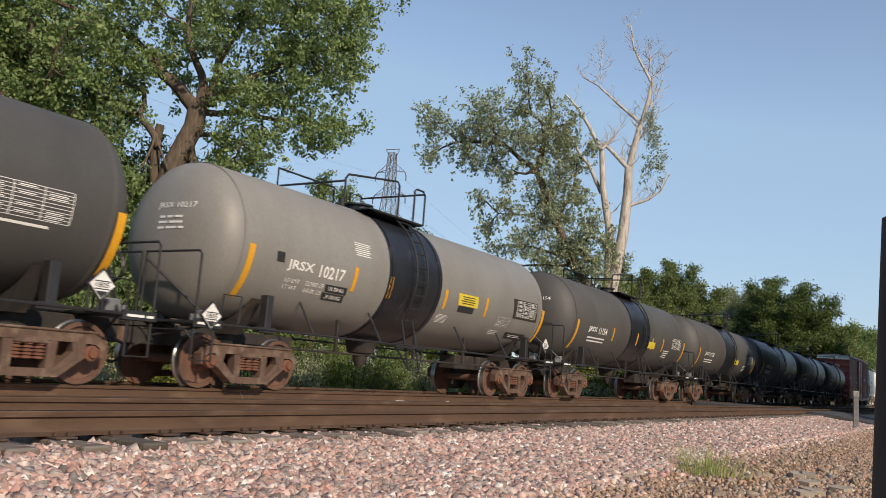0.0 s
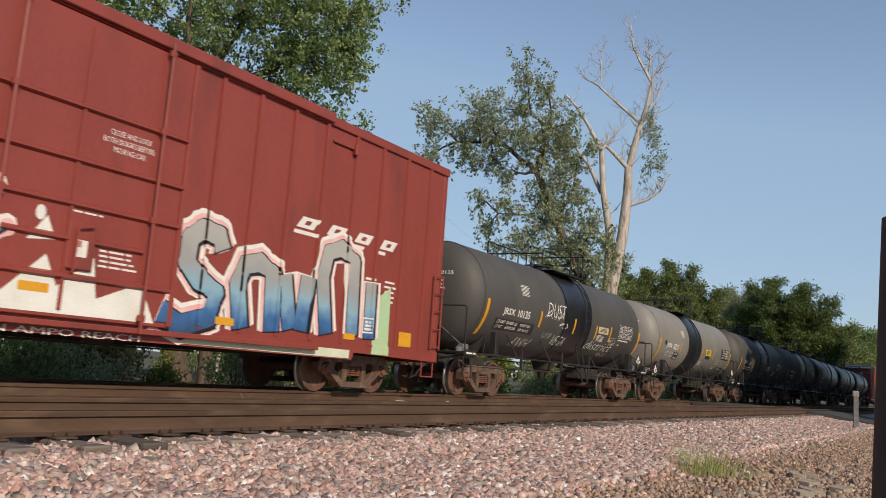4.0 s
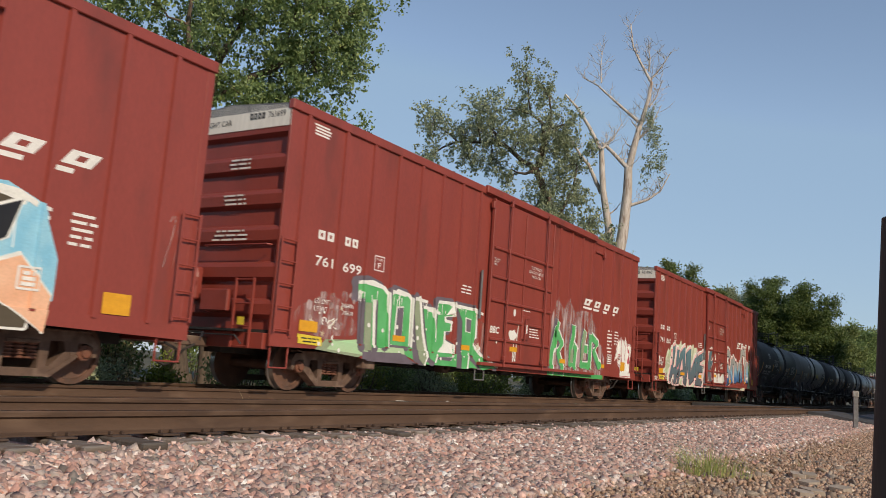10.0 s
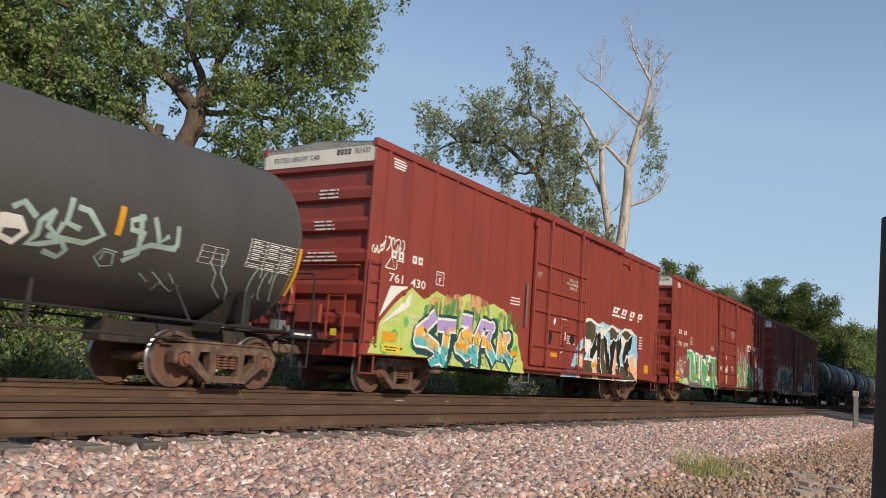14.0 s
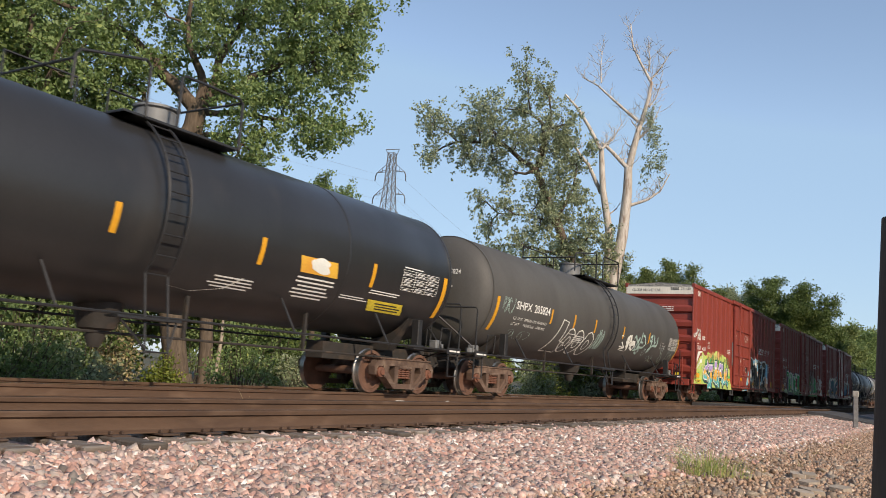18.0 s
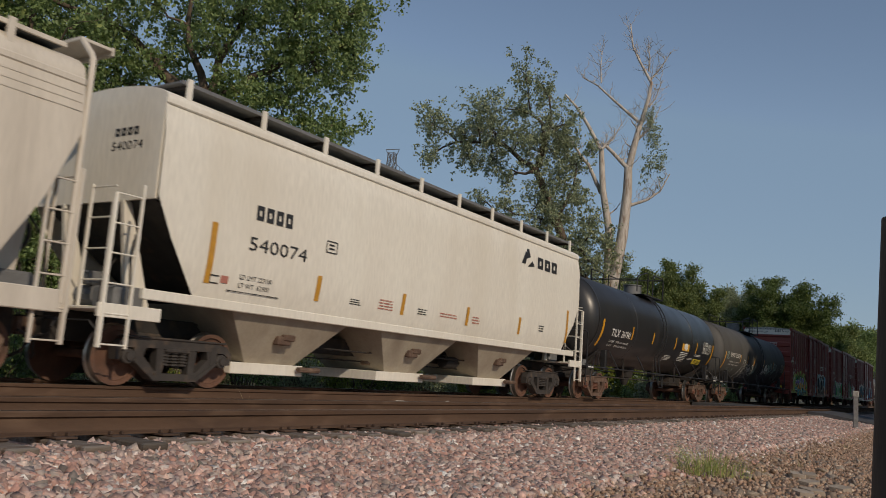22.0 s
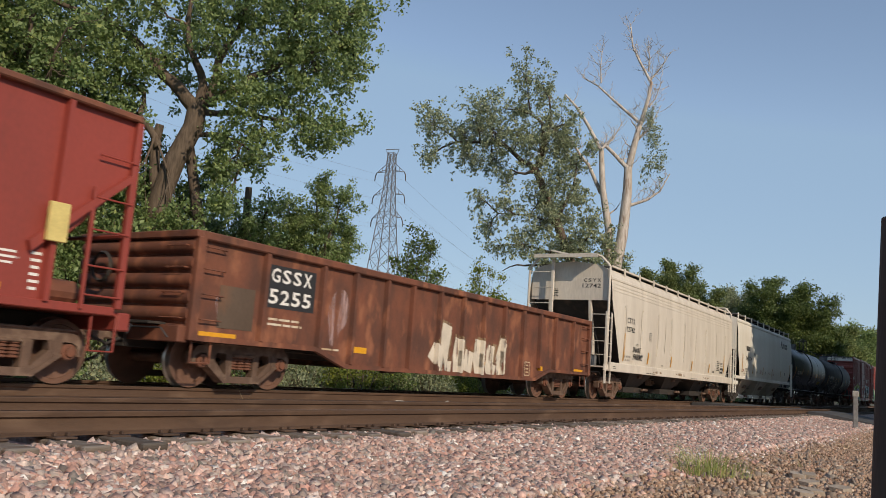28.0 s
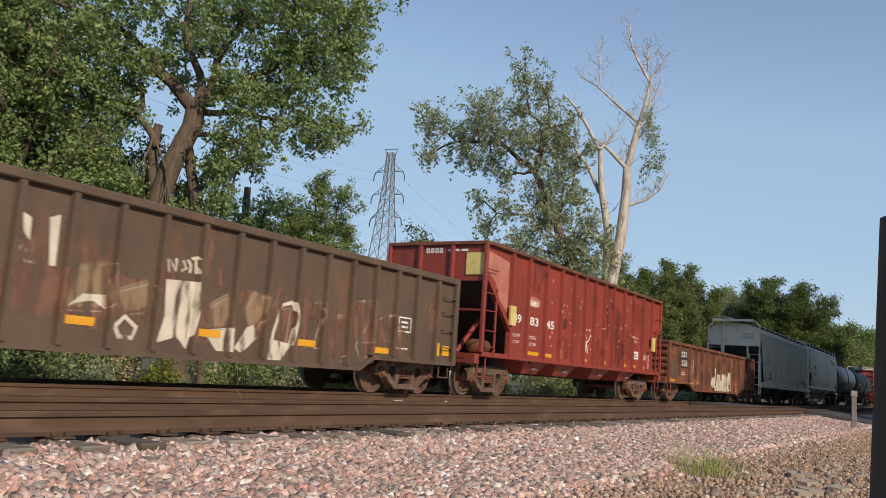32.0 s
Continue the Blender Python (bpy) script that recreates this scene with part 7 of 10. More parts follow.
tank_car(-76.95, "charcoal tank car covered in white tags, rolling in the train", "charcoal", 9.15, 14.2, 8.62, 1.5, 2.65, None, 0.35, (-0.9, 2.2), 0.80, True, (), 0.5,
         reflect=((-7.85, -39, -3.5, 0.15), (-4.5, -20, -4, 0.10), (-2.8, -20, -4, 0.10), (-1.07, -20, -4, 0.10), (1.6, -20, -4, 0.10), (4.4, -20, -4, 0.10), (8.15, -39, -4, 0.15)), art=art_shpx, ends="SHPX 205824", drawn=(1.53, 2.68))
tank_car(-94.65, "long black tank car with white lettering, rolling in the train", "black", 8.55, 12.9, 8.0, 1.5, 2.71, None, -0.72, (-1.4, 0.95), 0.82, True, (-3.65, 3.65), 0.6,
         reflect=((-7.0, -41, -5.5, 0.15), (-4.06, -24, -7, 0.11), (-1.67, -24, -7.5, 0.11), (1.28, -25, -7.5, 0.11), (4.48, -25, -7, 0.11), (7.2, -41.5, -5, 0.15)), art=art_black, ends="TILX 261941", drawn=(1.6, 2.83), dome_x=-0.1)


# ---------- covered hoppers ----------
def hopper_end(car, s, x_end, x_plat, material, frame_m, z_top, tall):
    """Platform, ladders, rails, brake gear and steps of one end; tall: a ladder that climbs to the roof."""
    xa, xb = sorted((x_end - s * 0.35, x_plat))
    pl = part("end_platform", Geo().box(xa, xb, -1.48, 1.48, 1.08, 1.12, 0.006).box(xa, xb, -1.50, -1.44, 0.98, 1.18, 0.006), material, car)
    xo = x_plat - s * 0.06
    top = 2.95 if tall else 2.75
    lad = part("end_ladder", Geo().box(xo - 0.03, xo + 0.03, -1.52, -1.45, 0.55, top, 0.006), frame_m, car)
    xi = xo - s * 0.45
    part("stile", Geo().box(xi - 0.02, xi + 0.02, -1.52, -1.47, 0.55, 2.95, 0.005), frame_m, lad)
    z = 0.6
    while z < 2.95:
        part("rung", Geo().tube([(xo, -1.5, z), (xi, -1.5, z)], 0.013, 6), frame_m, lad)
        z += 0.43
    part("stile", Geo().box(xo - 0.02, xo + 0.02, -0.95, -0.9, 1.1, 2.9, 0.005), frame_m, lad)
    z = 1.5
    while z < 2.95:
        part("rung", Geo().tube([(xo, -1.48, z), (xo, -0.92, z)], 0.013, 6), frame_m, lad)
        z += 0.45
    if tall:
        # portal of bent posts that carries the cross walk over the roof's end
        zw = z_top + 0.62
        xn = x_end + s * 0.08
        part("portal_post", Geo().tube([(xn, -1.47, 1.1), (xn, -1.47, z_top + 0.28), (xn, -1.42, z_top + 0.36), (xn, -1.16, zw)], 0.045, 8), frame_m, lad, smooth=40)
        part("portal_post", Geo().tube([(xo, 1.47, 0.6), (xo, 1.47, z_top + 0.18), (xo, 1.42, z_top + 0.26), (xo, 1.14, zw - 0.05)], 0.045, 8), frame_m, lad, smooth=40)
        part("portal_post", Geo().box(xo - 0.04, xo + 0.04, 0.52, 0.62, 1.1, zw - 0.1, 0.006), frame_m, lad)
        for z in (1.7, 2.3, 2.75, 3.2, 3.75, 4.3):
            part("rung", Geo().tube([(xo, 0.57, z), (xo, 1.47, z)], 0.013, 6), frame_m, lad)
        part("cross_walk", Geo().box(*sorted((xn - 0.05, xn + s * 0.5)), -1.2, 1.18, zw - 0.02, zw + 0.03, 0.006).box(*sorted((xn + s * 0.46, xn + s * 0.5)), -1.2, 1.18, zw - 0.08, zw + 0.05, 0.004), frame_m, lad, "grating walk across the roof's end")
        part("end_step", Geo().prism([(-0.15, zw + 0.06), (0.55, zw + 0.22), (0.62, zw + 0.22), (0.62, zw + 0.18), (-0.1, zw + 0.02)], *sorted((xn - s * 0.35, xn + s * 0.35)), "x"), frame_m, lad)
    part("brake_equipment", Geo().box(*sorted((x_end + s * 0.05, x_end - s * 0.5)), -0.9, -0.35, 1.12, 1.5, 0.04).lathe([(-0.25, 0.05), (-0.22, 0.16), (0.22, 0.16), (0.25, 0.05)], "y", 12, (x_end - s * 0.1, -0.1, 1.35))
         .box(*sorted((x_end - s * 0.2, x_end + s * 0.1)), -0.3, -0.1, 1.5, 1.72, 0.03), M["galv"], pl, "grey brake cylinder and valves")
    part("brake_pipe", Geo().tube([(x_end, -1.2, 1.2), (x_end, -1.1, 1.9), (x_end - s * 0.2, -0.9, 2.3)], 0.02, 6).tube([(x_end + s * 0.1, -0.6, 1.12), (x_end, -0.5, 1.7), (x_end - s * 0.3, -0.4, 2.0)], 0.018, 6), M["under"], pl)
    if s < 0:
        part("brake_wheel", Geo().lathe([(x_plat - 0.02, 0.24), (x_plat + 0.02, 0.27), (x_plat + 0.06, 0.24), (x_plat + 0.02, 0.21), (x_plat - 0.02, 0.24)], "x", 20, (0, 0.7, 2.2), close=False), M["metal"], pl)
    part("draft_sill", Geo().box(*sorted((x_end - s * 2.2, x_plat)), -0.24, 0.24, 0.62, 1.08, 0.01), M["under"], car)


def covered_hopper(x, label, paint_key, half, tc, x0, x1, zb, zt, bays, cuts, arched, art, frame_key, posts, bay_key="", tone="truck"):
    """zb: foot of the sides, zt: eaves; bays: centre, half lengths above and below; cuts: the diagonal corner at each end."""
    car = car_base("covered_hopper", label, x, half, tc, tone)
    m, fm = M[paint_key], M[frame_key]
    # side profile: belly a little out, eaves drawn in
    prof = [(1.50, zb), (1.555, zb + 0.35), (1.575, (zb + zt) / 2), (1.56, zt - 0.5), (1.50, zt)] if arched else [(1.44, zb), (1.50, zb + 0.18), (1.545, zb + 0.6), (1.555, (zb + zt) / 2), (1.54, zt - 0.5), (1.49, zt - 0.15), (1.45, zt)]
    for s in (-1, 1):
        (ca, za), (cb, zb2) = cuts
        g = Geo()
        cols = [(x0, za), (x0 + ca, zb), (x1 - cb, zb), (x1, zb2)]
        # sheet in columns, so that the low corners are cut off
        xs = [x0, x0 + ca * 0.35, x0 + ca, *[x0 + ca + (x1 - cb - x0 - ca) * k / 8 for k in range(1, 8)], x1 - cb, x1 - cb * 0.35, x1]
        n = 13
        v = []
        for q in xs:
            if q <= x0 + ca:
                low = za + (zb - za) * ((q - x0) / ca) ** 0.8
            elif q >= x1 - cb:
                low = zb2 + (zb - zb2) * ((x1 - q) / cb) ** 0.8
            else:
                low = zb
            for k in range(n):
                z = low + (zt - low) * k / (n - 1)
                y = np.interp(z, [b for a, b in prof], [a for a, b in prof])
                v.append((q, s * y, z))
        g.add(v, [(i * n + k, (i + 1) * n + k, (i + 1) * n + k + 1, i * n + k + 1) for i in range(len(xs) - 1) for k in range(n - 1)])
        sd = part("side", g, m, car, smooth=30)
        part("side_sill", Geo().box(x0 + 0.02, x1 - 0.02, *sorted((s * 1.50, s * 1.60) if arched else (s * 1.36, s * 1.46)), zb - 0.28 if arched else zb - 0.14, zb + 0.02, 0.012), m, car)
        part("eave", Geo().box(x0, x1, *sorted((s * 1.44, s * 1.525) if arched else (s * 1.40, s * 1.50)), zt - 0.05, zt + 0.06, 0.02), m, car)
        if arched:
            for z in (zt - 0.18, zt - 0.30, zt - 0.42):
                part("bead", Geo().box(x0 + 0.05, x1 - 0.05, *sorted((s * 1.50, s * (float(np.interp(z, [b for a, b in prof], [a for a, b in prof])) + 0.009))), z, z + 0.03), m, sd)
    rise = 0.52 if arched else 0.3
    k = [(1.5 * math.cos(radians(a)), zt + 0.05 + rise * math.sin(radians(a)) ** (0.8 if arched else 1.0)) for a in range(0, 181, 15)]
    part("roof", Geo().prism([(a, b) for a, b in k] + [(-1.5, zt), (1.5, zt)], x0 + 0.01, x1 - 0.01, "x"), m, car, smooth=40)
    for s, xe, zc in ((-1, x0, cuts[0][1]), (1, x1, cuts[1][1])):
        part("end_wall", Geo().box(*sorted((xe, xe - s * 0.05)), -1.47, 1.47, zc - 0.05, zt + 0.02), m, car)
        # with a bay_key the slope is near-black: its underside shade put into the colour
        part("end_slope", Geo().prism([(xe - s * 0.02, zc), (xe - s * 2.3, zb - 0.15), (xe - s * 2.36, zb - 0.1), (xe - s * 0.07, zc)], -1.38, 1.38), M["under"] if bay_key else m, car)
        for y in (-0.75, 0.75):
            part("end_strut", Geo().prism([(xe - s * 0.12, zc - 0.05), (xe + s * 0.02, zc - 0.05), (xe - s * 0.25, 1.12), (xe - s * 0.7, 1.12)], y - 0.04, y + 0.04), m, car)
        hopper_end(car, s, xe, s * (half - 0.3), m, fm, zt + 0.1, arched)
    for c, a, b in bays:
        top, bot = zb - 0.05, 0.46
        v = [(c - a, -1.38, top), (c + a, -1.38, top), (c + a, 1.38, top), (c - a, 1.38, top), (c - b, -0.82, bot), (c + b, -0.82, bot), (c + b, 0.82, bot), (c - b, 0.82, bot)]
        # bay tone holds grime and painted shade; under makes the bays near-black
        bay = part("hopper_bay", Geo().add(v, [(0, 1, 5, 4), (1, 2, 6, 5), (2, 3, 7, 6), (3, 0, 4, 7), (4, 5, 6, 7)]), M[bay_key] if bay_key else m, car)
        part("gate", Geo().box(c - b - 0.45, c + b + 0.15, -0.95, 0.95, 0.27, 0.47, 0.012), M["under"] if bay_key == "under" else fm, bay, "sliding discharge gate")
        part("gate_shaft", Geo().tube([(c + b - 0.1, -1.05, 0.40), (c + b + 0.5, -1.05, 0.40)], 0.05, 8), M["truck"], bay)
        part("latch", Geo().box(c - 0.22, c + 0.12, -1.2, -1.05, 0.82, 0.98, 0.02).box(c - 0.1, c + 0.22, -1.22, -1.08, 0.9, 1.02, 0.02), M["truck"], bay)
    part("centre_sill", Geo().box(x0 + 1.5, x1 - 1.5, -0.2, 0.2, 0.75, 1.1), M["under"], car)
    # roof walk on posts, hatches
    wz = zt + (0.44 if arched else 0.38)
    walk_m = m if arched else M["galv"]
    for s in (-1, 1):
        wk = part("roof_walk", Geo().box(x0 + 0.3, x1 - 0.3, *sorted((s * 0.62, s * 1.37)), wz, wz + 0.03, 0.004), M["galv"], car, "grating walk along the roof")
        part("walk_edge", Geo().box(x0 + 0.3, x1 - 0.3, *sorted((s * 1.374, s * 1.42)), wz - 0.02, wz + 0.04), walk_m, wk)
        for q in posts:
            part("walk_post", Geo().prism([(q - 0.05, zt + 0.03), (q + 0.05, zt + 0.03), (q + 0.05, wz + 0.08), (q - 0.05, wz + 0.08)], *sorted((s * 1.42, s * 1.46))), fm, wk)
            part("walk_bracket", Geo().box(q - 0.02, q + 0.02, *sorted((s * 0.62, s * 1.42)), wz - 0.06, wz), M["under"], wk)
    for q in posts[1::2]:
        part("hatch", Geo().lathe([(wz - 0.18, 0.3), (wz - 0.1, 0.3), (wz - 0.08, 0.05)], "z", 16, (q + 0.5, 0, 0)), m, car)
    brake_gear(car, 0.5, 1.0)
    art(car, Belly(prof))
    return car


def art_cream(car, sd):
    k = M["letter_dark"]
    sd.lay("brand_mark", block_letters(-5.9, -4.95, 2.87, 3.12, 4), k, car, label="black mark as plain blocks")
    sd.lay("car_number", fitted("540074", -6.0, -4.55, 2.34, 2.57), k, car)
    q = [(-4.03, 2.62), (-3.72, 2.62), (-3.72, 2.83), (-4.03, 2.83)]
    sd.lay("stencil", join(*[stroke([q[i], q[(i + 1) % 4]], 0.02) for i in range(4)], bars(-3.97, -3.78, 2.66, 2.8, 2, 1)), k, car)
    sd.lay("lettering", join(fitted("LD LMT 223100", -6.12, -5.36, 1.83, 1.91), fitted("LT WT  62900", -6.12, -5.4, 1.69, 1.77)), k, car)
    # logo: three petals and a block word
    sd.lay("brand_mark", join(poly((4.05, 3.62), (4.28, 3.62), (4.42, 3.92), (4.3, 3.98)), poly((4.42, 3.56), (4.85, 3.62), (4.7, 3.76)), poly((4.36, 3.78), (4.58, 3.84), (4.52, 4.06), (4.38, 4.06))), k, car, label="dark three-petal emblem")
    sd.lay("brand_mark", block_letters(5.05, 6.45, 3.6, 3.92, 3), k, car)
    for x, z0, z1 in ((-6.8, 1.68, 2.66), (-4.15, 1.68, 2.15), (-1.37, 1.69, 2.14), (1.36, 1.69, 2.13), (4.13, 1.69, 2.14), (7.25, 1.66, 2.64)):
        sd.lay("reflector", poly((x - 0.06, z0), (x + 0.06, z0), (x + 0.08, z1), (x - 0.04, z1)), M["ochre"], car)
    sd.lay("stencil", join(bars(-3.2, -2.8, 1.72, 1.85, 3, 2), bars(-0.8, -0.4, 1.75, 1.9, 3, 4), bars(5.3, 5.7, 1.85, 2.05, 3, 5), bars(-6.4, -5.0, 1.60, 1.64, 1, 3)), k, car)
    sd.lay("stencil", join(bars(-2.25, -1.65, 1.72, 1.95, 4, 6), bars(0.1, 0.9, 1.78, 1.9, 2, 7), bars(1.6, 2.0, 1.75, 1.95, 3, 8)), P["salmon"], car)
    sd.lay("label", poly((-6.52, 1.72), (-6.36, 1.72), (-6.36, 1.84), (-6.52, 1.84)), P["salmon"], car)
    sd.lay("stencil", join(*[stroke([(-6.75, 1.7), (-6.56, 1.7)], 0.02), stroke([(-6.75, 1.82), (-6.56, 1.82)], 0.02), stroke([(-6.75, 1.7), (-6.75, 1.82)], 0.02)]), k, car)
    part("car_number", Geo().add([(-7.936, -a, b) for a, b in join(block_letters(0.35, 0.95, 3.85, 3.98, 4), fitted("540074", 0.3, 1.05, 3.62, 3.76))[0]],
                                 join(block_letters(0.35, 0.95, 3.85, 3.98, 4), fitted("540074", 0.3, 1.05, 3.62, 3.76))[1]), k, car)
    tagged(car.children[-1], kind="stuff")


def art_dusty(car, sd):
    k = M["letter_dark"]
    b = sd
    b.lay("car_number", join(*[fitted(c, -7.05 + 0.2 * i, -6.9 + 0.2 * i, 2.72, 2.92, 0.015) for i, c in enumerate("CSYX")]), k, car)
    b.lay("car_number", fitted("12742", -7.08, -6.28, 2.41, 2.6, 0.015), k, car)
    b.lay("spray", join(fitted("SNAKE", -6.38, -5.5, 1.72, 1.92, 0.02, 0.2), fitted("FARM!!", -6.3, -5.25, 1.46, 1.68, 0.02, 0.2), stroke([(-6.05, 2.0), (-5.95, 2.04), (-5.8, 2.02), (-5.9, 1.97), (-6.05, 2.0)], 0.02)), P["dark"], car, 0.003, "black sprayed scrawl")
    b.lay("lettering", join(fitted("LD LMT 222700", -7.25, -6.55, 1.5, 1.57), fitted("LT WT  63300", -7.25, -6.6, 1.38, 1.45)), k, car)
    q = [(-4.59, 2.26), (-4.31, 2.26), (-4.31, 2.54), (-4.59, 2.54)]
    b.lay("stencil", join(*[stroke([q[i], q[(i + 1) % 4]], 0.015) for i in range(4)], fitted("PLATE", -4.55, -4.35, 2.43, 2.49), fitted("C", -4.50, -4.40, 2.3, 2.4)), k, car)
    for x, z0, z1 in ((-7.28, 1.36, 2.34), (-4.62, 1.37, 1.8), (-1.7, 1.38, 1.81), (1.35, 1.36, 1.78), (4.25, 1.36, 1.78), (7.0, 1.45, 2.3)):
        b.lay("reflector", poly((x - 0.06, z0), (x + 0.06, z0), (x + 0.08, z1), (x - 0.04, z1)), M["ochre"], car, 0.004)
    b.lay("stencil", join(bars(5.6, 6.2, 1.5, 2.0, 6, 3), bars(6.3, 6.8, 1.75, 1.95, 3, 4), bars(-2.9, -2.6, 1.36, 1.42, 1, 5), bars(4.9, 5.3, 1.4, 1.5, 2, 6)), k, car)
    b.lay("plate", poly((6.3, 1.42), (6.85, 1.42), (6.85, 1.68), (6.3, 1.68)), k, car, 0.004)
    b.lay("stencil", table(6.34, 6.8, 1.45, 1.65, 1, 2, 3), M["letter"], car, 0.008)
    Side(-1.602).lay("stencil", join(bars(-4.9, -3.9, 1.0, 1.06, 1, 4), bars(-8.4, -8.1, 1.05, 1.16, 2, 5), bars(1.0, 2.2, 1.0, 1.05, 1, 6)), k, car)
    Side(-1.602).lay("spray", join(blob(-3.5, 1.1, 0.5, 0.05, 3), blob(-0.5, 1.12, 0.7, 0.05, 5), blob(3.6, 1.1, 0.4, 0.05, 7)), P["peeltan"], car, 0.003, "rust-yellow scrapes")
    # upright weld seams and the dirt that runs down from them
    rnd = random.Random(12)
    b.lay("spray", join(*[stroke([(x + 0.03, 3.35), (x + rnd.uniform(-0.02, 0.02), 2.6), (x - 0.05, 1.6 + rnd.uniform(0, 0.5))], rnd.uniform(0.016, 0.034)) for x in (-7.2, -5.55, -3.5, -2.6, -1.75, 0.1, 1.0, 1.9, 3.5, 5.5, 7.1)]), M["bay"], car, 0.0025, "brown streaks along the seams")
    for x in (-7.3, -5.4, -3.6, -1.8, 0.0, 1.8, 3.6, 5.4, 7.2):
        part("seam", Geo().box(x - 0.012, x + 0.012, -1.581, -1.55, 1.7, 3.3), M["ltgrey"], car)
    sh = join(*[fitted(c, 0.5 + 0.17 * i, 0.62 + 0.17 * i, 3.98, 4.1, 0.01) for i, c in enumerate("CSYX")], fitted("12742", 0.46, 1.14, 3.78, 3.92, 0.01), bars(-0.75, -0.4, 3.45, 3.75, 5, 2))
    part("car_number", Geo().add([(-8.606, -a, b_) for a, b_ in sh[0]], sh[1]), k, car)
    tagged(car.children[-1], kind="stuff")


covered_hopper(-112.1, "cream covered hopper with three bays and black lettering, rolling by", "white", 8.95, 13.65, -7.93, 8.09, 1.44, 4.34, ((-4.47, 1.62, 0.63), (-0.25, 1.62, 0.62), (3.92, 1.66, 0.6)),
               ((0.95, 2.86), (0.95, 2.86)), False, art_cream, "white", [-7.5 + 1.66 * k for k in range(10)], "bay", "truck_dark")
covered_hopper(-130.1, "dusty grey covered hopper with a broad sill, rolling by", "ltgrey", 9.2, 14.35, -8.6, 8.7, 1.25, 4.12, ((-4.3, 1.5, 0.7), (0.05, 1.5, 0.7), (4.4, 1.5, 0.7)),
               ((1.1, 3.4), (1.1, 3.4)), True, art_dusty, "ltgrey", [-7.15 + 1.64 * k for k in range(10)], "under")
covered_hopper(124.0, "pale covered hopper near the head of the train", "white", 8.95, 13.65, -7.93, 8.09, 1.44, 4.34, ((-4.47, 1.62, 0.63), (-0.25, 1.62, 0.62), (3.92, 1.66, 0.6)),
               ((0.95, 2.86), (0.95, 2.86)), False, art_cream, "white", [-7.5 + 1.66 * k for k in range(10)], "bay", "truck_dark")


# ---------- gondolas and the open hopper ----------
def scrap(x0, x1, w, z, seed, material):
    """An uneven load of scrap and leaves."""
    g = Geo()
    n, m = int((x1 - x0) / 0.3), 9
    v = [(x0 + (x1 - x0) * i / n, -w + 2 * w * j / m, z + 0.16 * noise.noise((i * 0.5, j * 0.6, seed)) + 0.10 * noise.noise((i * 2.1, j * 2.3, seed + 5))) for i in range(n + 1) for j in range(m + 1)]
    g.add(v, [(i * (m + 1) + j, (i + 1) * (m + 1) + j, (i + 1) * (m + 1) + j + 1, i * (m + 1) + j + 1) for i in range(n) for j in range(m)])
    return g


def ribbed_side(car, m, x0, x1, z0, z1, posts, deep, w=0.11, out=0.10, y=1.42, chord=0.14, rib_to=None):
    """Sheet with upright ribs, a top chord and a fish-belly sill; deep: (left foot, left full, right full, right foot, depth)."""
    a, b, c, d, zd = deep
    for s in (-1, 1):
        part("side_sheet", Geo().prism([(x0, z0), (a, z0), (b, zd), (c, zd), (d, z0), (x1, z0), (x1, z1), (x0, z1)], *sorted((s * y, s * (y - 0.03)))), m, car)
        part("side_sill", Geo().prism([(x0, z0), (a, z0), (b, zd), (c, zd), (d, z0), (x1, z0), (x1, z0 + 0.09), (d, z0 + 0.09), (c, zd + 0.09), (b, zd + 0.09), (a, z0 + 0.09), (x0, z0 + 0.09)], *sorted((s * y, s * (y + out * 0.7)))), m, car)
        part("top_chord", Geo().box(x0, x1, *sorted((s * (y - 0.06), s * (y + out))), z1 - chord, z1, 0.02), m, car)
        for p in posts:
            low = zd + 0.09 if b <= p <= c else z0 + 0.09
            part("side_post", Geo().prism([(p - w / 2, s * y), (p - w / 2 + 0.015, s * (y + out)), (p + w / 2 - 0.015, s * (y + out)), (p + w / 2, s * y)], low, z1 - chord, "z"), m, car)


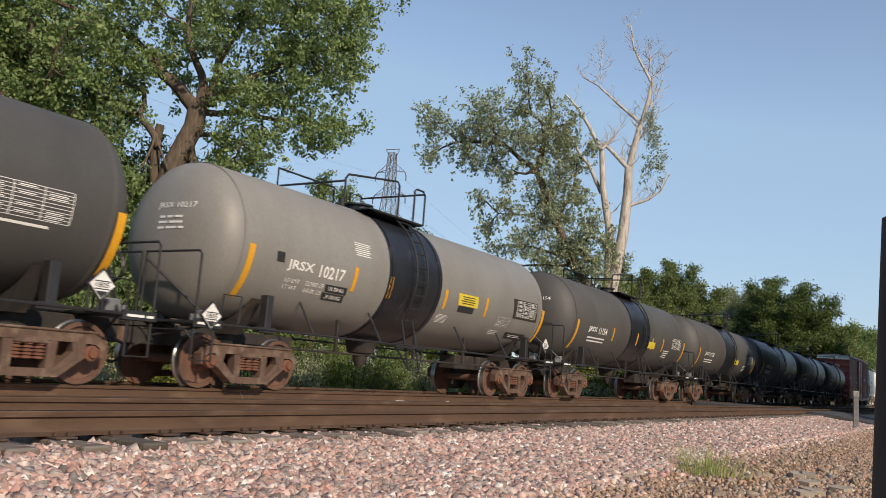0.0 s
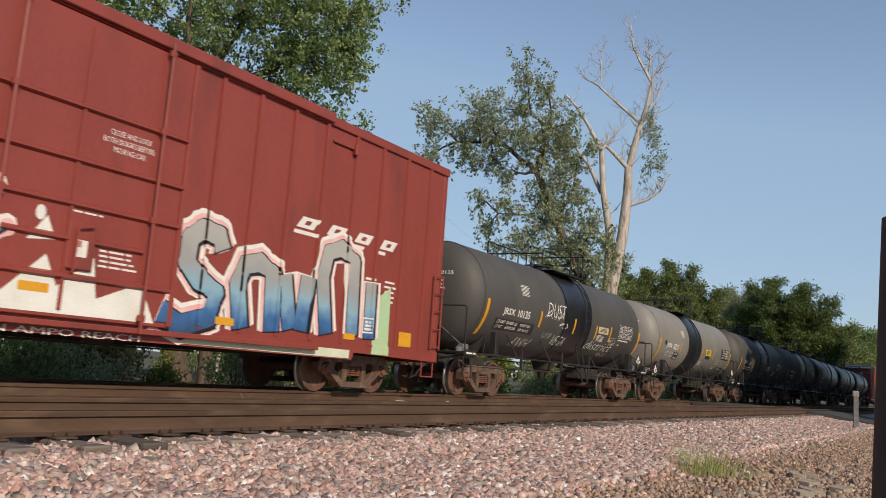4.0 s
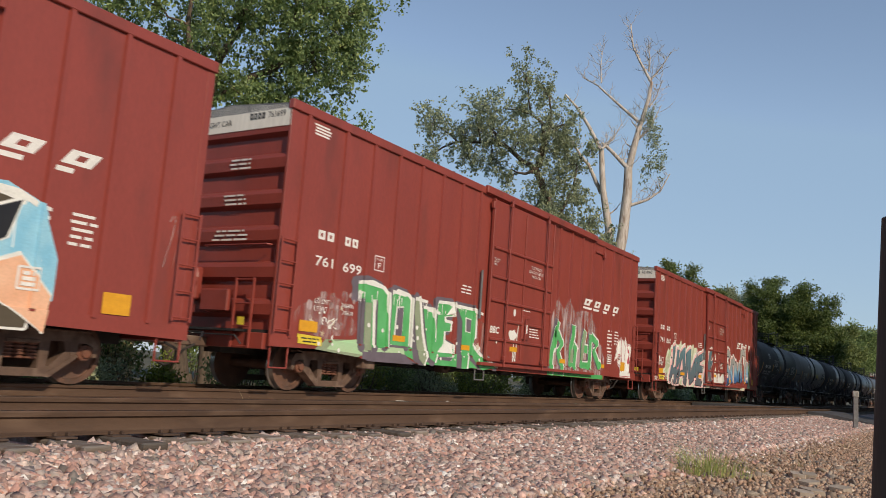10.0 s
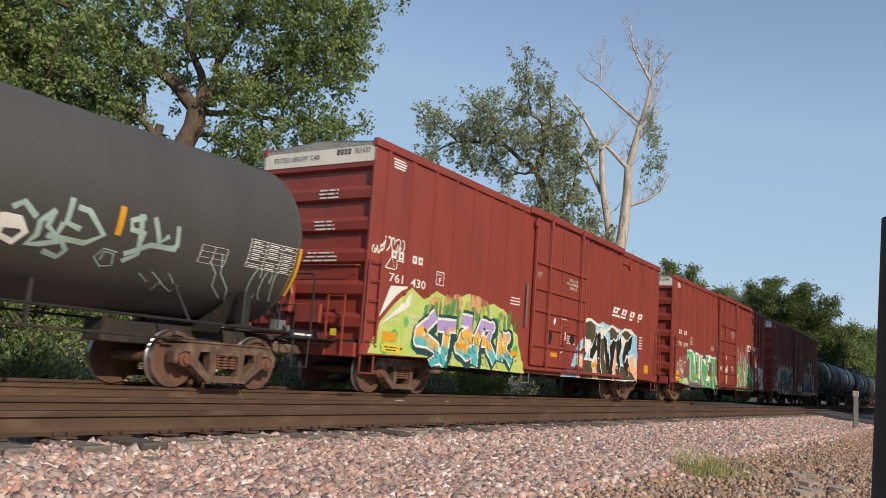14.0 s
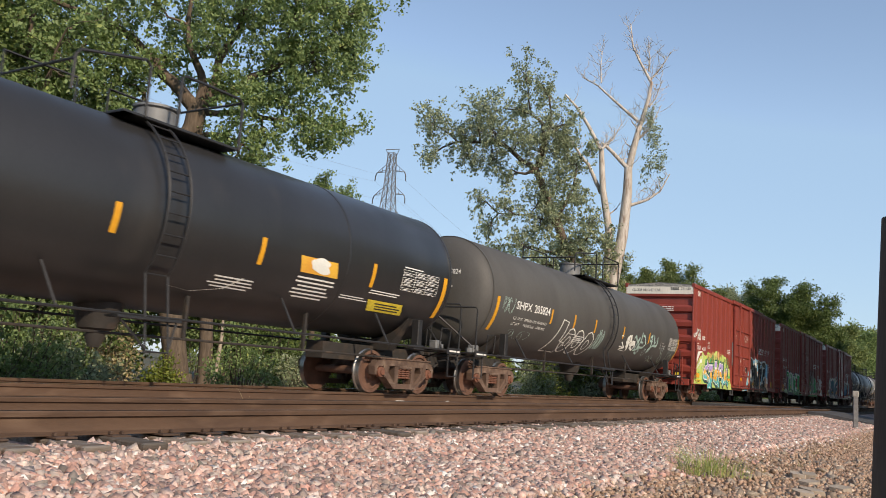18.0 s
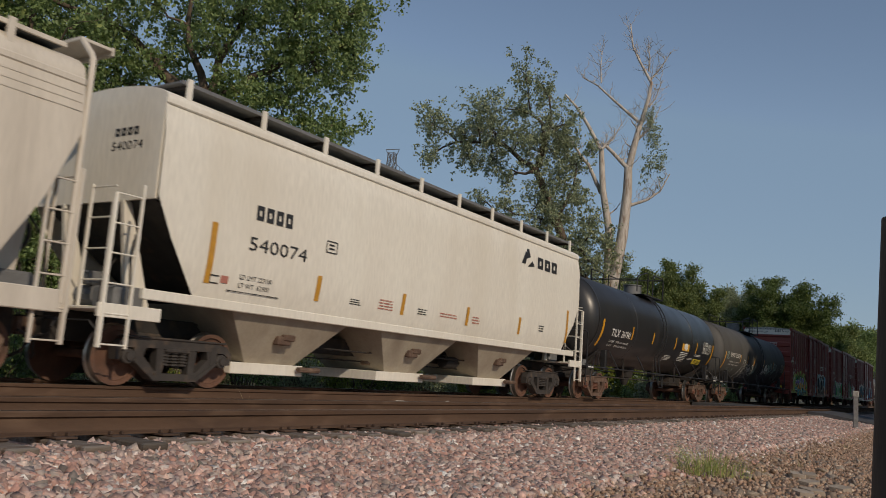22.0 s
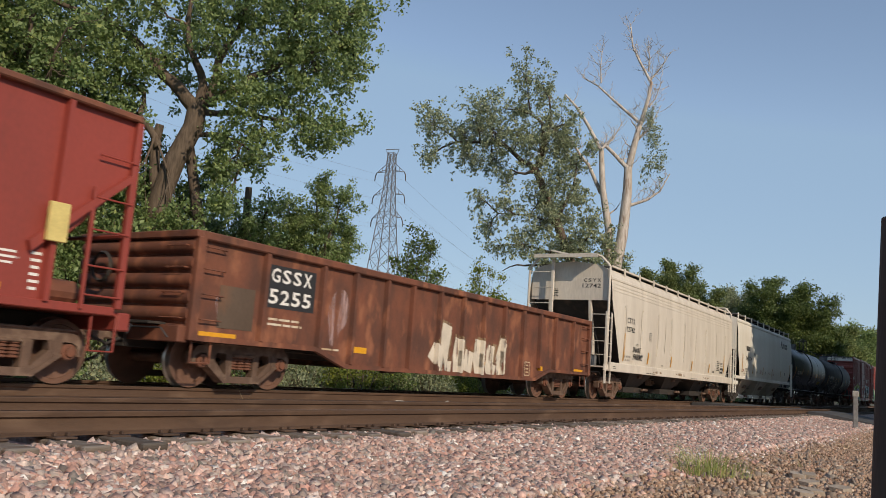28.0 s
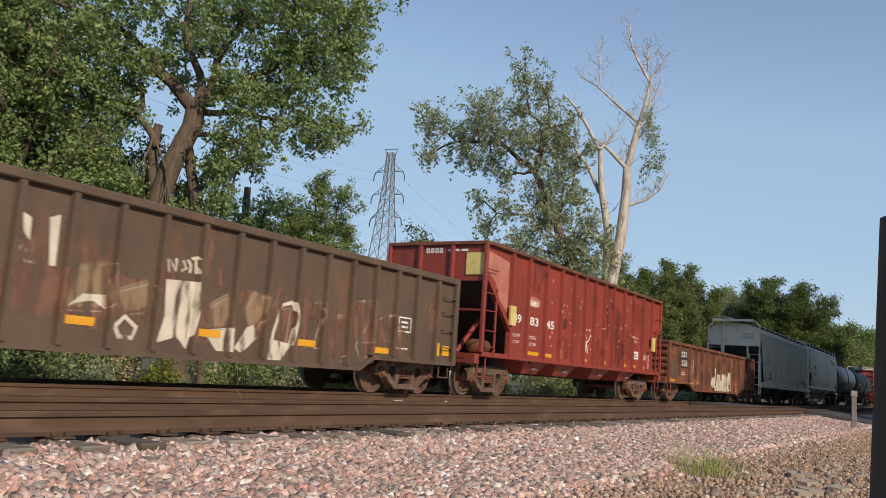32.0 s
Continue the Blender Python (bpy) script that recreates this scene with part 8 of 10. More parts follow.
def gondola(x, label, paint_key, half, tc, x0, x1, z0, z1, posts, deep, art, y=1.42):
    car = car_base("gondola_car", label, x, half, tc)
    m = M[paint_key]
    ribbed_side(car, m, x0, x1, z0, z1, posts, deep, y=y)
    part("floor", Geo().box(x0 + 0.05, x1 - 0.05, -y + 0.02, y - 0.02, 1.0, 1.06), M["under"], car)
    part("load", scrap(x0 + 0.1, x1 - 0.1, y - 0.06, z1 - 0.14, 4.0 + x, M["under"]), M["earth"], car, "rusty scrap heaped to the rim")
    part("centre_sill", Geo().box(-half + 0.5, half - 0.5, -0.22, 0.22, 0.6, 1.0, 0.01), M["under"], car)
    for s, xe in ((-1, x0), (1, x1)):
        # end with rounded ribs lying level
        k = [(xe, z0)]
        n = 6
        h = (z1 - 0.12 - z0) / n
        for i in range(n):
            for t in range(0, 181, 30):
                k.append((xe + s * 0.09 * math.sin(radians(t)), z0 + i * h + h * (0.5 - 0.42 * math.cos(radians(t)))))
        k += [(xe, z1 - 0.1), (xe - s * 0.06, z1 - 0.1), (xe - s * 0.06, z0)]
        part("end_wall", Geo().prism(k, -y, y), m, car, "rusty ribbed end", smooth=40)
        part("end_chord", Geo().box(*sorted((xe - s * 0.08, xe + s * 0.1)), -y - 0.08, y + 0.08, z1 - 0.12, z1, 0.015), m, car)
        part("corner_post", Geo().box(*sorted((xe - s * 0.1, xe + s * 0.06)), -y - 0.10, -y + 0.04, z0, z1 - 0.1, 0.01), m, car)
        part("end_sill", Geo().box(*sorted((xe, xe + s * 0.2)), -y, y, 0.72, 0.98, 0.015), m, car)
        for z in (1.1, 1.5, 1.9, 2.25):
            if z < z1 - 0.15:
                part("grab_iron", Geo().tube([(xe - s * 0.12, -y, z), (xe - s * 0.12, -y - 0.10, z), (xe - s * 0.55, -y - 0.10, z), (xe - s * 0.55, -y, z)], 0.013, 6), m, car)
                part("grab_iron", Geo().tube([(xe, -y + 0.1, z), (xe + s * 0.14, -y + 0.1, z), (xe + s * 0.14, -y + 0.55, z), (xe, -y + 0.55, z)], 0.013, 6), m, car)
        part("end_platform", Geo().box(*sorted((xe + s * 0.1, xe + s * 0.45)), -1.0, 1.0, 0.98, 1.02, 0.005), M["under"], car)
        stirrup(*sorted((xe - s * 0.1, xe - s * 0.5)), -y + 0.02, 0.42, z0 + 0.05, car, m)
        if s < 0:
            part("brake_wheel", Geo().lathe([(xe - 0.28, 0.24), (xe - 0.24, 0.27), (xe - 0.2, 0.24), (xe - 0.24, 0.21), (xe - 0.28, 0.24)], "x", 20, (0, 0.6, 1.9), close=False), M["under"], car)
    brake_gear(car, 0.0, 0.85)
    art(car, Side(-y, [(p - 0.055, p + 0.055, 0.10) for p in posts]))
    return car


def art_rust(car, sd):
    w = M["letter"]
    Side(-1.42).lay("plate", poly((-6.6, 1.45), (-5.32, 1.45), (-5.32, 2.2), (-6.6, 2.2)), M["letter_dark"], car, 0.003, "black panel behind the number")
    Side(-1.42).lay("car_number", join(*[fitted(c, -6.5 + 0.28 * i, -6.28 + 0.28 * i, 1.9, 2.15, 0.02) for i, c in enumerate("GSSX")]), w, car, 0.006)
    Side(-1.42).lay("car_number", join(*[fitted(c, -6.52 + 0.29 * i, -6.29 + 0.29 * i, 1.52, 1.78, 0.02) for i, c in enumerate("5255")]), w, car, 0.006)
    for a, b, z0, z1 in ((-8.0, -7.2, 0.82, 0.92), (-4.05, -3.6, 0.8, 0.92), (4.4, 4.75, 0.78, 0.9), (1.2, 1.5, 0.78, 0.88), (7.0, 7.7, 0.82, 0.92)):
        sd.lay("reflector", poly((a, z0), (b, z0), (b, z1), (a, z1)), M["yellow"], car, 0.004)
    sd.lay("stencil", join(bars(-6.5, -5.6, 1.12, 1.3, 2, 3), bars(-5.05, -4.4, 0.78, 0.86, 1, 5)), P["cream"], car)
    wild(sd, car, [[(-1.2, 1.05), (-0.6, 0.62), (-0.3, 0.6)], [(-0.55, 1.65), (-0.65, 1.1), (-0.7, 0.65)], [(0.05, 1.35), (-0.05, 0.9), (0.0, 0.55)], [(0.55, 1.1), (0.45, 0.6)], [(1.0, 1.4), (0.95, 0.9), (1.05, 0.52)], [(1.6, 1.3), (1.55, 0.75), (1.9, 0.6)], [(2.3, 1.45), (2.1, 1.0), (2.2, 0.6)]],
         0.42, [("peeltan", 0.12, 0.05, 0.06), ("peel", 0.0, 0, 0)], "peeling cream graffiti letters", 0.004, 0.5)
    q = [(3.6, 0.62), (3.9, 0.62), (3.9, 0.98), (3.6, 0.98)]
    sd.lay("stencil", join(*[stroke([q[i], q[(i + 1) % 4]], 0.025) for i in range(4)], bars(3.65, 3.86, 0.66, 0.94, 3, 2)), P["cream"], car)
    sd.lay("spray", join(blob(-4.6, 1.5, 0.3, 0.5, 31), blob(-7.4, 1.4, 0.3, 0.3, 32)), P["haze"], car, 0.003, "faded paint patches")
    Side(-1.42).lay("panel", poly((-7.65, 1.0), (-6.85, 1.0), (-6.85, 1.7), (-7.65, 1.7)), M["brown"], car, 0.006, "brown repair panel")


def art_brown(car, sd):
    tan_patch = ([(-1.62, 1.63), (-1.03, 1.8), (-0.98, 1.24), (-1.15, 1.1), (-1.64, 1.07)],
        [(-0.88, 1.41), (-0.31, 1.62), (-0.19, 1.28), (-0.44, 1.15), (-0.69, 1.1)],
        [(1.58, 1.33), (1.82, 1.7), (2.31, 1.59), (1.95, 1.15), (1.86, 1.02)],
        [(0.83, 1.35), (1.35, 1.65), (1.39, 1.08), (0.82, 0.98)],)
    cream_patch = ([(-0.03, 1.65), (0.56, 1.68), (0.62, 1.15), (0.49, 0.62), (0.29, 0.8), (-0.08, 0.68), (0.02, 1.09)],
        [(0.8, 0.94), (1.38, 1.03), (1.4, 0.63), (1.12, 0.63)],
        [(1.9, 1.12), (1.99, 0.89), (1.68, 0.62), (1.5, 0.7), (1.75, 1.06)],
        [(-1.61, 1.08), (-1.4, 1.27), (-1.04, 1.29), (-1.03, 1.09), (-1.23, 1.19), (-1.47, 1.14)],
        [(2.32, 0.91), (2.79, 0.86), (2.62, 0.52), (2.31, 0.55)],
        [(-2.41, 2.22), (-2.28, 2.16), (-2.27, 1.86), (-2.36, 1.96)],
        [(-2.03, 2.21), (-1.88, 2.28), (-1.86, 1.58), (-1.95, 1.58)],)
    red_patch = ([(3.22, 1.66), (3.58, 1.74), (3.71, 1.43), (3.53, 0.98), (3.2, 0.95)],
        [(3.78, 1.44), (4.47, 1.56), (4.5, 0.72), (3.96, 0.59)],
        [(4.61, 1.86), (5.17, 1.92), (5.19, 1.09), (4.78, 1.06)],
        [(5.39, 1.59), (6.0, 1.71), (6.16, 1.3), (5.67, 1.01)],
        [(2.38, 1.46), (2.73, 1.55), (2.67, 0.94), (2.4, 0.92)],)
    rings = ([(2.82, 1.6), (2.55, 1.52), (2.39, 1.01), (2.34, 0.58), (2.57, 0.52), (2.83, 0.85), (2.93, 1.36), (2.82, 1.6)],
        [(-0.83, 0.87), (-0.68, 1.02), (-0.47, 0.88), (-0.52, 0.72), (-0.75, 0.73), (-0.83, 0.87)],
        [(3.27, 1.55), (3.54, 1.71), (3.67, 1.47), (3.51, 0.99), (3.23, 0.82), (3.7, 0.82)],
        [(3.88, 1.43), (4.44, 1.55), (4.43, 0.73), (4.03, 0.6), (4.04, 1.03)],
        [(4.67, 1.81), (5.13, 1.89), (5.07, 1.33), (4.75, 0.95), (4.95, 0.64), (5.26, 0.83)],
        [(5.47, 1.54), (6.03, 1.69), (6.12, 1.3), (5.74, 1.08), (5.8, 1.51)],
        [(-2.41, 1.7), (-2.35, 1.8), (-2.29, 1.72), (-2.36, 1.67), (-2.31, 1.59), (-2.11, 1.58)],)
    scribble = ([(-0.04, 1.96), (0.02, 1.76)],
        [(-0.0, 1.95), (0.13, 1.8), (0.12, 1.99)],
        [(0.19, 1.89), (0.26, 1.97), (0.32, 1.86), (0.23, 1.81)],
        [(0.34, 2.0), (0.41, 1.92), (0.4, 1.8)],
        [(0.49, 2.06), (0.53, 1.8)],
        [(0.41, 2.03), (0.54, 2.06)],)
    sd.lay("spray", join(*[blob(-3.0 + 0.75 * k, 1.25 + 0.12 * math.sin(k * 2.1), 0.45, 0.42, 170 + k, 26, 0.3) for k in range(13)]), P["peelred"], car, 0.003, "rusty stains under the worn paint")
    for shapes, key, lift in ((tan_patch, "peeltan", 0.004), (cream_patch, "peel", 0.0046), (red_patch, "peelred", 0.0042)):
        for q in shapes:
            sd.lay("graffiti", poly(*q), P[key], car, lift, "worn graffiti patch")
    sd.lay("spray", join(*[stroke(q, 0.07) for q in rings[:2]]), P["peel"], car, 0.006, "worn pale graffiti outlines")
    sd.lay("spray", join(*[stroke(q, 0.035) for q in rings[2:]], *[stroke([(x + 0.06, z - 0.05) for x, z in q], 0.02) for q in red_patch + tan_patch]), P["worn"], car, 0.0064)
    sd.lay("spray", join(*[stroke(q, 0.05) for q in scribble]), P["peel"], car, 0.0068, "pale scribbled letters")
    for k in range(8):
        sd.lay("spray", blob(-7.9 + 2.2 * k, 1.7 + 0.3 * math.sin(k * 1.9), 0.22, 0.35, 640 + k, 22, 0.4), P["peelred"], car, 0.0025, "rust runs")
    for a in (-1.65, 0.7, 3.05, 5.4):
        sd.lay("reflector", poly((a, 0.84), (a + 0.48, 0.84), (a + 0.48, 0.96), (a, 0.96)), M["yellow"], car, 0.01)
    sd.lay("stencil", join(stroke([(6.2, 1.35), (6.65, 1.35)], 0.03), stroke([(6.2, 1.65), (6.65, 1.65)], 0.03), stroke([(6.2, 1.35), (6.2, 1.65)], 0.03), stroke([(6.65, 1.35), (6.65, 1.65)], 0.03), bars(6.28, 6.58, 1.4, 1.6, 2, 3), bars(6.1, 6.6, 0.95, 1.02, 1, 4)), M["letter"], car)
    sd.lay("reflector", poly((7.78, 0.9), (7.88, 0.9), (7.88, 1.2), (7.78, 1.2)), M["yellow"], car, 0.01)
    sd.lay("reflector", poly((8.0, 0.92), (8.3, 0.92), (8.3, 1.15), (8.0, 1.15)), M["yellow"], car, 0.01)


def open_hopper(x, label):
    car = car_base("hopper_car", label, x, 7.95, 11.8)
    m = M["hopper_red"]
    posts = [-5.75, -4.73, -3.58, -2.5, -1.51, -0.64, 0.2, 1.06, 1.89, 2.96, 3.95, 5.01, 6.08]
    x0, x1, y = -7.15, 7.15, 1.46
    for s in (-1, 1):
        part("side_sheet", Geo().prism([(x0, 2.92), (-5.8, 1.75), (-5.8, 1.04), (6.15, 1.04), (6.15, 1.85), (x1, 2.92), (x1, 3.92), (x0, 3.92)], *sorted((s * y, s * (y - 0.03)))), m, car)
        part("top_chord", Geo().box(x0, x1, *sorted((s * (y - 0.05), s * (y + 0.12))), 3.82, 3.92, 0.02), M["rust"], car, "dark worn top chord")
        part("side_sill", Geo().box(x0, x1, *sorted((s * (y - 0.02), s * (y + 0.07))), 1.0, 1.12, 0.012), m, car)
        for p in posts:
            part("side_post", Geo().prism([(p - 0.05, s * y), (p - 0.035, s * (y + 0.11)), (p + 0.035, s * (y + 0.11)), (p + 0.05, s * y)], 1.1, 3.82, "z"), m, car)
    for s, xe in ((-1, x0), (1, x1)):
        part("end_sheet", Geo().box(*sorted((xe, xe - s * 0.03)), -y, y, 2.9, 3.9), m, car)
        part("end_slope", Geo().prism([(xe, 2.95), (xe - s * 3.0, 0.95), (xe - s * 3.05, 1.0), (xe - s * 0.05, 2.98)], -y + 0.03, y - 0.03), M["under"], car, "dark sloping floor sheet")
        part("end_chord", Geo().box(*sorted((xe - s * 0.05, xe + s * 0.08)), -y - 0.1, y + 0.1, 3.82, 3.92, 0.015), M["rust"], car)
        for q in (-1.5, -0.5, 0.5, 1.5):
            part("end_post", Geo().box(*sorted((xe, xe + s * 0.10)), q - 0.05, q + 0.05, 1.1 if abs(q) > 1 else 2.9, 3.82, 0.01), m, car)
        part("corner_flange", Geo().prism([(xe, 2.92), (xe - s * 0.02, 3.02), (xe - s * 1.4, 1.85), (xe - s * 1.36, 1.72)], -y - 0.10, -y + 0.02), m, car)
        part("platform", Geo().box(*sorted((xe - s * 1.4, xe + s * 0.3)), -1.45, 1.45, 1.0, 1.06, 0.006), m, car)
        part("end_sill", Geo().box(*sorted((xe + s * 0.1, xe + s * 0.3)), -1.5, 1.5, 0.8, 1.06, 0.02), m, car)
        part("diagonal_strut", Geo().tube([(xe - s * 0.1, -0.7, 1.08), (xe - s * 1.2, -0.7, 2.0)], 0.06, 6), m, car)
        part("diagonal_strut", Geo().tube([(xe - s * 0.1, 0.5, 1.08), (xe - s * 1.2, 0.5, 2.0)], 0.06, 6), m, car)
        part("cross_bar", Geo().tube([(xe + s * 0.05, -1.45, 2.15), (xe + s * 0.05, 1.45, 2.15)], 0.03, 6), m, car)
        lad = part("side_ladder", Geo().box(xe - s * 0.55 - 0.025, xe - s * 0.55 + 0.025, -1.56, -1.51, 1.05, 2.75, 0.006), m, car)
        for z in (1.25, 1.65, 2.15, 2.6, 3.2):
            part("rung", Geo().tube([(xe + s * 0.05, -1.56, z), (xe - s * 0.55, -1.56, z)], 0.014, 6), m, lad)
        part("brake_equipment", Geo().lathe([(-0.4, 0.05), (-0.36, 0.17), (0.36, 0.17), (0.4, 0.05)], "x", 12, (xe - s * 0.7, -1.0, 1.28)).box(*sorted((xe - s * 0.1, xe - s * 0.4)), -0.5, -0.1, 1.06, 1.5, 0.04), M["rust"], car)
        stirrup(*sorted((xe + s * 0.1, xe - s * 0.3)), -1.45, 0.5, 1.02, car, m)
    for a, b, c, d in ((-4.45, -2.95, -4.15, -3.2), (-2.3, -0.75, -2.0, -1.0), (0.6, 2.1, 0.9, 1.85), (3.2, 4.75, 3.5, 4.5)):
        v = [(a, -1.4, 1.04), (b, -1.4, 1.04), (b, 1.4, 1.04), (a, 1.4, 1.04), (c, -1.1, 0.66), (d, -1.1, 0.66), (d, 1.1, 0.66), (c, 1.1, 0.66)]
        bay = part("hopper_bay", Geo().add(v, [(0, 1, 5, 4), (1, 2, 6, 5), (2, 3, 7, 6), (3, 0, 4, 7), (4, 5, 6, 7)]), m, car)
        part("door_lock", Geo().tube([((c + d) / 2 - 0.15, -1.3, 0.8), ((c + d) / 2 + 0.15, -1.3, 0.8)], 0.03, 6), M["galv"], bay)
    part("centre_sill", Geo().box(-7.4, 7.4, -0.22, 0.22, 0.62, 1.0, 0.01), M["under"], car)
    part("load_floor", Geo().box(-4.3, 4.3, -1.4, 1.4, 1.06, 1.1), M["under"], car)
    for xa in (-5.8, 6.05):
        part("yellow_panel", Geo().box(xa - 0.12, xa + 0.16, -1.64, -1.56, 1.88, 2.4, 0.008), M["pale_yellow"], car, "pale yellow panel on the post")
    part("yellow_panel", Geo().box(x0 - 0.03, x0 - 0.005, -1.42, -0.9, 3.05, 3.62, 0.004), M["pale_yellow"], car, "pale yellow panel on the end")
    sd = Side(-y, [(p - 0.05, p + 0.05, 0.11) for p in posts])
    w = M["letter"]
    for t, a, b, z0, z1 in (("49", -5.5, -4.98, 2.0, 2.24), ("83", -4.45, -3.9, 2.0, 2.24), ("45", -3.4, -2.82, 2.0, 2.24)):
        sd.lay("car_number", fitted(t, a, b, z0, z1, 0.02), w, car, 0.006)
    sd.lay("spray", blob(-4.2, 2.66, 0.36, 0.16, 7, 24, 0.1), P["salmon"], car, 0.003, "patch of fresh lighter paint")
    sd.lay("car_number", fitted("BIMX", -4.5, -3.95, 2.54, 2.7, 0.02), w, car, 0.006)
    sd.lay("lettering", join(fitted("LD LMT", -5.45, -5.0, 1.62, 1.71), fitted("LT WT", -5.4, -5.02, 1.44, 1.53), fitted("222700", -4.5, -4.0, 1.62, 1.71), fitted("63700", -4.42, -4.0, 1.44, 1.53)), w, car)
    for a, b in ((-4.62, -3.8), (-3.38, -2.9), (-0.6, -0.2), (1.12, 1.5), (3.1, 3.5), (4.1, 4.5), (5.2, 5.5)):
        sd.lay("reflector", poly((a, 1.18), (b, 1.18), (b, 1.28), (a, 1.28)), M["yellow"], car, 0.004)
    sd.lay("reflector", poly((-2.45, 1.2), (-2.2, 1.2), (-2.2, 1.48), (-2.45, 1.48)), M["lemon"], car, 0.004)
    sd.lay("reflector", poly((3.0, 1.3), (3.12, 1.3), (3.12, 1.6), (3.0, 1.6)), M["lemon"], car, 0.004)
    # sprayed stick face
    sd.lay("spray", join(blob(-0.55, 2.22, 0.04, 0.06, 1, 12, 0), blob(-0.05, 2.2, 0.04, 0.05, 2, 12, 0), blob(-0.3, 2.2, 0.03, 0.03, 3, 10, 0), stroke([(-0.62, 2.02), (-0.5, 1.88), (-0.3, 1.8), (-0.1, 1.88), (0.05, 2.06)], 0.05),
                         stroke([(-0.3, 1.82), (-0.32, 1.62), (-0.42, 1.46)], 0.07), stroke([(-0.3, 1.8), (-0.22, 1.6), (-0.2, 1.46)], 0.06)), w, car, 0.006, "white sprayed smile with legs")
    sd.lay("spray", fitted("BKC", 3.98, 4.65, 2.1, 2.3, 0.0, 0.3), w, car, 0.005)
    sd.lay("plate", poly((4.18, 1.5), (4.75, 1.5), (4.75, 1.78), (4.18, 1.78)), w, car, 0.004)
    sd.lay("stencil", bars(4.25, 4.65, 1.54, 1.72, 2, 2), M["letter_dark"], car, 0.007)
    sd.lay("stencil", join(bars(5.2, 5.7, 1.5, 1.72, 3, 3), bars(5.85, 6.0, 1.2, 1.75, 6, 4)), w, car, 0.004)
    sd.lay("spray", poly((-7.1, 3.7), (-5.85, 3.55), (-5.85, 2.2), (-6.3, 2.5), (-6.15, 2.9), (-6.6, 2.95), (-6.35, 3.25), (-7.05, 3.2)), P["salmon"], car, 0.003, "patch of lighter red paint")
    for a, b, z0, z1, k in ((1.1, 1.85, 2.2, 3.75, "soot"), (1.95, 2.9, 1.2, 3.2, "soot"), (0.25, 1.02, 1.2, 2.0, "rusting"), (3.0, 3.9, 1.3, 2.4, "rusting"), (-2.45, -1.58, 1.2, 1.9, "rusting"), (4.0, 4.95, 2.4, 3.7, "rusting"), (-4.7, -3.65, 3.0, 3.75, "rusting")):
        sd.lay("spray", blob((a + b) / 2, (z0 + z1) / 2, (b - a) / 2 + 0.02, (z1 - z0) / 2, int(90 * a) + 700, 30, 0.3), P[k], car, 0.003, "sooty and rusty panel stains")
    sd.lay("spray", blob(-2.05, 2.25, 0.2, 0.18, 14, 24, 0.1), P["soot"], car, 0.0035)
    rnd = random.Random(4)
    sd.lay("spray", join(*[blob(rnd.uniform(-3.4, 4), rnd.uniform(1.4, 3.6), 0.03, rnd.uniform(0.02, 0.05), i, 8, 0.3) for i in range(60)]), P["pink"], car, 0.004, "chipped paint specks")
    sh = join(block_letters(-0.35, 0.2, 3.62, 3.76, 4), bars(0.3, 1.0, 3.62, 3.76, 1, 3))
    part("end_number", Geo().add([(x0 - 0.012, -a, b) for a, b in sh[0]], sh[1]), w, car)
    tagged(car.children[-1], kind="stuff")
    return car


gondola(-148.4, "rusty red gondola with a black number panel, rolling by", "rust", 8.95, 13.25, -8.2, 8.05, 0.76, 2.5, [-6.68, -5.16, -4.17, -3.09, -2.13, -0.99, 0.07, 1.1, 2.2, 3.3, 4.38, 5.42, 6.74],
        (-5.2, -4.3, 4.16, 5.1, 0.48), art_rust)
open_hopper(-165.2, "faded red open-top hopper car with a sprayed smile, rolling by")
gondola(-182.1, "weathered brown gondola with worn graffiti, rolling by", "brown", 8.9, 14.2, -8.3, 8.44, 0.7, 2.75, [-7.12 + 0.771 * k for k in range(19)] + [7.6],
        (-5.3, -4.9, 4.88, 5.33, 0.46), art_brown)


# ---------- trees, bushes and distance ----------
def leaves(clumps, size, density, seed, flat=0.85):
    """Leaf blades scattered through clumps (x, y, z, radius): each a folded blade with its own turn."""
    rg = np.random.default_rng(seed)
    ctr = []
    for x, y, z, r in clumps:
        k = max(int(density * r * r), 8)
        d = rg.normal(size=(k, 3))
        d /= np.linalg.norm(d, axis=1)[:, None]
        q = d * (r * rg.uniform(0.05, 1.0, (k, 1)) ** 0.6) * np.array([1, 1, flat]) * (1 + 0.28 * rg.normal(size=(k, 1)))
        ctr.append(q + np.array([x, y, z]))
    c = np.concatenate(ctr)
    n = len(c)
    a = rg.normal(size=(n, 3)) + np.array([0, 0, -0.4])
    a /= np.linalg.norm(a, axis=1)[:, None]
    b = np.cross(a, rg.normal(size=(n, 3)))
    b /= np.linalg.norm(b, axis=1)[:, None]
    s = size * rg.uniform(0.55, 1.3, (n, 1))
    nrm = np.cross(a, b) * s * 0.25
    v = np.stack([c - a * s, c + b * s * 0.62 + nrm, c + a * s, c - b * s * 0.62 + nrm], 1).reshape(-1, 3)
    me = bpy.data.meshes.new("crown")
    me.vertices.add(4 * n)
    me.vertices.foreach_set("co", v.ravel())
    me.loops.add(6 * n)
    i = np.arange(n)[:, None] * 4
    me.loops.foreach_set("vertex_index", np.concatenate([i, i + 1, i + 2, i, i + 2, i + 3], 1).ravel().astype(np.int32))
    me.polygons.add(2 * n)
    me.polygons.foreach_set("loop_start", (np.arange(2 * n) * 3).astype(np.int32))
    me.update(calc_edges=True)
    return me


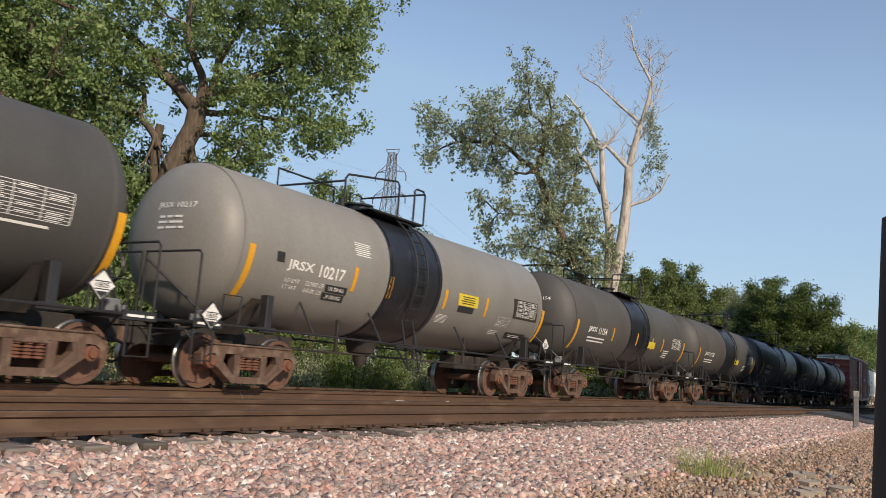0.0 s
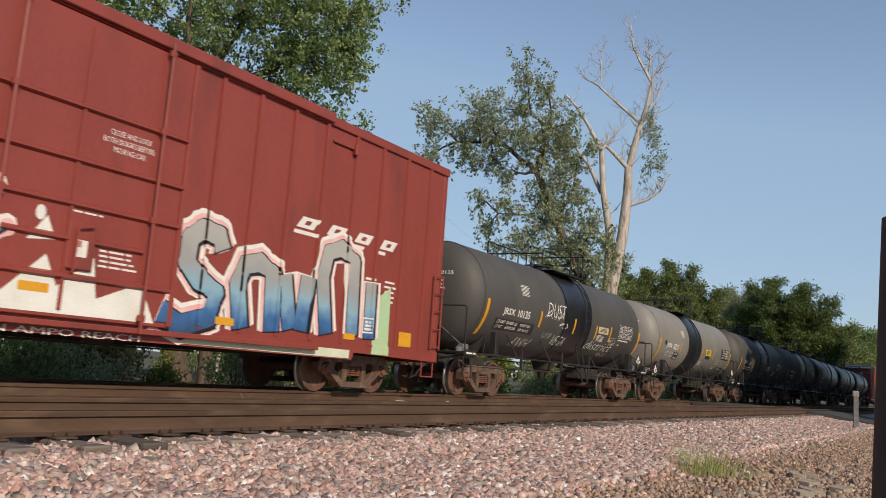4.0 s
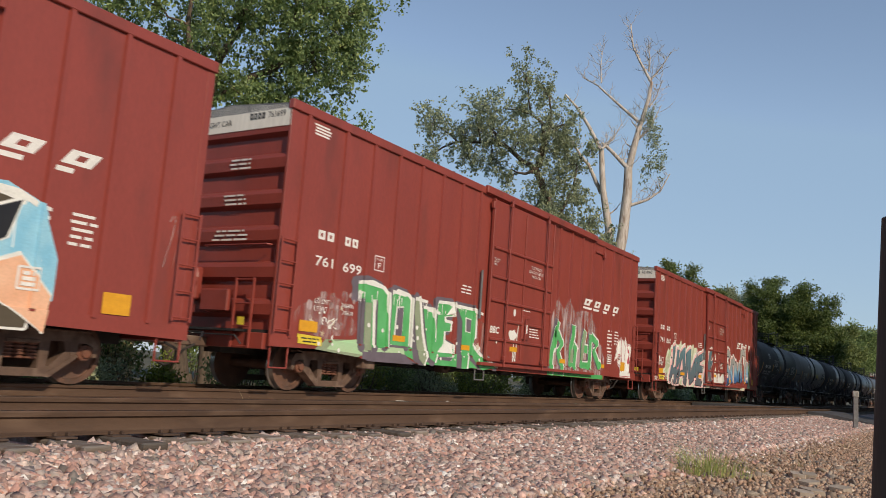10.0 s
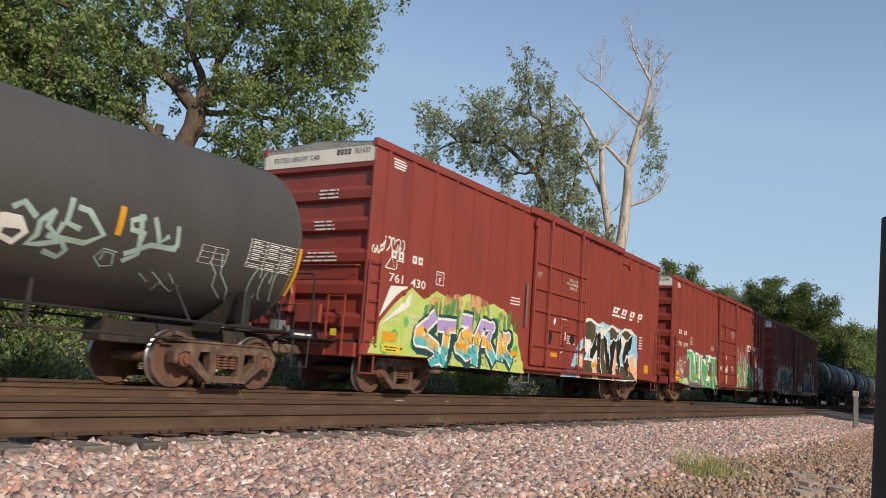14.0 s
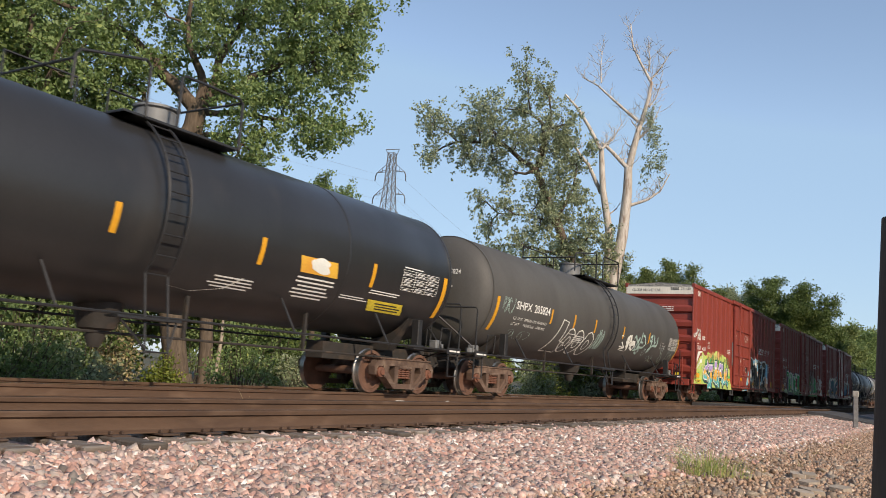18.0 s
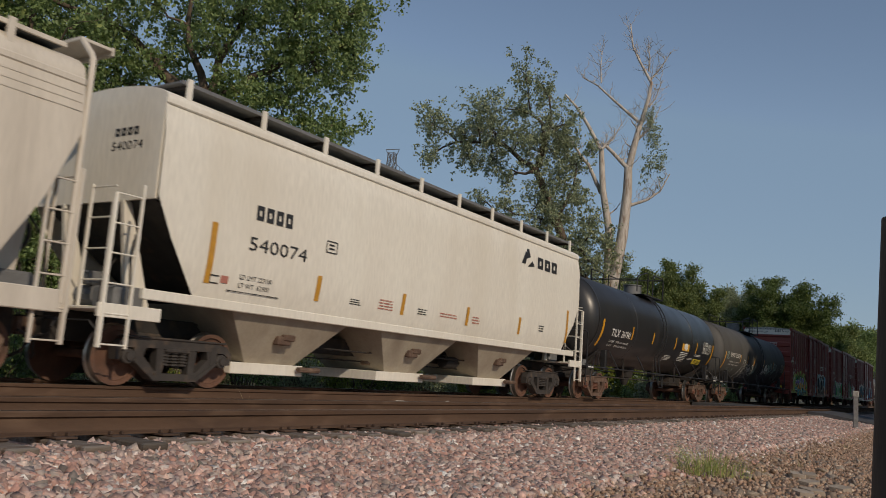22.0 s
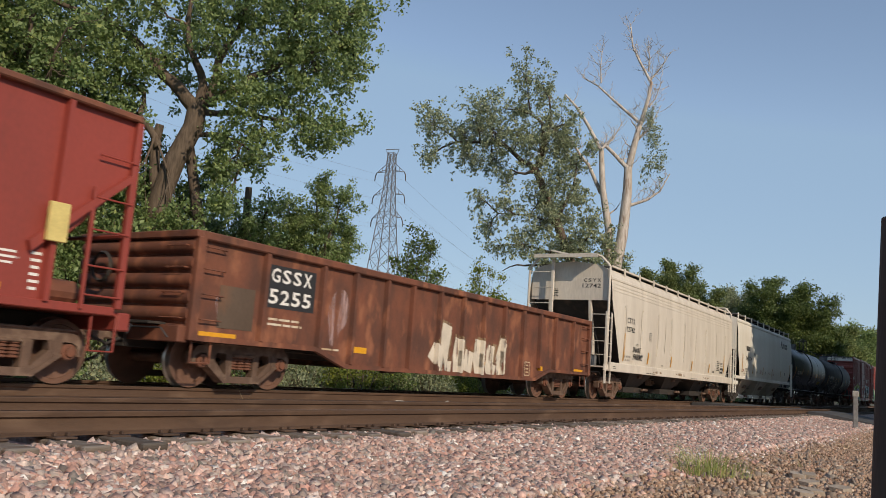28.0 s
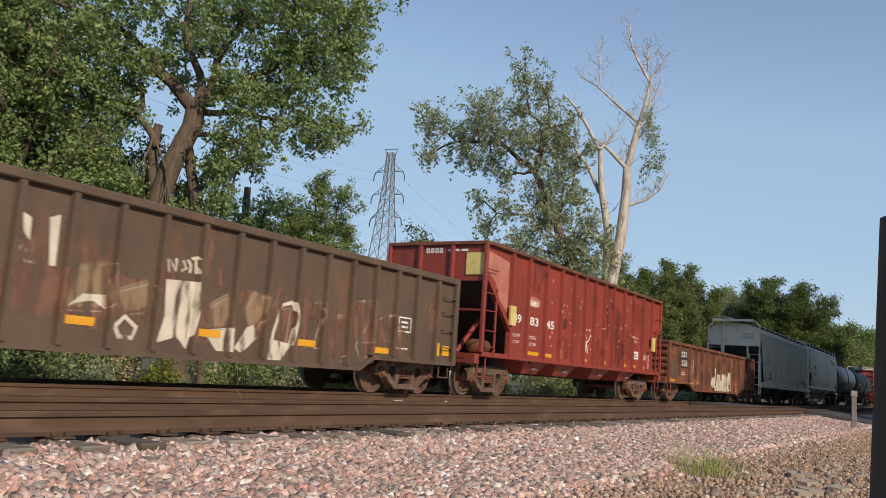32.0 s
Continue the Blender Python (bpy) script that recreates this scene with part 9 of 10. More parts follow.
def wander(a, b, k, amp, rnd):
    """Points from a to b with a crooked course."""
    a, b = Vector(a), Vector(b)
    out = [a]
    for i in range(1, k):
        out.append(a.lerp(b, i / k) + Vector((rnd.uniform(-amp, amp), rnd.uniform(-amp, amp), rnd.uniform(-amp, amp) * 0.6)))
    return out + [b]


def tree(name, label, x, y, turn, trunk, limbs, r0, leaf, bark, size, density, seed, tuft=0.4, twigs=6, spread=2.0, depth=2.5, keep=0.9, group="", droop=0.0):
    """turn: heading of the tree's own x axis; trunk: (x, z) points; limbs: (x0, z0, x1, z1, radius[, y1]), leafy sprays along their outer part."""
    rnd = random.Random(seed)
    t = thing(name, label, "tree", pose(x, y, -0.64, 0, 0, turn), group=group)
    g = Geo()
    pts = [Vector((u, 0, z)) for u, z in trunk]
    g.tube(pts, r0, 12, True, r0 * 0.55)
    g.tube([pts[0] + Vector((0, 0, -0.1)), pts[0] + Vector((0, 0, 0.7))], r0 * 1.5, 12, False, r0 * 1.0)
    part("trunk", g, M[bark], t, smooth=60)
    clumps = []
    for u0, z0, u1, z1, r, *v in limbs:
        g = Geo()
        v1 = v[0] if v else rnd.uniform(-depth, depth)
        p = wander((u0, 0, z0), (u1, v1, z1), 7, 0.2 * spread / 2, rnd)
        g.tube(p, r, 8, True, max(r * 0.22, 0.02))
        for k in range(2, 8):
            for j in range(twigs if k > 2 else 2):
                d = Vector((rnd.gauss(0, 1), rnd.gauss(0, 1), rnd.gauss(0.2, 0.8))).normalized()
                q = p[k] + d * rnd.uniform(0.35, 1.15) * spread - Vector((0, 0, droop * rnd.random()))
                w = wander(p[k], q, 5, 0.14 * spread / 2, rnd)
                if size < 0.12:
                    g.tube(w, max(r * 0.16, 0.012), 3, False, 0.005)
                for e in (2, 3, 4, 5):
                    if rnd.random() < keep:
                        o = Vector((rnd.gauss(0, 0.3), rnd.gauss(0, 0.3), rnd.gauss(-0.05, 0.25))) * tuft
                        clumps.append((*(w[e] + o), tuft * rnd.uniform(0.45, 1.15)))
        part("limb", g, M[bark], t, smooth=60)
    if leaf:
        part("crown", leaves(clumps, size, density, seed), M[leaf], t)
    return t


def crown_tree(name, label, x, y, turn, trunk, r0, r1, limbs, masses, leaf, bark, size, density, seed, tuft=0.42, fill=5.0, depth=1.6, twig_r=0.018, droop=0.3, soft=0.55):
    """trunk: (x, z) points; limbs: (radius, depth at the tip, points); masses: leafy boughs (x, z, half width, half height, depth if known) hung on twigs from the nearest limb."""
    rnd = random.Random(seed)
    t = thing(name, label, "tree", pose(x, y, -0.64, 0, 0, turn))
    g = Geo()
    pts = [Vector((u, 0, z)) for u, z in trunk]
    g.tube(pts, r0, 14, True, r1)
    g.tube([pts[0] + Vector((0, 0, -0.1)), pts[0] + Vector((0, 0, 0.5))], r0 * 1.35, 14, False, r0 * 0.98)
    part("trunk", g, M[bark], t, smooth=60)
    spine = []
    for r, v1, line in limbs:
        n = len(line)
        p = []
        for k, (u, z) in enumerate(line):
            p.append(Vector((u, v1 * k / (n - 1), z)))
            if k < n - 1:
                q = line[k + 1]
                p.append(Vector(((u + q[0]) / 2 + rnd.uniform(-0.12, 0.12), v1 * (k + 0.5) / (n - 1), (z + q[1]) / 2 + rnd.uniform(-0.08, 0.12))))
        spine += p[1:]
        part("limb", Geo().tube(p, r, 9, True, max(r * 0.25, 0.025)), M[bark], t, smooth=60)
    clumps = []
    for u, z, a, b, *at in masses:
        v0 = at[0] if at else rnd.uniform(-depth, depth)
        g = Geo()
        c = Vector((u, v0, z))
        near = min(spine, key=lambda q: (q - c).length)
        bough = wander(near, c, 5, 0.12, rnd)
        g.tube(bough, twig_r * 2.6, 6, False, twig_r * 1.4)
        for k in range(max(int(fill * a * b * 10), 8)):
            d = Vector((rnd.gauss(0, soft), rnd.gauss(0, 0.6), rnd.gauss(0, soft)))
            q = c + Vector((d.x * a, d.y * (a + b), d.z * b))
            if k % 3 == 0:
                g.tube(wander(bough[rnd.choice((2, 3, 4, 5))], q, 3, 0.1, rnd), twig_r, 3, False, 0.006)
            clumps.append((*q, tuft * rnd.uniform(0.35, 1.1)))
            if rnd.random() < droop:
                clumps.append((q.x + rnd.uniform(-0.15, 0.15), q.y, q.z - tuft * rnd.uniform(0.6, 1.3), tuft * rnd.uniform(0.25, 0.6)))
        part("bough", g, M[bark], t, smooth=60)
    part("crown", leaves(clumps, size, density, seed), M[leaf], t)
    return t


def bush(name, label, x, y, w, d, h, leaf, size, density, seed, tuft=0.4, n=40, z=-0.62, group=""):
    """A low mound of leafy shoots from the ground."""
    rnd = random.Random(seed)
    b = thing(name, label, "bush", (x, y, z), group=group)
    g, clumps = Geo(), []
    for i in range(n):
        a, r = rnd.uniform(0, 6.283), rnd.random() ** 0.5
        q = Vector((math.cos(a) * r * w / 2, math.sin(a) * r * d / 2, h * rnd.uniform(0.3, 1.0) * (1 - 0.55 * r * r)))
        g.tube(wander((q.x * 0.4, q.y * 0.4, 0), q, 3, 0.06, rnd), 0.018, 4, False, 0.006)
        clumps += [(*q, tuft * rnd.uniform(0.6, 1.2)), (q.x * 0.85, q.y * 0.85, q.z * 0.6, tuft)]
    tagged(part("stem", g, M["bark"], b), kind="stuff")
    part("foliage", leaves(clumps, size, density, seed), M[leaf], b)
    return b


def trees():
    # the big cottonwood: forked trunk, broken stub, wide crown
    t = crown_tree("tree", "huge leafy cottonwood with a forked trunk behind the tracks", 20.1, 11.0, -41.6,
                   [(-0.42, 0), (-0.7, 1.4), (-1.3, 4.0), (-1.8, 6.3), (-1.4, 7.9), (-0.92, 9.2), (-0.85, 10.0)], 0.42, 0.34,
                   [(0.27, 0.6, [(-0.95, 9.9), (-1.49, 10.5), (-2.13, 11.0), (-3.0, 11.9), (-4.0, 12.6), (-5.0, 12.9), (-6.7, 13.4)]),
                    (0.20, -0.5, [(-0.86, 9.95), (-0.75, 10.8), (-1.13, 11.6), (-1.5, 12.8), (-1.7, 15.0)]),
                    (0.20, 0.4, [(-0.75, 10.0), (-0.3, 11.3), (-0.12, 12.4), (0.25, 13.2), (0.5, 15.2)]),
                    (0.17, -0.6, [(-0.6, 10.1), (0.45, 10.8), (1.4, 11.6), (2.8, 12.5), (4.5, 13.1)]),
                    (0.13, -0.4, [(-0.7, 9.8), (0.54, 9.97), (2.2, 9.85), (4.0, 9.9)]),
                    (0.10, 0.3, [(-0.9, 8.9), (0.24, 9.05), (1.3, 8.6)]),
                    (0.15, 0.8, [(-2.0, 8.3), (-2.44, 9.04), (-2.8, 9.5), (-2.75, 10.3), (-3.6, 10.6), (-4.8, 10.3)]),
                    (0.12, 0.5, [(-4.0, 12.5), (-5.2, 11.9), (-6.6, 10.9)]), (0.12, -0.3, [(1.4, 11.6), (2.0, 13.0), (2.4, 15.4)]), (0.10, 0.4, [(2.8, 12.5), (3.8, 13.8), (4.2, 16.0)])],
                   [(3.7, 14.1, 1.4, 1.1), (4.6, 12.7, 0.9, 0.85), (2.22, 13.8, 1.5, 1.1), (0.36, 13.6, 1.1, 1.0), (3.25, 11.95, 1.5, 0.95), (1.6, 11.7, 1.1, 0.95), (4.35, 10.3, 0.8, 0.62), (3.0, 9.75, 1.05, 0.62), (0.72, 10.2, 0.95, 0.85), (3.2, 8.95, 0.7, 0.42),
                    (0.26, 8.9, 0.85, 0.85), (1.33, 8.2, 0.9, 0.42), (0.0, 7.6, 0.4, 0.6), (-1.6, 13.1, 0.85, 0.75), (-2.95, 13.1, 0.9, 0.6), (-3.85, 11.1, 1.0, 0.9), (-4.7, 10.2, 0.95, 0.75), (-3.5, 9.65, 0.85, 0.75), (-5.8, 11.8, 1.0, 0.85), (-6.7, 10.6, 0.75, 0.85),
                    (-0.65, 12.0, 0.7, 0.7), (-2.1, 11.9, 0.8, 0.6), (-2.9, 10.9, 0.8, 0.6), (-1.7, 11.1, 0.45, 0.5), (2.2, 12.7, 1.2, 0.6), (2.2, 10.7, 1.2, 0.6), (1.6, 9.2, 0.8, 0.5), (-0.6, 13.2, 0.8, 0.6), (-4.4, 12.6, 1.0, 0.6), (4.6, 14.8, 0.8, 0.7), (3.2, 15.8, 1.4, 0.8), (1.2, 15.6, 1.5, 1.0), (-1.4, 15.0, 1.4, 1.0), (-3.8, 14.4, 1.4, 0.9), (-6.0, 13.6, 1.4, 0.9), (-7.6, 12.4, 1.0, 1.0), (-1.0, 5.7, 0.9, 0.55, -1.2), (0.2, 6.3, 0.7, 0.6, -1.0), (-2.7, 6.3, 0.8, 0.5, -1.0), (0.3, 7.5, 0.5, 0.6, -0.9), (-0.1, 10.7, 0.5, 0.5, -1.0)],
                   "leaf", "bark", 0.076, 300, 21, 0.40, 7.0, 1.2, soft=0.52)
    part("broken_stub", Geo().tube([(-1.8, 0.3, 6.3), (-2.05, 0.3, 7.4), (-2.15, 0.2, 8.4), (-2.05, 0.1, 9.15)], 0.22, 9, True, 0.15), M["bark"], t, "broken dead stub", smooth=60)
    part("second_trunk", Geo().tube([(0.43, 0.2, -0.1), (0.36, 0.2, 1.6), (0.1, 0.3, 4.0), (-0.5, 0.4, 6.5), (-1.0, 0.2, 8.6)], 0.26, 10, True, 0.18), M["bark"], t, smooth=60)
    part("dead_stem", Geo().tube([(0.72, 0.0, -0.1), (0.80, 0.0, 0.8), (0.86, 0.1, 1.9), (0.84, 0.1, 2.6)], 0.085, 7, True, 0.05), M["rock"], t, "bare split stem", smooth=60)
    # a smaller tree beyond, right of the big one
    tree("tree", "young leafy tree beyond the cottonwood", 29.0, 13.5, -48.6, [(0, 0), (0.0, 2.8), (-0.1, 6.2)], [(0, 3.6, -1.4, 7.4, 0.1), (-0.1, 5.6, -0.4, 9.5, 0.1), (0, 5.0, 0.8, 8.7, 0.1), (0, 4.2, 1.5, 7.2, 0.09), (0, 3.4, -1.2, 5.6, 0.08), (0, 3.6, 0.8, 6.0, 0.08), (0, 4.8, -1.6, 8.2, 0.09)],
         0.16, "leaf", "bark", 0.06, 430, 22, 0.36, 6, 0.95, 1.0)
    # left, behind the big crown
    for i, (x, y, h, w, lf) in enumerate(((13.6, 16.5, 15.5, 4.2, "leaf_dark"), (18.6, 19.5, 13.0, 4.4, "leaf_dark"), (15.0, 14.6, 15.5, 3.6, "leaf"), (23.0, 18.5, 10.5, 3.4, "leaf_dark"), (27.0, 16.5, 9.2, 2.6, "leaf"), (16.0, 13.8, 8.0, 3.0, "leaf"), (33.0, 19.0, 8.5, 2.6, "leaf_dark"), (9.0, 14.5, 13.0, 4.0, "leaf"))):
        limbs = []
        for j in range(18):
            ph, e = j * 2.39996, (j + 0.5) / 18
            rr = w * (1 - max(0, e - 0.3) ** 2 * 1.5) ** 0.5
            limbs.append((0, h * (0.15 + 0.4 * e), rr * math.cos(ph), h * (0.2 + 0.72 * e), 0.12, rr * 0.8 * math.sin(ph)))
        tree("tree", "leafy dark tree at the edge of the wood", x, y, 25 * i, [(0, 0), (-0.2, 4), (-0.1, 9)], limbs, 0.28, lf, "bark", 0.085, 150, 230 + i, 0.46, 6, 1.4, 2, 0.7)
    # the thin-leaved cottonwood and the dead tree at its foot
    crown_tree("tree", "tall leaning cottonwood with thin dusty leaves", 50.4, 8.0, -68.7, [(0.4, 0), (0.2, 3.5), (-0.78, 7.1), (-2.21, 9.0), (-3.05, 11.2), (-4.14, 13.6), (-4.74, 15.0)], 0.42, 0.2,
               [(0.19, 0.5, [(-4.74, 14.9), (-5.64, 15.5), (-7.04, 16.7), (-8.6, 16.85), (-10.5, 16.8), (-11.9, 16.0)]), (0.17, -0.4, [(-4.74, 14.9), (-4.18, 16.5), (-4.45, 18.1), (-5.24, 18.7), (-7.0, 19.0)]),
                (0.12, 0.3, [(-4.2, 16.6), (-3.93, 18.9), (-4.2, 20.9)]), (0.08, -0.4, [(-5.24, 18.7), (-5.56, 20.9)]), (0.11, 0.6, [(-3.05, 11.2), (-4.87, 11.9), (-7.14, 12.0)]), (0.11, -0.5, [(-2.33, 9.1), (-4.37, 9.6), (-6.6, 9.7)]),
                (0.15, -0.2, [(-4.7, 14.75), (-5.4, 14.6), (-6.4, 14.9)]), (0.12, 0.4, [(-3.18, 11.5), (-2.2, 13.9), (-2.1, 15.8)]), (0.10, 0.3, [(-2.2, 9.0), (-1.1, 10.5), (-0.8, 12.0)]), (0.10, -0.3, [(-2.1, 8.6), (-4.5, 8.5), (-5.6, 8.45), (-6.5, 8.0)]),
                (0.08, 0.2, [(-8.6, 16.8), (-9.0, 18.2), (-8.3, 19.6)]), (0.07, 0.2, [(-10.2, 16.8), (-11.2, 17.6), (-12.2, 18.2)])],
               [(-11.8, 18.0, 0.8, 1.1), (-11.8, 16.0, 0.7, 0.7), (-9.8, 17.2, 1.0, 1.1), (-8.36, 19.2, 1.0, 0.95), (-7.46, 17.25, 1.3, 1.3), (-9.3, 15.65, 0.75, 0.75), (-7.75, 15.7, 1.0, 0.8), (-5.77, 21.2, 0.75, 1.1), (-5.85, 19.3, 0.9, 0.6), (-4.39, 20.4, 0.65, 1.1),
                (-4.07, 18.1, 0.8, 1.1), (-2.76, 18.1, 0.65, 1.1), (-4.35, 16.1, 1.3, 1.2), (-2.44, 15.4, 0.8, 1.3), (-6.5, 14.1, 0.7, 0.5), (-4.2, 13.4, 1.1, 1.1), (-6.4, 12.2, 0.95, 0.8), (-7.84, 11.0, 0.6, 0.75), (-8.34, 12.9, 0.45, 0.7), (-1.97, 13.1, 0.8, 1.1),
                (-0.97, 11.3, 0.6, 1.0), (-4.08, 11.1, 1.3, 0.95), (-5.1, 9.6, 1.1, 0.9), (-2.53, 9.7, 1.1, 0.95), (-2.8, 8.2, 1.1, 0.75), (-1.0, 16.2, 0.4, 0.6), (-7.0, 9.5, 0.6, 0.45), (-1.05, 9.0, 0.6, 0.75), (0.16, 10.2, 0.6, 0.75), (-3.2, 12.0, 0.9, 0.8), (-8.6, 17.9, 0.6, 0.6), (-1.8, 10.2, 0.9, 0.9), (-0.5, 8.4, 0.7, 0.8), (-1.6, 7.6, 1.0, 0.8), (-3.7, 8.9, 0.9, 0.7), (-3.4, 14.4, 0.7, 0.8), (-5.6, 16.9, 0.8, 0.8), (-3.0, 16.9, 0.7, 0.9)],
               "leaf_dry", "bark", 0.095, 165, 24, 0.42, 7.0, 1.0, 0.022, 0.45, 0.62)
    d = thing("dead_tree", "bare bleached dead tree beside the leaning cottonwood", "tree", pose(51.2, 8.3, -0.64, 0, 0, -68.7))
    rnd = random.Random(8)

    def bough(pts, r, r2, name="bough", label="", twig=7):
        g = Geo()
        p = [Vector((u, rnd.uniform(-0.3, 0.3), z)) for u, z in pts]
        g.tube(p, r, 9, True, r2)
        for k in range(1, len(p)):
            for j in range(twig):
                a = p[k - 1].lerp(p[k], rnd.random())
                q = a + Vector((rnd.uniform(-1.0, 1.0), rnd.uniform(-0.7, 0.7), rnd.uniform(0.2, 1.3)))
                w = wander(a, q, 4, 0.12, rnd)
                g.tube(w, max(r2 * 0.4, 0.02), 5, False, 0.008)
                for m in (2, 3):
                    g.tube([w[m], w[m] + Vector((rnd.uniform(-0.45, 0.45), rnd.uniform(-0.3, 0.3), rnd.uniform(0.1, 0.6)))], 0.011, 3, False, 0.006)
        part(name, g, M["deadwood"], d, label, smooth=60)
    bough([(0.0, 0), (0.15, 3.5), (0.4, 6.6), (1.1, 10.9), (1.3, 13.7), (1.3, 15.4)], 0.52, 0.26, "trunk", twig=0)
    bough([(1.3, 15.3), (1.65, 17.0), (2.0, 18.6)], 0.25, 0.17)
    bough([(2.0, 18.5), (2.45, 20.2), (2.6, 21.3), (1.8, 22.8), (1.3, 23.8), (1.1, 25.6)], 0.15, 0.03)
    bough([(2.55, 21.5), (3.2, 22.4), (3.8, 23.4)], 0.07, 0.02)
    bough([(2.4, 22.2), (2.45, 23.0), (2.3, 23.9)], 0.06, 0.02)
    bough([(2.5, 19.6), (2.9, 20.3), (3.3, 21.4)], 0.06, 0.02)
    bough([(1.95, 18.6), (0.3, 20.0), (-0.9, 21.1), (-2.0, 21.8)], 0.11, 0.03)
    bough([(-0.7, 21.2), (-0.8, 22.6), (-0.7, 23.9)], 0.05, 0.015)
    bough([(1.3, 15.3), (0.1, 16.6), (-0.5, 17.1)], 0.15, 0.09)
    bough([(0.3, 6.8), (0.2, 11.3), (-0.3, 13.9), (-0.5, 16.6)], 0.3, 0.17, "trunk", twig=1)
    bough([(-0.5, 16.5), (-1.4, 18.3), (-2.2, 19.5), (-3.1, 20.5)], 0.15, 0.06, twig=1)
    bough([(-0.4, 13.7), (-1.3, 15.6), (-1.9, 16.3), (-2.7, 17.5)], 0.14, 0.07, twig=1)
    bough([(-0.5, 16.6), (0.2, 17.4), (0.8, 18.6)], 0.08, 0.02)
    bough([(1.5, 12.9), (2.6, 13.3), (3.4, 13.9), (4.0, 15.1)], 0.11, 0.03)
    bough([(1.7, 17.2), (2.6, 18.2), (3.3, 19.8)], 0.07, 0.02)
    cl = []
    for u, z, a, b, k in ((2.8, 17.7, 0.45, 1.2, 60), (3.3, 15.8, 0.4, 0.95, 40), (2.4, 15.3, 0.35, 1.0, 26), (2.6, 18.9, 0.3, 0.7, 22), (0.8, 8.9, 0.4, 0.7, 26), (1.5, 9.5, 0.3, 0.35, 12), (0.3, 10.2, 0.4, 1.2, 26), (0.9, 7.0, 0.5, 1.2, 30)):
        for i in range(k):
            cl.append((rnd.gauss(u, a * 0.6), rnd.uniform(-0.8, 0.6), rnd.gauss(z, b * 0.55), rnd.uniform(0.14, 0.36)))
    tagged(part("foliage", leaves(cl, 0.07, 200, 31), M["leaf_dry"], d, "last thin leaves"), kind="stuff")
    # bushes standing above the train's roofline
    bush("bush", "dense dark green bush behind the tracks", 31.2, 9.6, 3.0, 3.0, 8.2, "leaf_dark", 0.065, 420, 41, 0.46, 190)
    bush("bush", "yellow-green bush behind the tracks", 36.5, 9.0, 3.6, 3.0, 7.6, "leaf_bright", 0.065, 360, 42, 0.42, 170)
    bush("bush", "leafy green bush behind the tracks", 33.9, 10.4, 3.6, 3.0, 6.2, "leaf", 0.065, 360, 44, 0.4, 90)
    bush("bush", "yellow-green bush behind the tracks", 44.8, 6.0, 5.6, 2.6, 7.3, "leaf_bright", 0.075, 280, 43, 0.45, 180)
    bush("bush", "tall grey-green bush at the leaning tree's foot", 41.5, 7.4, 4.2, 2.6, 7.4, "leaf_dry", 0.075, 240, 45, 0.45, 150)
    # rough growth along the far side of the line
    for i in range(40):
        x = 3.5 + i * 1.9 + 0.5 * math.sin(i * 2.3)
        if 14.2 < x < 17.8:
            continue
        bush("shrub", "tangled green shrub along the tracks" if i % 3 else "dry yellowish shrub along the tracks", x, 6.2 + 0.9 * math.sin(i * 1.7), 3.0, 2.0, 2.1 + 0.5 * math.sin(i * 3.1 + 1), ("leaf", "leaf_dark", "leaf_bright", "leaf_dry")[(i * 7) % 4],
             0.05 if x < 40 else 0.085, 330 if x < 40 else 170, 50 + i, 0.34, 34, group="shrubs along the line")
    for i in range(13):
        x = 1.5 + i * 2.6
        if 17.0 < x < 20.6:
            continue
        bush("shrub", "tall dark green shrub beyond the line", x, 9.6 + 0.8 * math.sin(i * 2.1), 3.4, 2.2, 3.4 + 0.5 * math.sin(i * 1.3), ("leaf_dark", "leaf", "leaf_dark")[i % 3], 0.07, 220, 320 + i, 0.42, 40, group="tall shrubs beyond the line")
    for x, y, w, h, lf, k in ((15.0, 8.6, 1.5, 2.3, "straw", 1), (19.2, 14.6, 3.4, 3.2, "leaf_dark", 2), (23.0, 14.0, 3.0, 2.6, "leaf", 3), (17.6, 9.4, 1.4, 1.1, "leaf_bright", 4)):
        bush("shrub", "withered brown shrub beside the cottonwood" if lf == "straw" else "green shrub round the cottonwood's foot", x, y, w, w * 0.7, h, lf, 0.055, 260, 400 + k, 0.3, 32)
    # woods on the right, far up the line: crowns built up from limbs spread over a dome
    far = ((69.2, 88, 10.5, 3.2, "leaf_bright"), (70.4, 92, 13.6, 3.0, "leaf_far"), (72.0, 97, 13.4, 3.0, "leaf_far"), (73.5, 100, 15.2, 2.8, "leaf_far"), (75.3, 108, 13.6, 2.8, "leaf_far"), (77.3, 116, 14.2, 2.2, "leaf_dry"),
           (78.8, 112, 12.4, 3.2, "leaf_far"), (80.0, 110, 15.0, 4.6, "leaf_dark"), (81.6, 112, 13.2, 4.0, "leaf_dark"), (82.9, 140, 12.2, 4.4, "leaf_far"), (84.2, 160, 12.8, 4.6, "leaf"), (85.4, 190, 14.2, 5.5, "leaf_bright"),
           (86.6, 230, 16.0, 6.5, "leaf"), (88.2, 280, 19.0, 8.0, "leaf"))
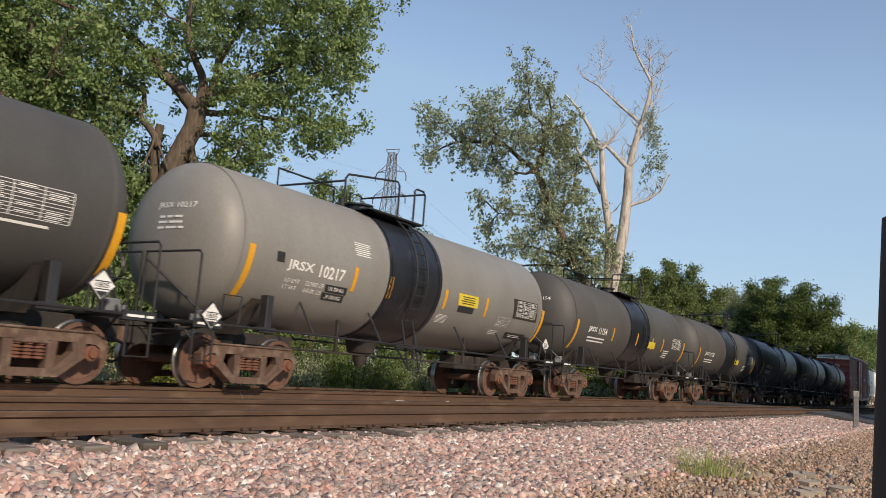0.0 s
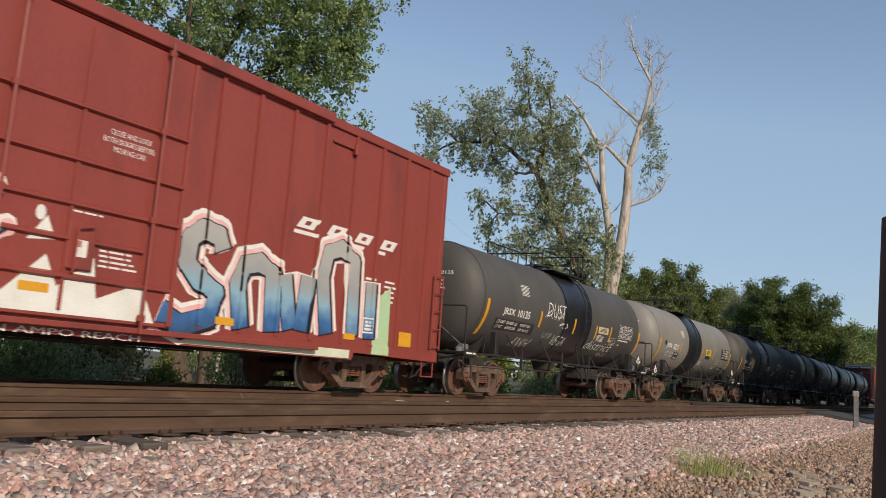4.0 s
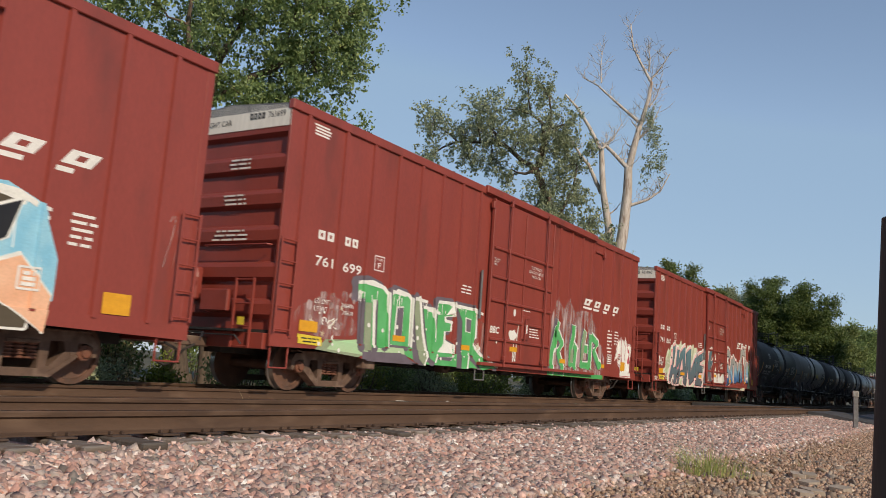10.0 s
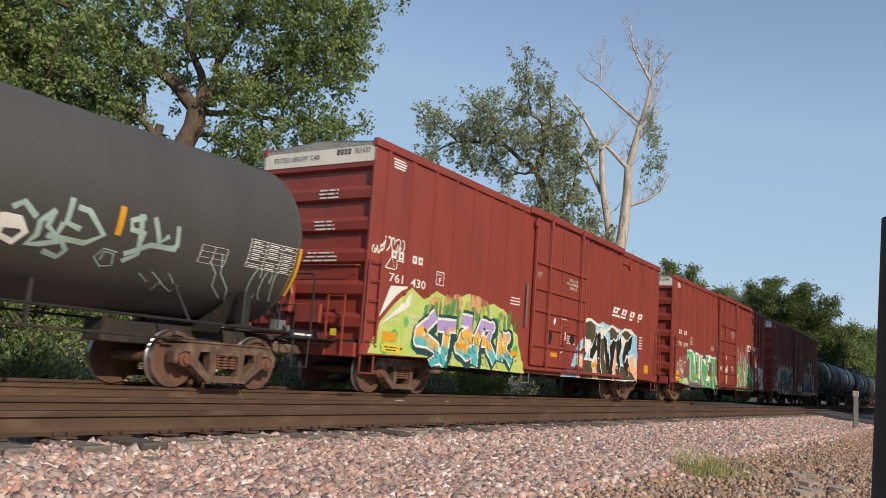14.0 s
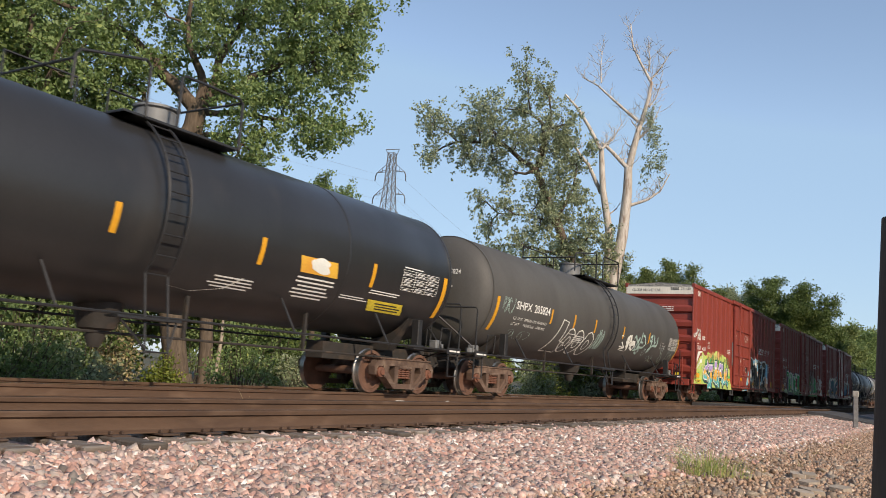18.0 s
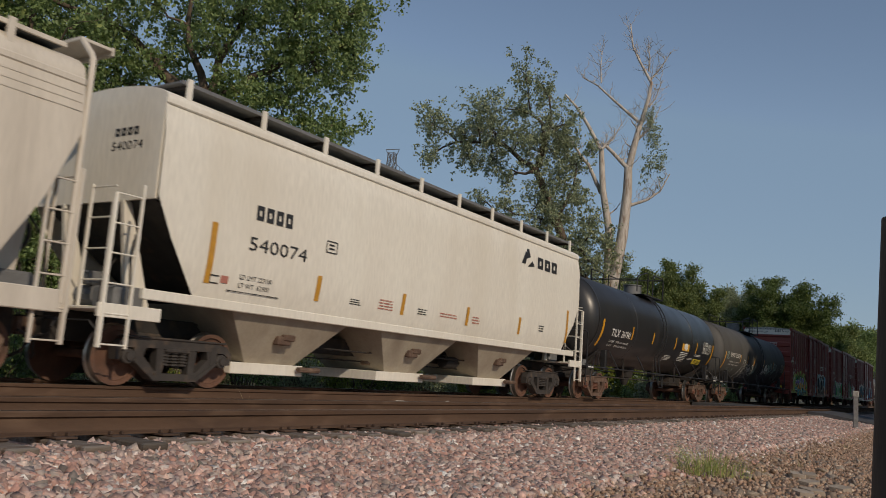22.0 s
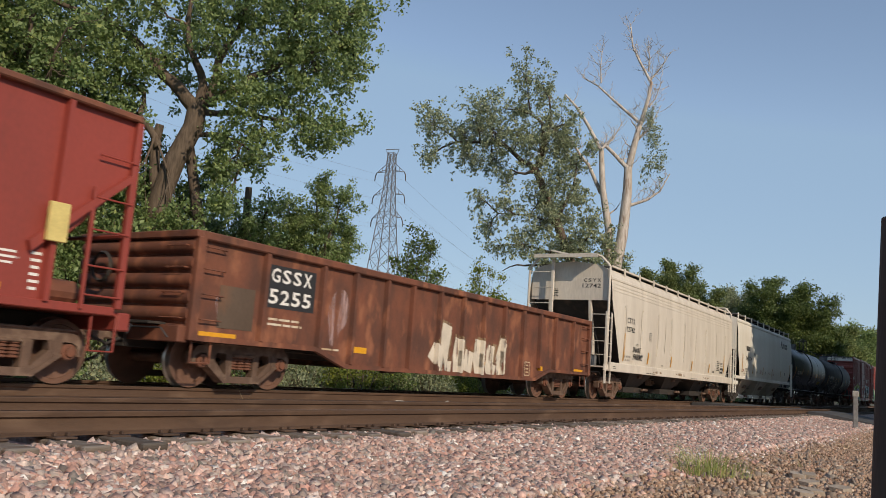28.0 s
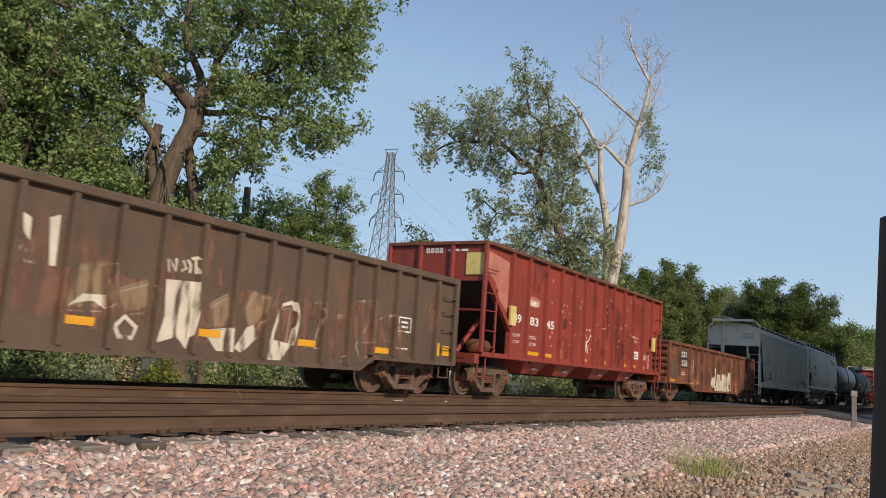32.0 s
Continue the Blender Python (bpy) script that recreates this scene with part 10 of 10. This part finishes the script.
    for i, (az, dist, h, w, lf) in enumerate(far):
        a, h, w = radians(az), h * 1.12, w * 1.08
        k = dist / 110
        limbs = []
        for j in range(15):
            ph, e = j * 2.39996, (j + 0.5) / 15
            zr = h * (0.22 + 0.7 * e)
            rr = w * 0.84 * (1 - max(0, e - 0.3) ** 2 * 1.6) ** 0.5
            limbs.append((0, h * (0.15 + 0.4 * e), rr * math.cos(ph), zr, 0.1, rr * 0.8 * math.sin(ph)))
        tree("tree", "dark green tree in the woods up the line" if lf != "leaf_bright" else "yellow-green tree in the woods up the line", math.sin(a) * dist, -11.67 + math.cos(a) * dist, -az, [(0, 0), (0, h * 0.3), (0.1, h * 0.6)],
             limbs, 0.3, lf, "bark", max(0.13 * k, 0.10), 105 / (k * k), 100 + i, 0.80 * k, 5, 0.34 * w, w, group="woods up the line")
    # distant wood beyond the fields
    rnd = random.Random(3)
    cl = []
    for i in range(420):
        u = i / 420
        x, y = -40 + 330 * u, 70 + 30 * math.sin(u * 5) + rnd.uniform(-5, 5)
        cl.append((x, y, rnd.uniform(0.5, 6.0) + 1.5 * math.sin(u * 40), rnd.uniform(1.6, 3.0)))
    me = leaves(cl, 0.5, 16, 77)
    tagged(thing("far_wood", "distant line of green trees beyond the line", "wood", geo=me, material=M["leaf_dark"]), kind="stuff")
    # trees on the near side, out of the picture, that shade the line up ahead
    for i in range(24):
        x, y = 45.5 + 8.2 * (i // 3) + (0, 7.5, 4)[i % 3], (-19.0, -14.6, -25.0)[i % 3]
        h = (19.5, 17.5, 22.0)[i % 3] + 0.8 * math.sin(i * 2.2)
        limbs = []
        for j in range(18):
            ph, e = j * 2.39996, (j + 0.5) / 18
            rr = 4.2 * (1 - max(0, e - 0.35) ** 2 * 1.5) ** 0.5
            limbs.append((0, 3 + 8 * e, rr * math.cos(ph), h * (0.2 + 0.74 * e), 0.15, rr * math.sin(ph)))
        tree("tree", "roadside tree shading the line beyond the crossing", x, y, 20 * i, [(0, 0), (0.1, 4), (0.2, 11)], limbs, 0.35, "leaf", "bark", 0.55, 11, 200 + i, 0.95, 3, 2.0, 4, group="roadside trees")


trees()


# ---------- pylon and its wires ----------
def pylon():
    a, dist = radians(53.5), 165.0
    p = thing("power_pylon", "grey steel lattice power pylon in the distance", "pylon", pose(math.sin(a) * dist, -11.67 + math.cos(a) * dist, -0.7, 0, 0, -80))
    H = 45.2

    def half(z):
        return 4.6 - 3.7 * (z / 37) ** 0.8 if z < 37 else 0.9 - 0.3 * (z - 37) / 8.2
    levels = [0, 7, 13, 18, 22.5, 26.5, 29.5, 32, 34.5, 37, 39, 41, 43, 44.4]
    for sx in (-1, 1):
        for sy in (-1, 1):
            part("leg", Geo().tube([(sx * half(z), sy * half(z), z) for z in levels], 0.1, 4), M["galv"], p)
    for z0, z1 in zip(levels, levels[1:]):
        g = Geo()
        for k in range(4):
            c, s = math.cos(k * math.pi / 2), math.sin(k * math.pi / 2)
            h0, h1 = half(z0), half(z1)

            def at(u, h, z):
                return (c * u * h - s * -h, s * u * h + c * -h, z)
            g.tube([at(-1, h0, z0), at(1, h1, z1)], 0.06, 4, False)
            g.tube([at(1, h0, z0), at(-1, h1, z1)], 0.06, 4, False)
            g.tube([at(-1, h1, z1), at(1, h1, z1)], 0.05, 4, False)
        tagged(part("bracing", g, M["galv"], p), kind="stuff")
    part("top_bar", Geo().tube([(-1.5, 0, H), (1.5, 0, H)], 0.09, 4).tube([(-1.5, 0, H), (-0.4, 0.5, 43)], 0.06, 4).tube([(1.5, 0, H), (0.4, 0.5, 43)], 0.06, 4), M["galv"], p)
    for z, w in ((40.7, 3.1), (36.0, 3.3), (31.3, 3.2)):
        for s in (-1, 1):
            b = half(z)
            part("cross_arm", Geo().tube([(s * b, -b, z), (s * w, 0, z - 0.3)], 0.07, 4).tube([(s * b, b, z), (s * w, 0, z - 0.3)], 0.07, 4).tube([(s * b * 0.9, 0, z + 1.7), (s * w, 0, z - 0.3)], 0.07, 4).tube(
                [(s * (b + w) / 2, 0, z - 0.15), (s * (b + w) / 2, 0, z + 0.8)], 0.05, 4), M["galv"], p)
            part("insulator", Geo().tube([(s * w, 0, z - 0.3), (s * (w + 0.3), 0, z - 1.1), (s * (w + 0.35), 0, z - 2.1)], 0.11, 6), M["metal"], p)
            g = Geo()
            for d in (-1, 1):
                g.tube([(s * (w + 0.35), d * 240 * u, z - 2.1 - 9 * 4 * u * (1 - u)) for u in [k / 14 for k in range(15)]], 0.014, 4, False)
            part("cable", g, M["galv"], p)


pylon()


# ---------- loose stones, weeds, litter, posts ----------
def stones(name, label, area, count, size, seed, material, zf, squash=0.75):
    """Broken stones lying on the bed: jittered blocks, each turned its own way. area: function from a generator to points (n, 2)."""
    rg = np.random.default_rng(seed)
    xy = area(rg, count)
    n = len(xy)
    s = size * rg.uniform(0.4, 1.0, (n, 1, 1)) ** 1.3 * 1.75 * rg.uniform(0.6, 1.2, (n, 1, 3)) * np.array([1, 1, squash])
    cube = np.array([(x, y, z) for x in (-1, 1) for y in (-1, 1) for z in (-1, 1)], float)
    v = cube[None] * s * rg.uniform(0.52, 1.08, (n, 8, 3))
    q = rg.normal(size=(n, 4))
    q /= np.linalg.norm(q, axis=1)[:, None]
    w, x, y, z = q.T
    R = np.stack([np.stack([1 - 2 * (y * y + z * z), 2 * (x * y - z * w), 2 * (x * z + y * w)], 1), np.stack([2 * (x * y + z * w), 1 - 2 * (x * x + z * z), 2 * (y * z - x * w)], 1),
                  np.stack([2 * (x * z - y * w), 2 * (y * z + x * w), 1 - 2 * (x * x + y * y)], 1)], 1)
    v = np.einsum("nij,nkj->nki", R, v)
    h = np.array([zf(a, b) for a, b in xy]) + size * 0.22
    v += np.concatenate([xy, h[:, None]], 1)[:, None]
    quads = np.array([(0, 1, 3, 2), (4, 6, 7, 5), (0, 4, 5, 1), (2, 3, 7, 6), (0, 2, 6, 4), (1, 5, 7, 3)])
    me = bpy.data.meshes.new(name)
    me.vertices.add(8 * n)
    me.vertices.foreach_set("co", v.reshape(-1))
    me.loops.add(24 * n)
    me.loops.foreach_set("vertex_index", (np.arange(n)[:, None, None] * 8 + quads[None]).reshape(-1).astype(np.int32))
    me.polygons.add(6 * n)
    me.polygons.foreach_set("loop_start", (np.arange(6 * n) * 4).astype(np.int32))
    me.update(calc_edges=True)
    return tagged(thing(name, label, "gravel", geo=me, material=M[material]), kind="stuff")


def strip(x0, x1, y0, y1, power=1.0):
    """Points over a strip, denser towards its near end."""
    return lambda rg, n: np.stack([x0 + (x1 - x0) * rg.uniform(0, 1, n) ** power, rg.uniform(y0, y1, n)], 1)


def tuft(name, label, x, y, z, n, h, spread, material, seed):
    """A tuft of bent grass blades."""
    rnd = random.Random(seed)
    g = Geo()
    for i in range(n):
        a, r = rnd.uniform(0, 6.283), spread * rnd.random() ** 0.7 * 0.5
        bx, by = math.cos(a) * r, math.sin(a) * r
        l, w = h * rnd.uniform(0.35, 1.1), rnd.uniform(0.002, 0.0042)
        k = rnd.uniform(0.15, 1.0)
        dx, dy = math.cos(a) * l * k, math.sin(a) * l * k
        px, py = -math.sin(a) * w, math.cos(a) * w
        v = []
        for q in range(4):
            u = q / 3
            c = (bx + dx * u * u, by + dy * u * u, l * u * (1 - (0.2 + 0.3 * k) * u))
            t = 1 - u * 0.9
            v += [(c[0] - px * t, c[1] - py * t, c[2]), (c[0] + px * t, c[1] + py * t, c[2])]
        g.add(v, [(2 * k, 2 * k + 1, 2 * k + 3, 2 * k + 2) for k in range(3)])
    me = bpy.data.meshes.new(name)
    me.from_pydata(g.v, [], g.f)
    return thing(name, label, "grass", (x, y, z), geo=me, material=M[material])


def litter(name, label, x, y, z, w, d, seed, material):
    """A crumpled sheet of plastic."""
    rnd = random.Random(seed)
    g = Geo()
    n, m = 9, 5
    v = []
    for i in range(n + 1):
        for j in range(m + 1):
            u, q = i / n - 0.5, j / m - 0.5
            k = max(0, 1 - 3.2 * u * u - 2 * q * q)
            v.append((u * w + rnd.uniform(-0.02, 0.02), q * d + rnd.uniform(-0.03, 0.03), 0.01 + k * rnd.uniform(0.02, 0.12)))
    g.add(v, [(i * (m + 1) + j, (i + 1) * (m + 1) + j, (i + 1) * (m + 1) + j + 1, i * (m + 1) + j + 1) for i in range(n) for j in range(m)])
    return thing(name, label, "litter", (x, y, z), geo=g, material=M[material])


def small_things():
    bz = bed_z
    stones("ballast_stones", "loose broken pink ballast stones on the shoulder", strip(2.0, 15, -8.55, -6.36), 27000, 0.0285, 1, "stone", bz)
    stones("ballast_stones", "loose broken pink ballast stones along the shoulder", strip(15, 44, -8.55, -6.3, 1.15), 24000, 0.034, 2, "stone", bz)
    stones("crib_stones", "ballast stones between the tie ends", strip(2.0, 40, -6.45, -5.9, 1.4), 9000, 0.027, 3, "stone", lambda x, y: bz(x, y) + 0.004)
    stones("stray_stones", "pink ballast stones strayed onto the verge", lambda rg, n: np.stack([5 + 30 * rg.uniform(0, 1, n) ** 1.3, -8.4 - np.abs(rg.normal(0, 0.28, n))], 1), 1700, 0.027, 7, "stone", verge_z)
    stones("verge_gravel", "brown gravel scattered over the verge", strip(5, 36, -12.6, -8.3, 1.4), 30000, 0.018, 4, "verge_stone", verge_z)
    stones("verge_rocks", "flat tan pieces of rock lying on the verge", strip(8.0, 18, -11.4, -8.9), 260, 0.05, 5, "rock", lambda x, y: verge_z(x, y) - 0.01, 0.32)
    tuft("grass_tuft", "green grass tuft growing through the gravel", 11.1, -8.86, -0.48, 480, 0.50, 1.15, "grass", 1)
    tuft("grass_tuft", "small grass tuft at the edge of the ballast", 10.5, -8.85, -0.46, 110, 0.26, 0.6, "grass", 2)
    for i, (x, y) in enumerate(((12.2, -9.3), (14.0, -9.5), (17.5, -9.25), (9.2, -9.2), (21, -9.4))):
        tagged(tuft("weed", "sparse dry weed on the verge", x, y, -0.49, 18, 0.16, 0.3, "straw", 10 + i), kind="stuff")
    for i, (x, y, h) in enumerate(((9.7, -2.0, 0.62), (5.9, -5.0, 0.3), (6.1, -4.7, 0.26), (12.9, -4.4, 0.2))):
        tuft("dry_stalk", "dry straw stalk standing between the rails", x, y, -0.22, 3, h, 0.1, "straw", 30 + i)
    litter("plastic_litter", "crumpled white plastic between the tracks", 14.9, -1.4, -0.22, 0.9, 0.3, 4, "plastic")
    litter("plastic_litter", "torn strip of white plastic between the tracks", 16.9, -1.4, -0.22, 1.2, 0.25, 5, "plastic")
    # flat slabs and bare damp earth at the foot of the shoulder
    for i, (x, y, w, d, a) in enumerate(((8.2, -8.34, 0.42, 0.16, 12), (9.05, -8.5, 0.40, 0.15, 18), (10.25, -10.1, 0.3, 0.2, 20), (11.35, -10.35, 0.32, 0.22, -15), (12.5, -9.7, 0.34, 0.2, 5), (11.7, -9.95, 0.34, 0.2, -20), (10.5, -10.15, 0.3, 0.22, 30), (12.6, -9.8, 0.36, 0.2, 8))):
        thing("rock_slab", "flat tan slab of rock half buried in gravel", "rock", pose(x, y, verge_z(x, y) + 0.02, 2, -2, a), geo=Geo().prism([(-w / 2, -d / 2), (w * 0.1, -d * 0.62), (w / 2, -d * 0.35), (w * 0.46, d * 0.4), (-w * 0.1, d / 2), (-w * 0.5, d * 0.25)], -0.05, 0.035, "z"), material=M["slab"])
    # marker post by the crossing and the dark post close by
    p = thing("marker_post", "short grey concrete marker post with a pale cap", "post", pose(33.2, -8.34, -0.50, 0, 0, 10))
    part("shaft", Geo().box(-0.08, 0.08, -0.08, 0.08, -0.1, 1.2, 0.015), M["concrete_tie"], p)
    part("cap", Geo().box(-0.1, 0.1, -0.1, 0.1, 1.2, 1.42, 0.02), M["plastic"], p, "pale painted cap")
    thing("wooden_post", "dark weathered wooden post standing close to the camera", "post", pose(3.2, -11.472, -0.56), geo=Geo().tube([(0, 0.004, -0.1), (-0.004, -0.012, 0.8), (0.0, -0.045, 1.75)], 0.095, 24, True, 0.09), material=M["pole"], smooth=40)
    # level crossing: road up to the rails and panels between them
    g = Geo()
    ys = [(-40, -0.45), (-12, -0.45), (-8.5, -0.34), (-6.6, -0.06), (-5.84, -0.02)]
    g.add([(x, y, z) for x in (39.5, 47.5) for y, z in ys] + [(x, y, z - 0.3) for x in (39.5, 47.5) for y, z in ys],
          [(i, i + 1, i + 6, i + 5) for i in range(4)] + [(i + 10, i + 15, i + 16, i + 11) for i in range(4)] + [(i, i + 10, i + 11, i + 1) for i in range(4)] + [(i + 5, i + 6, i + 16, i + 15) for i in range(4)])
    thing("road", "asphalt road rising to the level crossing", "road", geo=g, material=M["asphalt"], kind="structure")
    c = thing("crossing", "level crossing of dark panels between the rails", "crossing", (43.5, 0, 0), kind="structure")
    for yc in (-5.0, 0.0):
        for a, b in ((-0.68, -0.02), (0.02, 0.68)):
            for k in range(3):
                part("panel", Geo().box(-4 + k * 2.67, -4 + (k + 1) * 2.67 - 0.03, yc + a, yc + b, -0.16, -0.012, 0.01), M["asphalt"], c)
    for k in range(3):
        part("panel", Geo().box(-4 + k * 2.67, -4 + (k + 1) * 2.67 - 0.03, -4.16, -0.84, -0.2, -0.014, 0.01), M["asphalt"], c)


small_things()


# ---------- the train rolls by ----------
def motions():
    steps = [0.1 * k for k in range(321)]
    path = [gone(t) for t in steps]
    for car, x in CARS:
        walk(car, [(t, pose(x + gone(t), 0, 0)) for t in range(33)])
    for w, dx in WHEELS:
        walk(w, [(t, pose(dx, 0, WHEEL_R, 0, math.degrees(s / WHEEL_R), 0)) for t, s in zip(steps, path)])


motions()
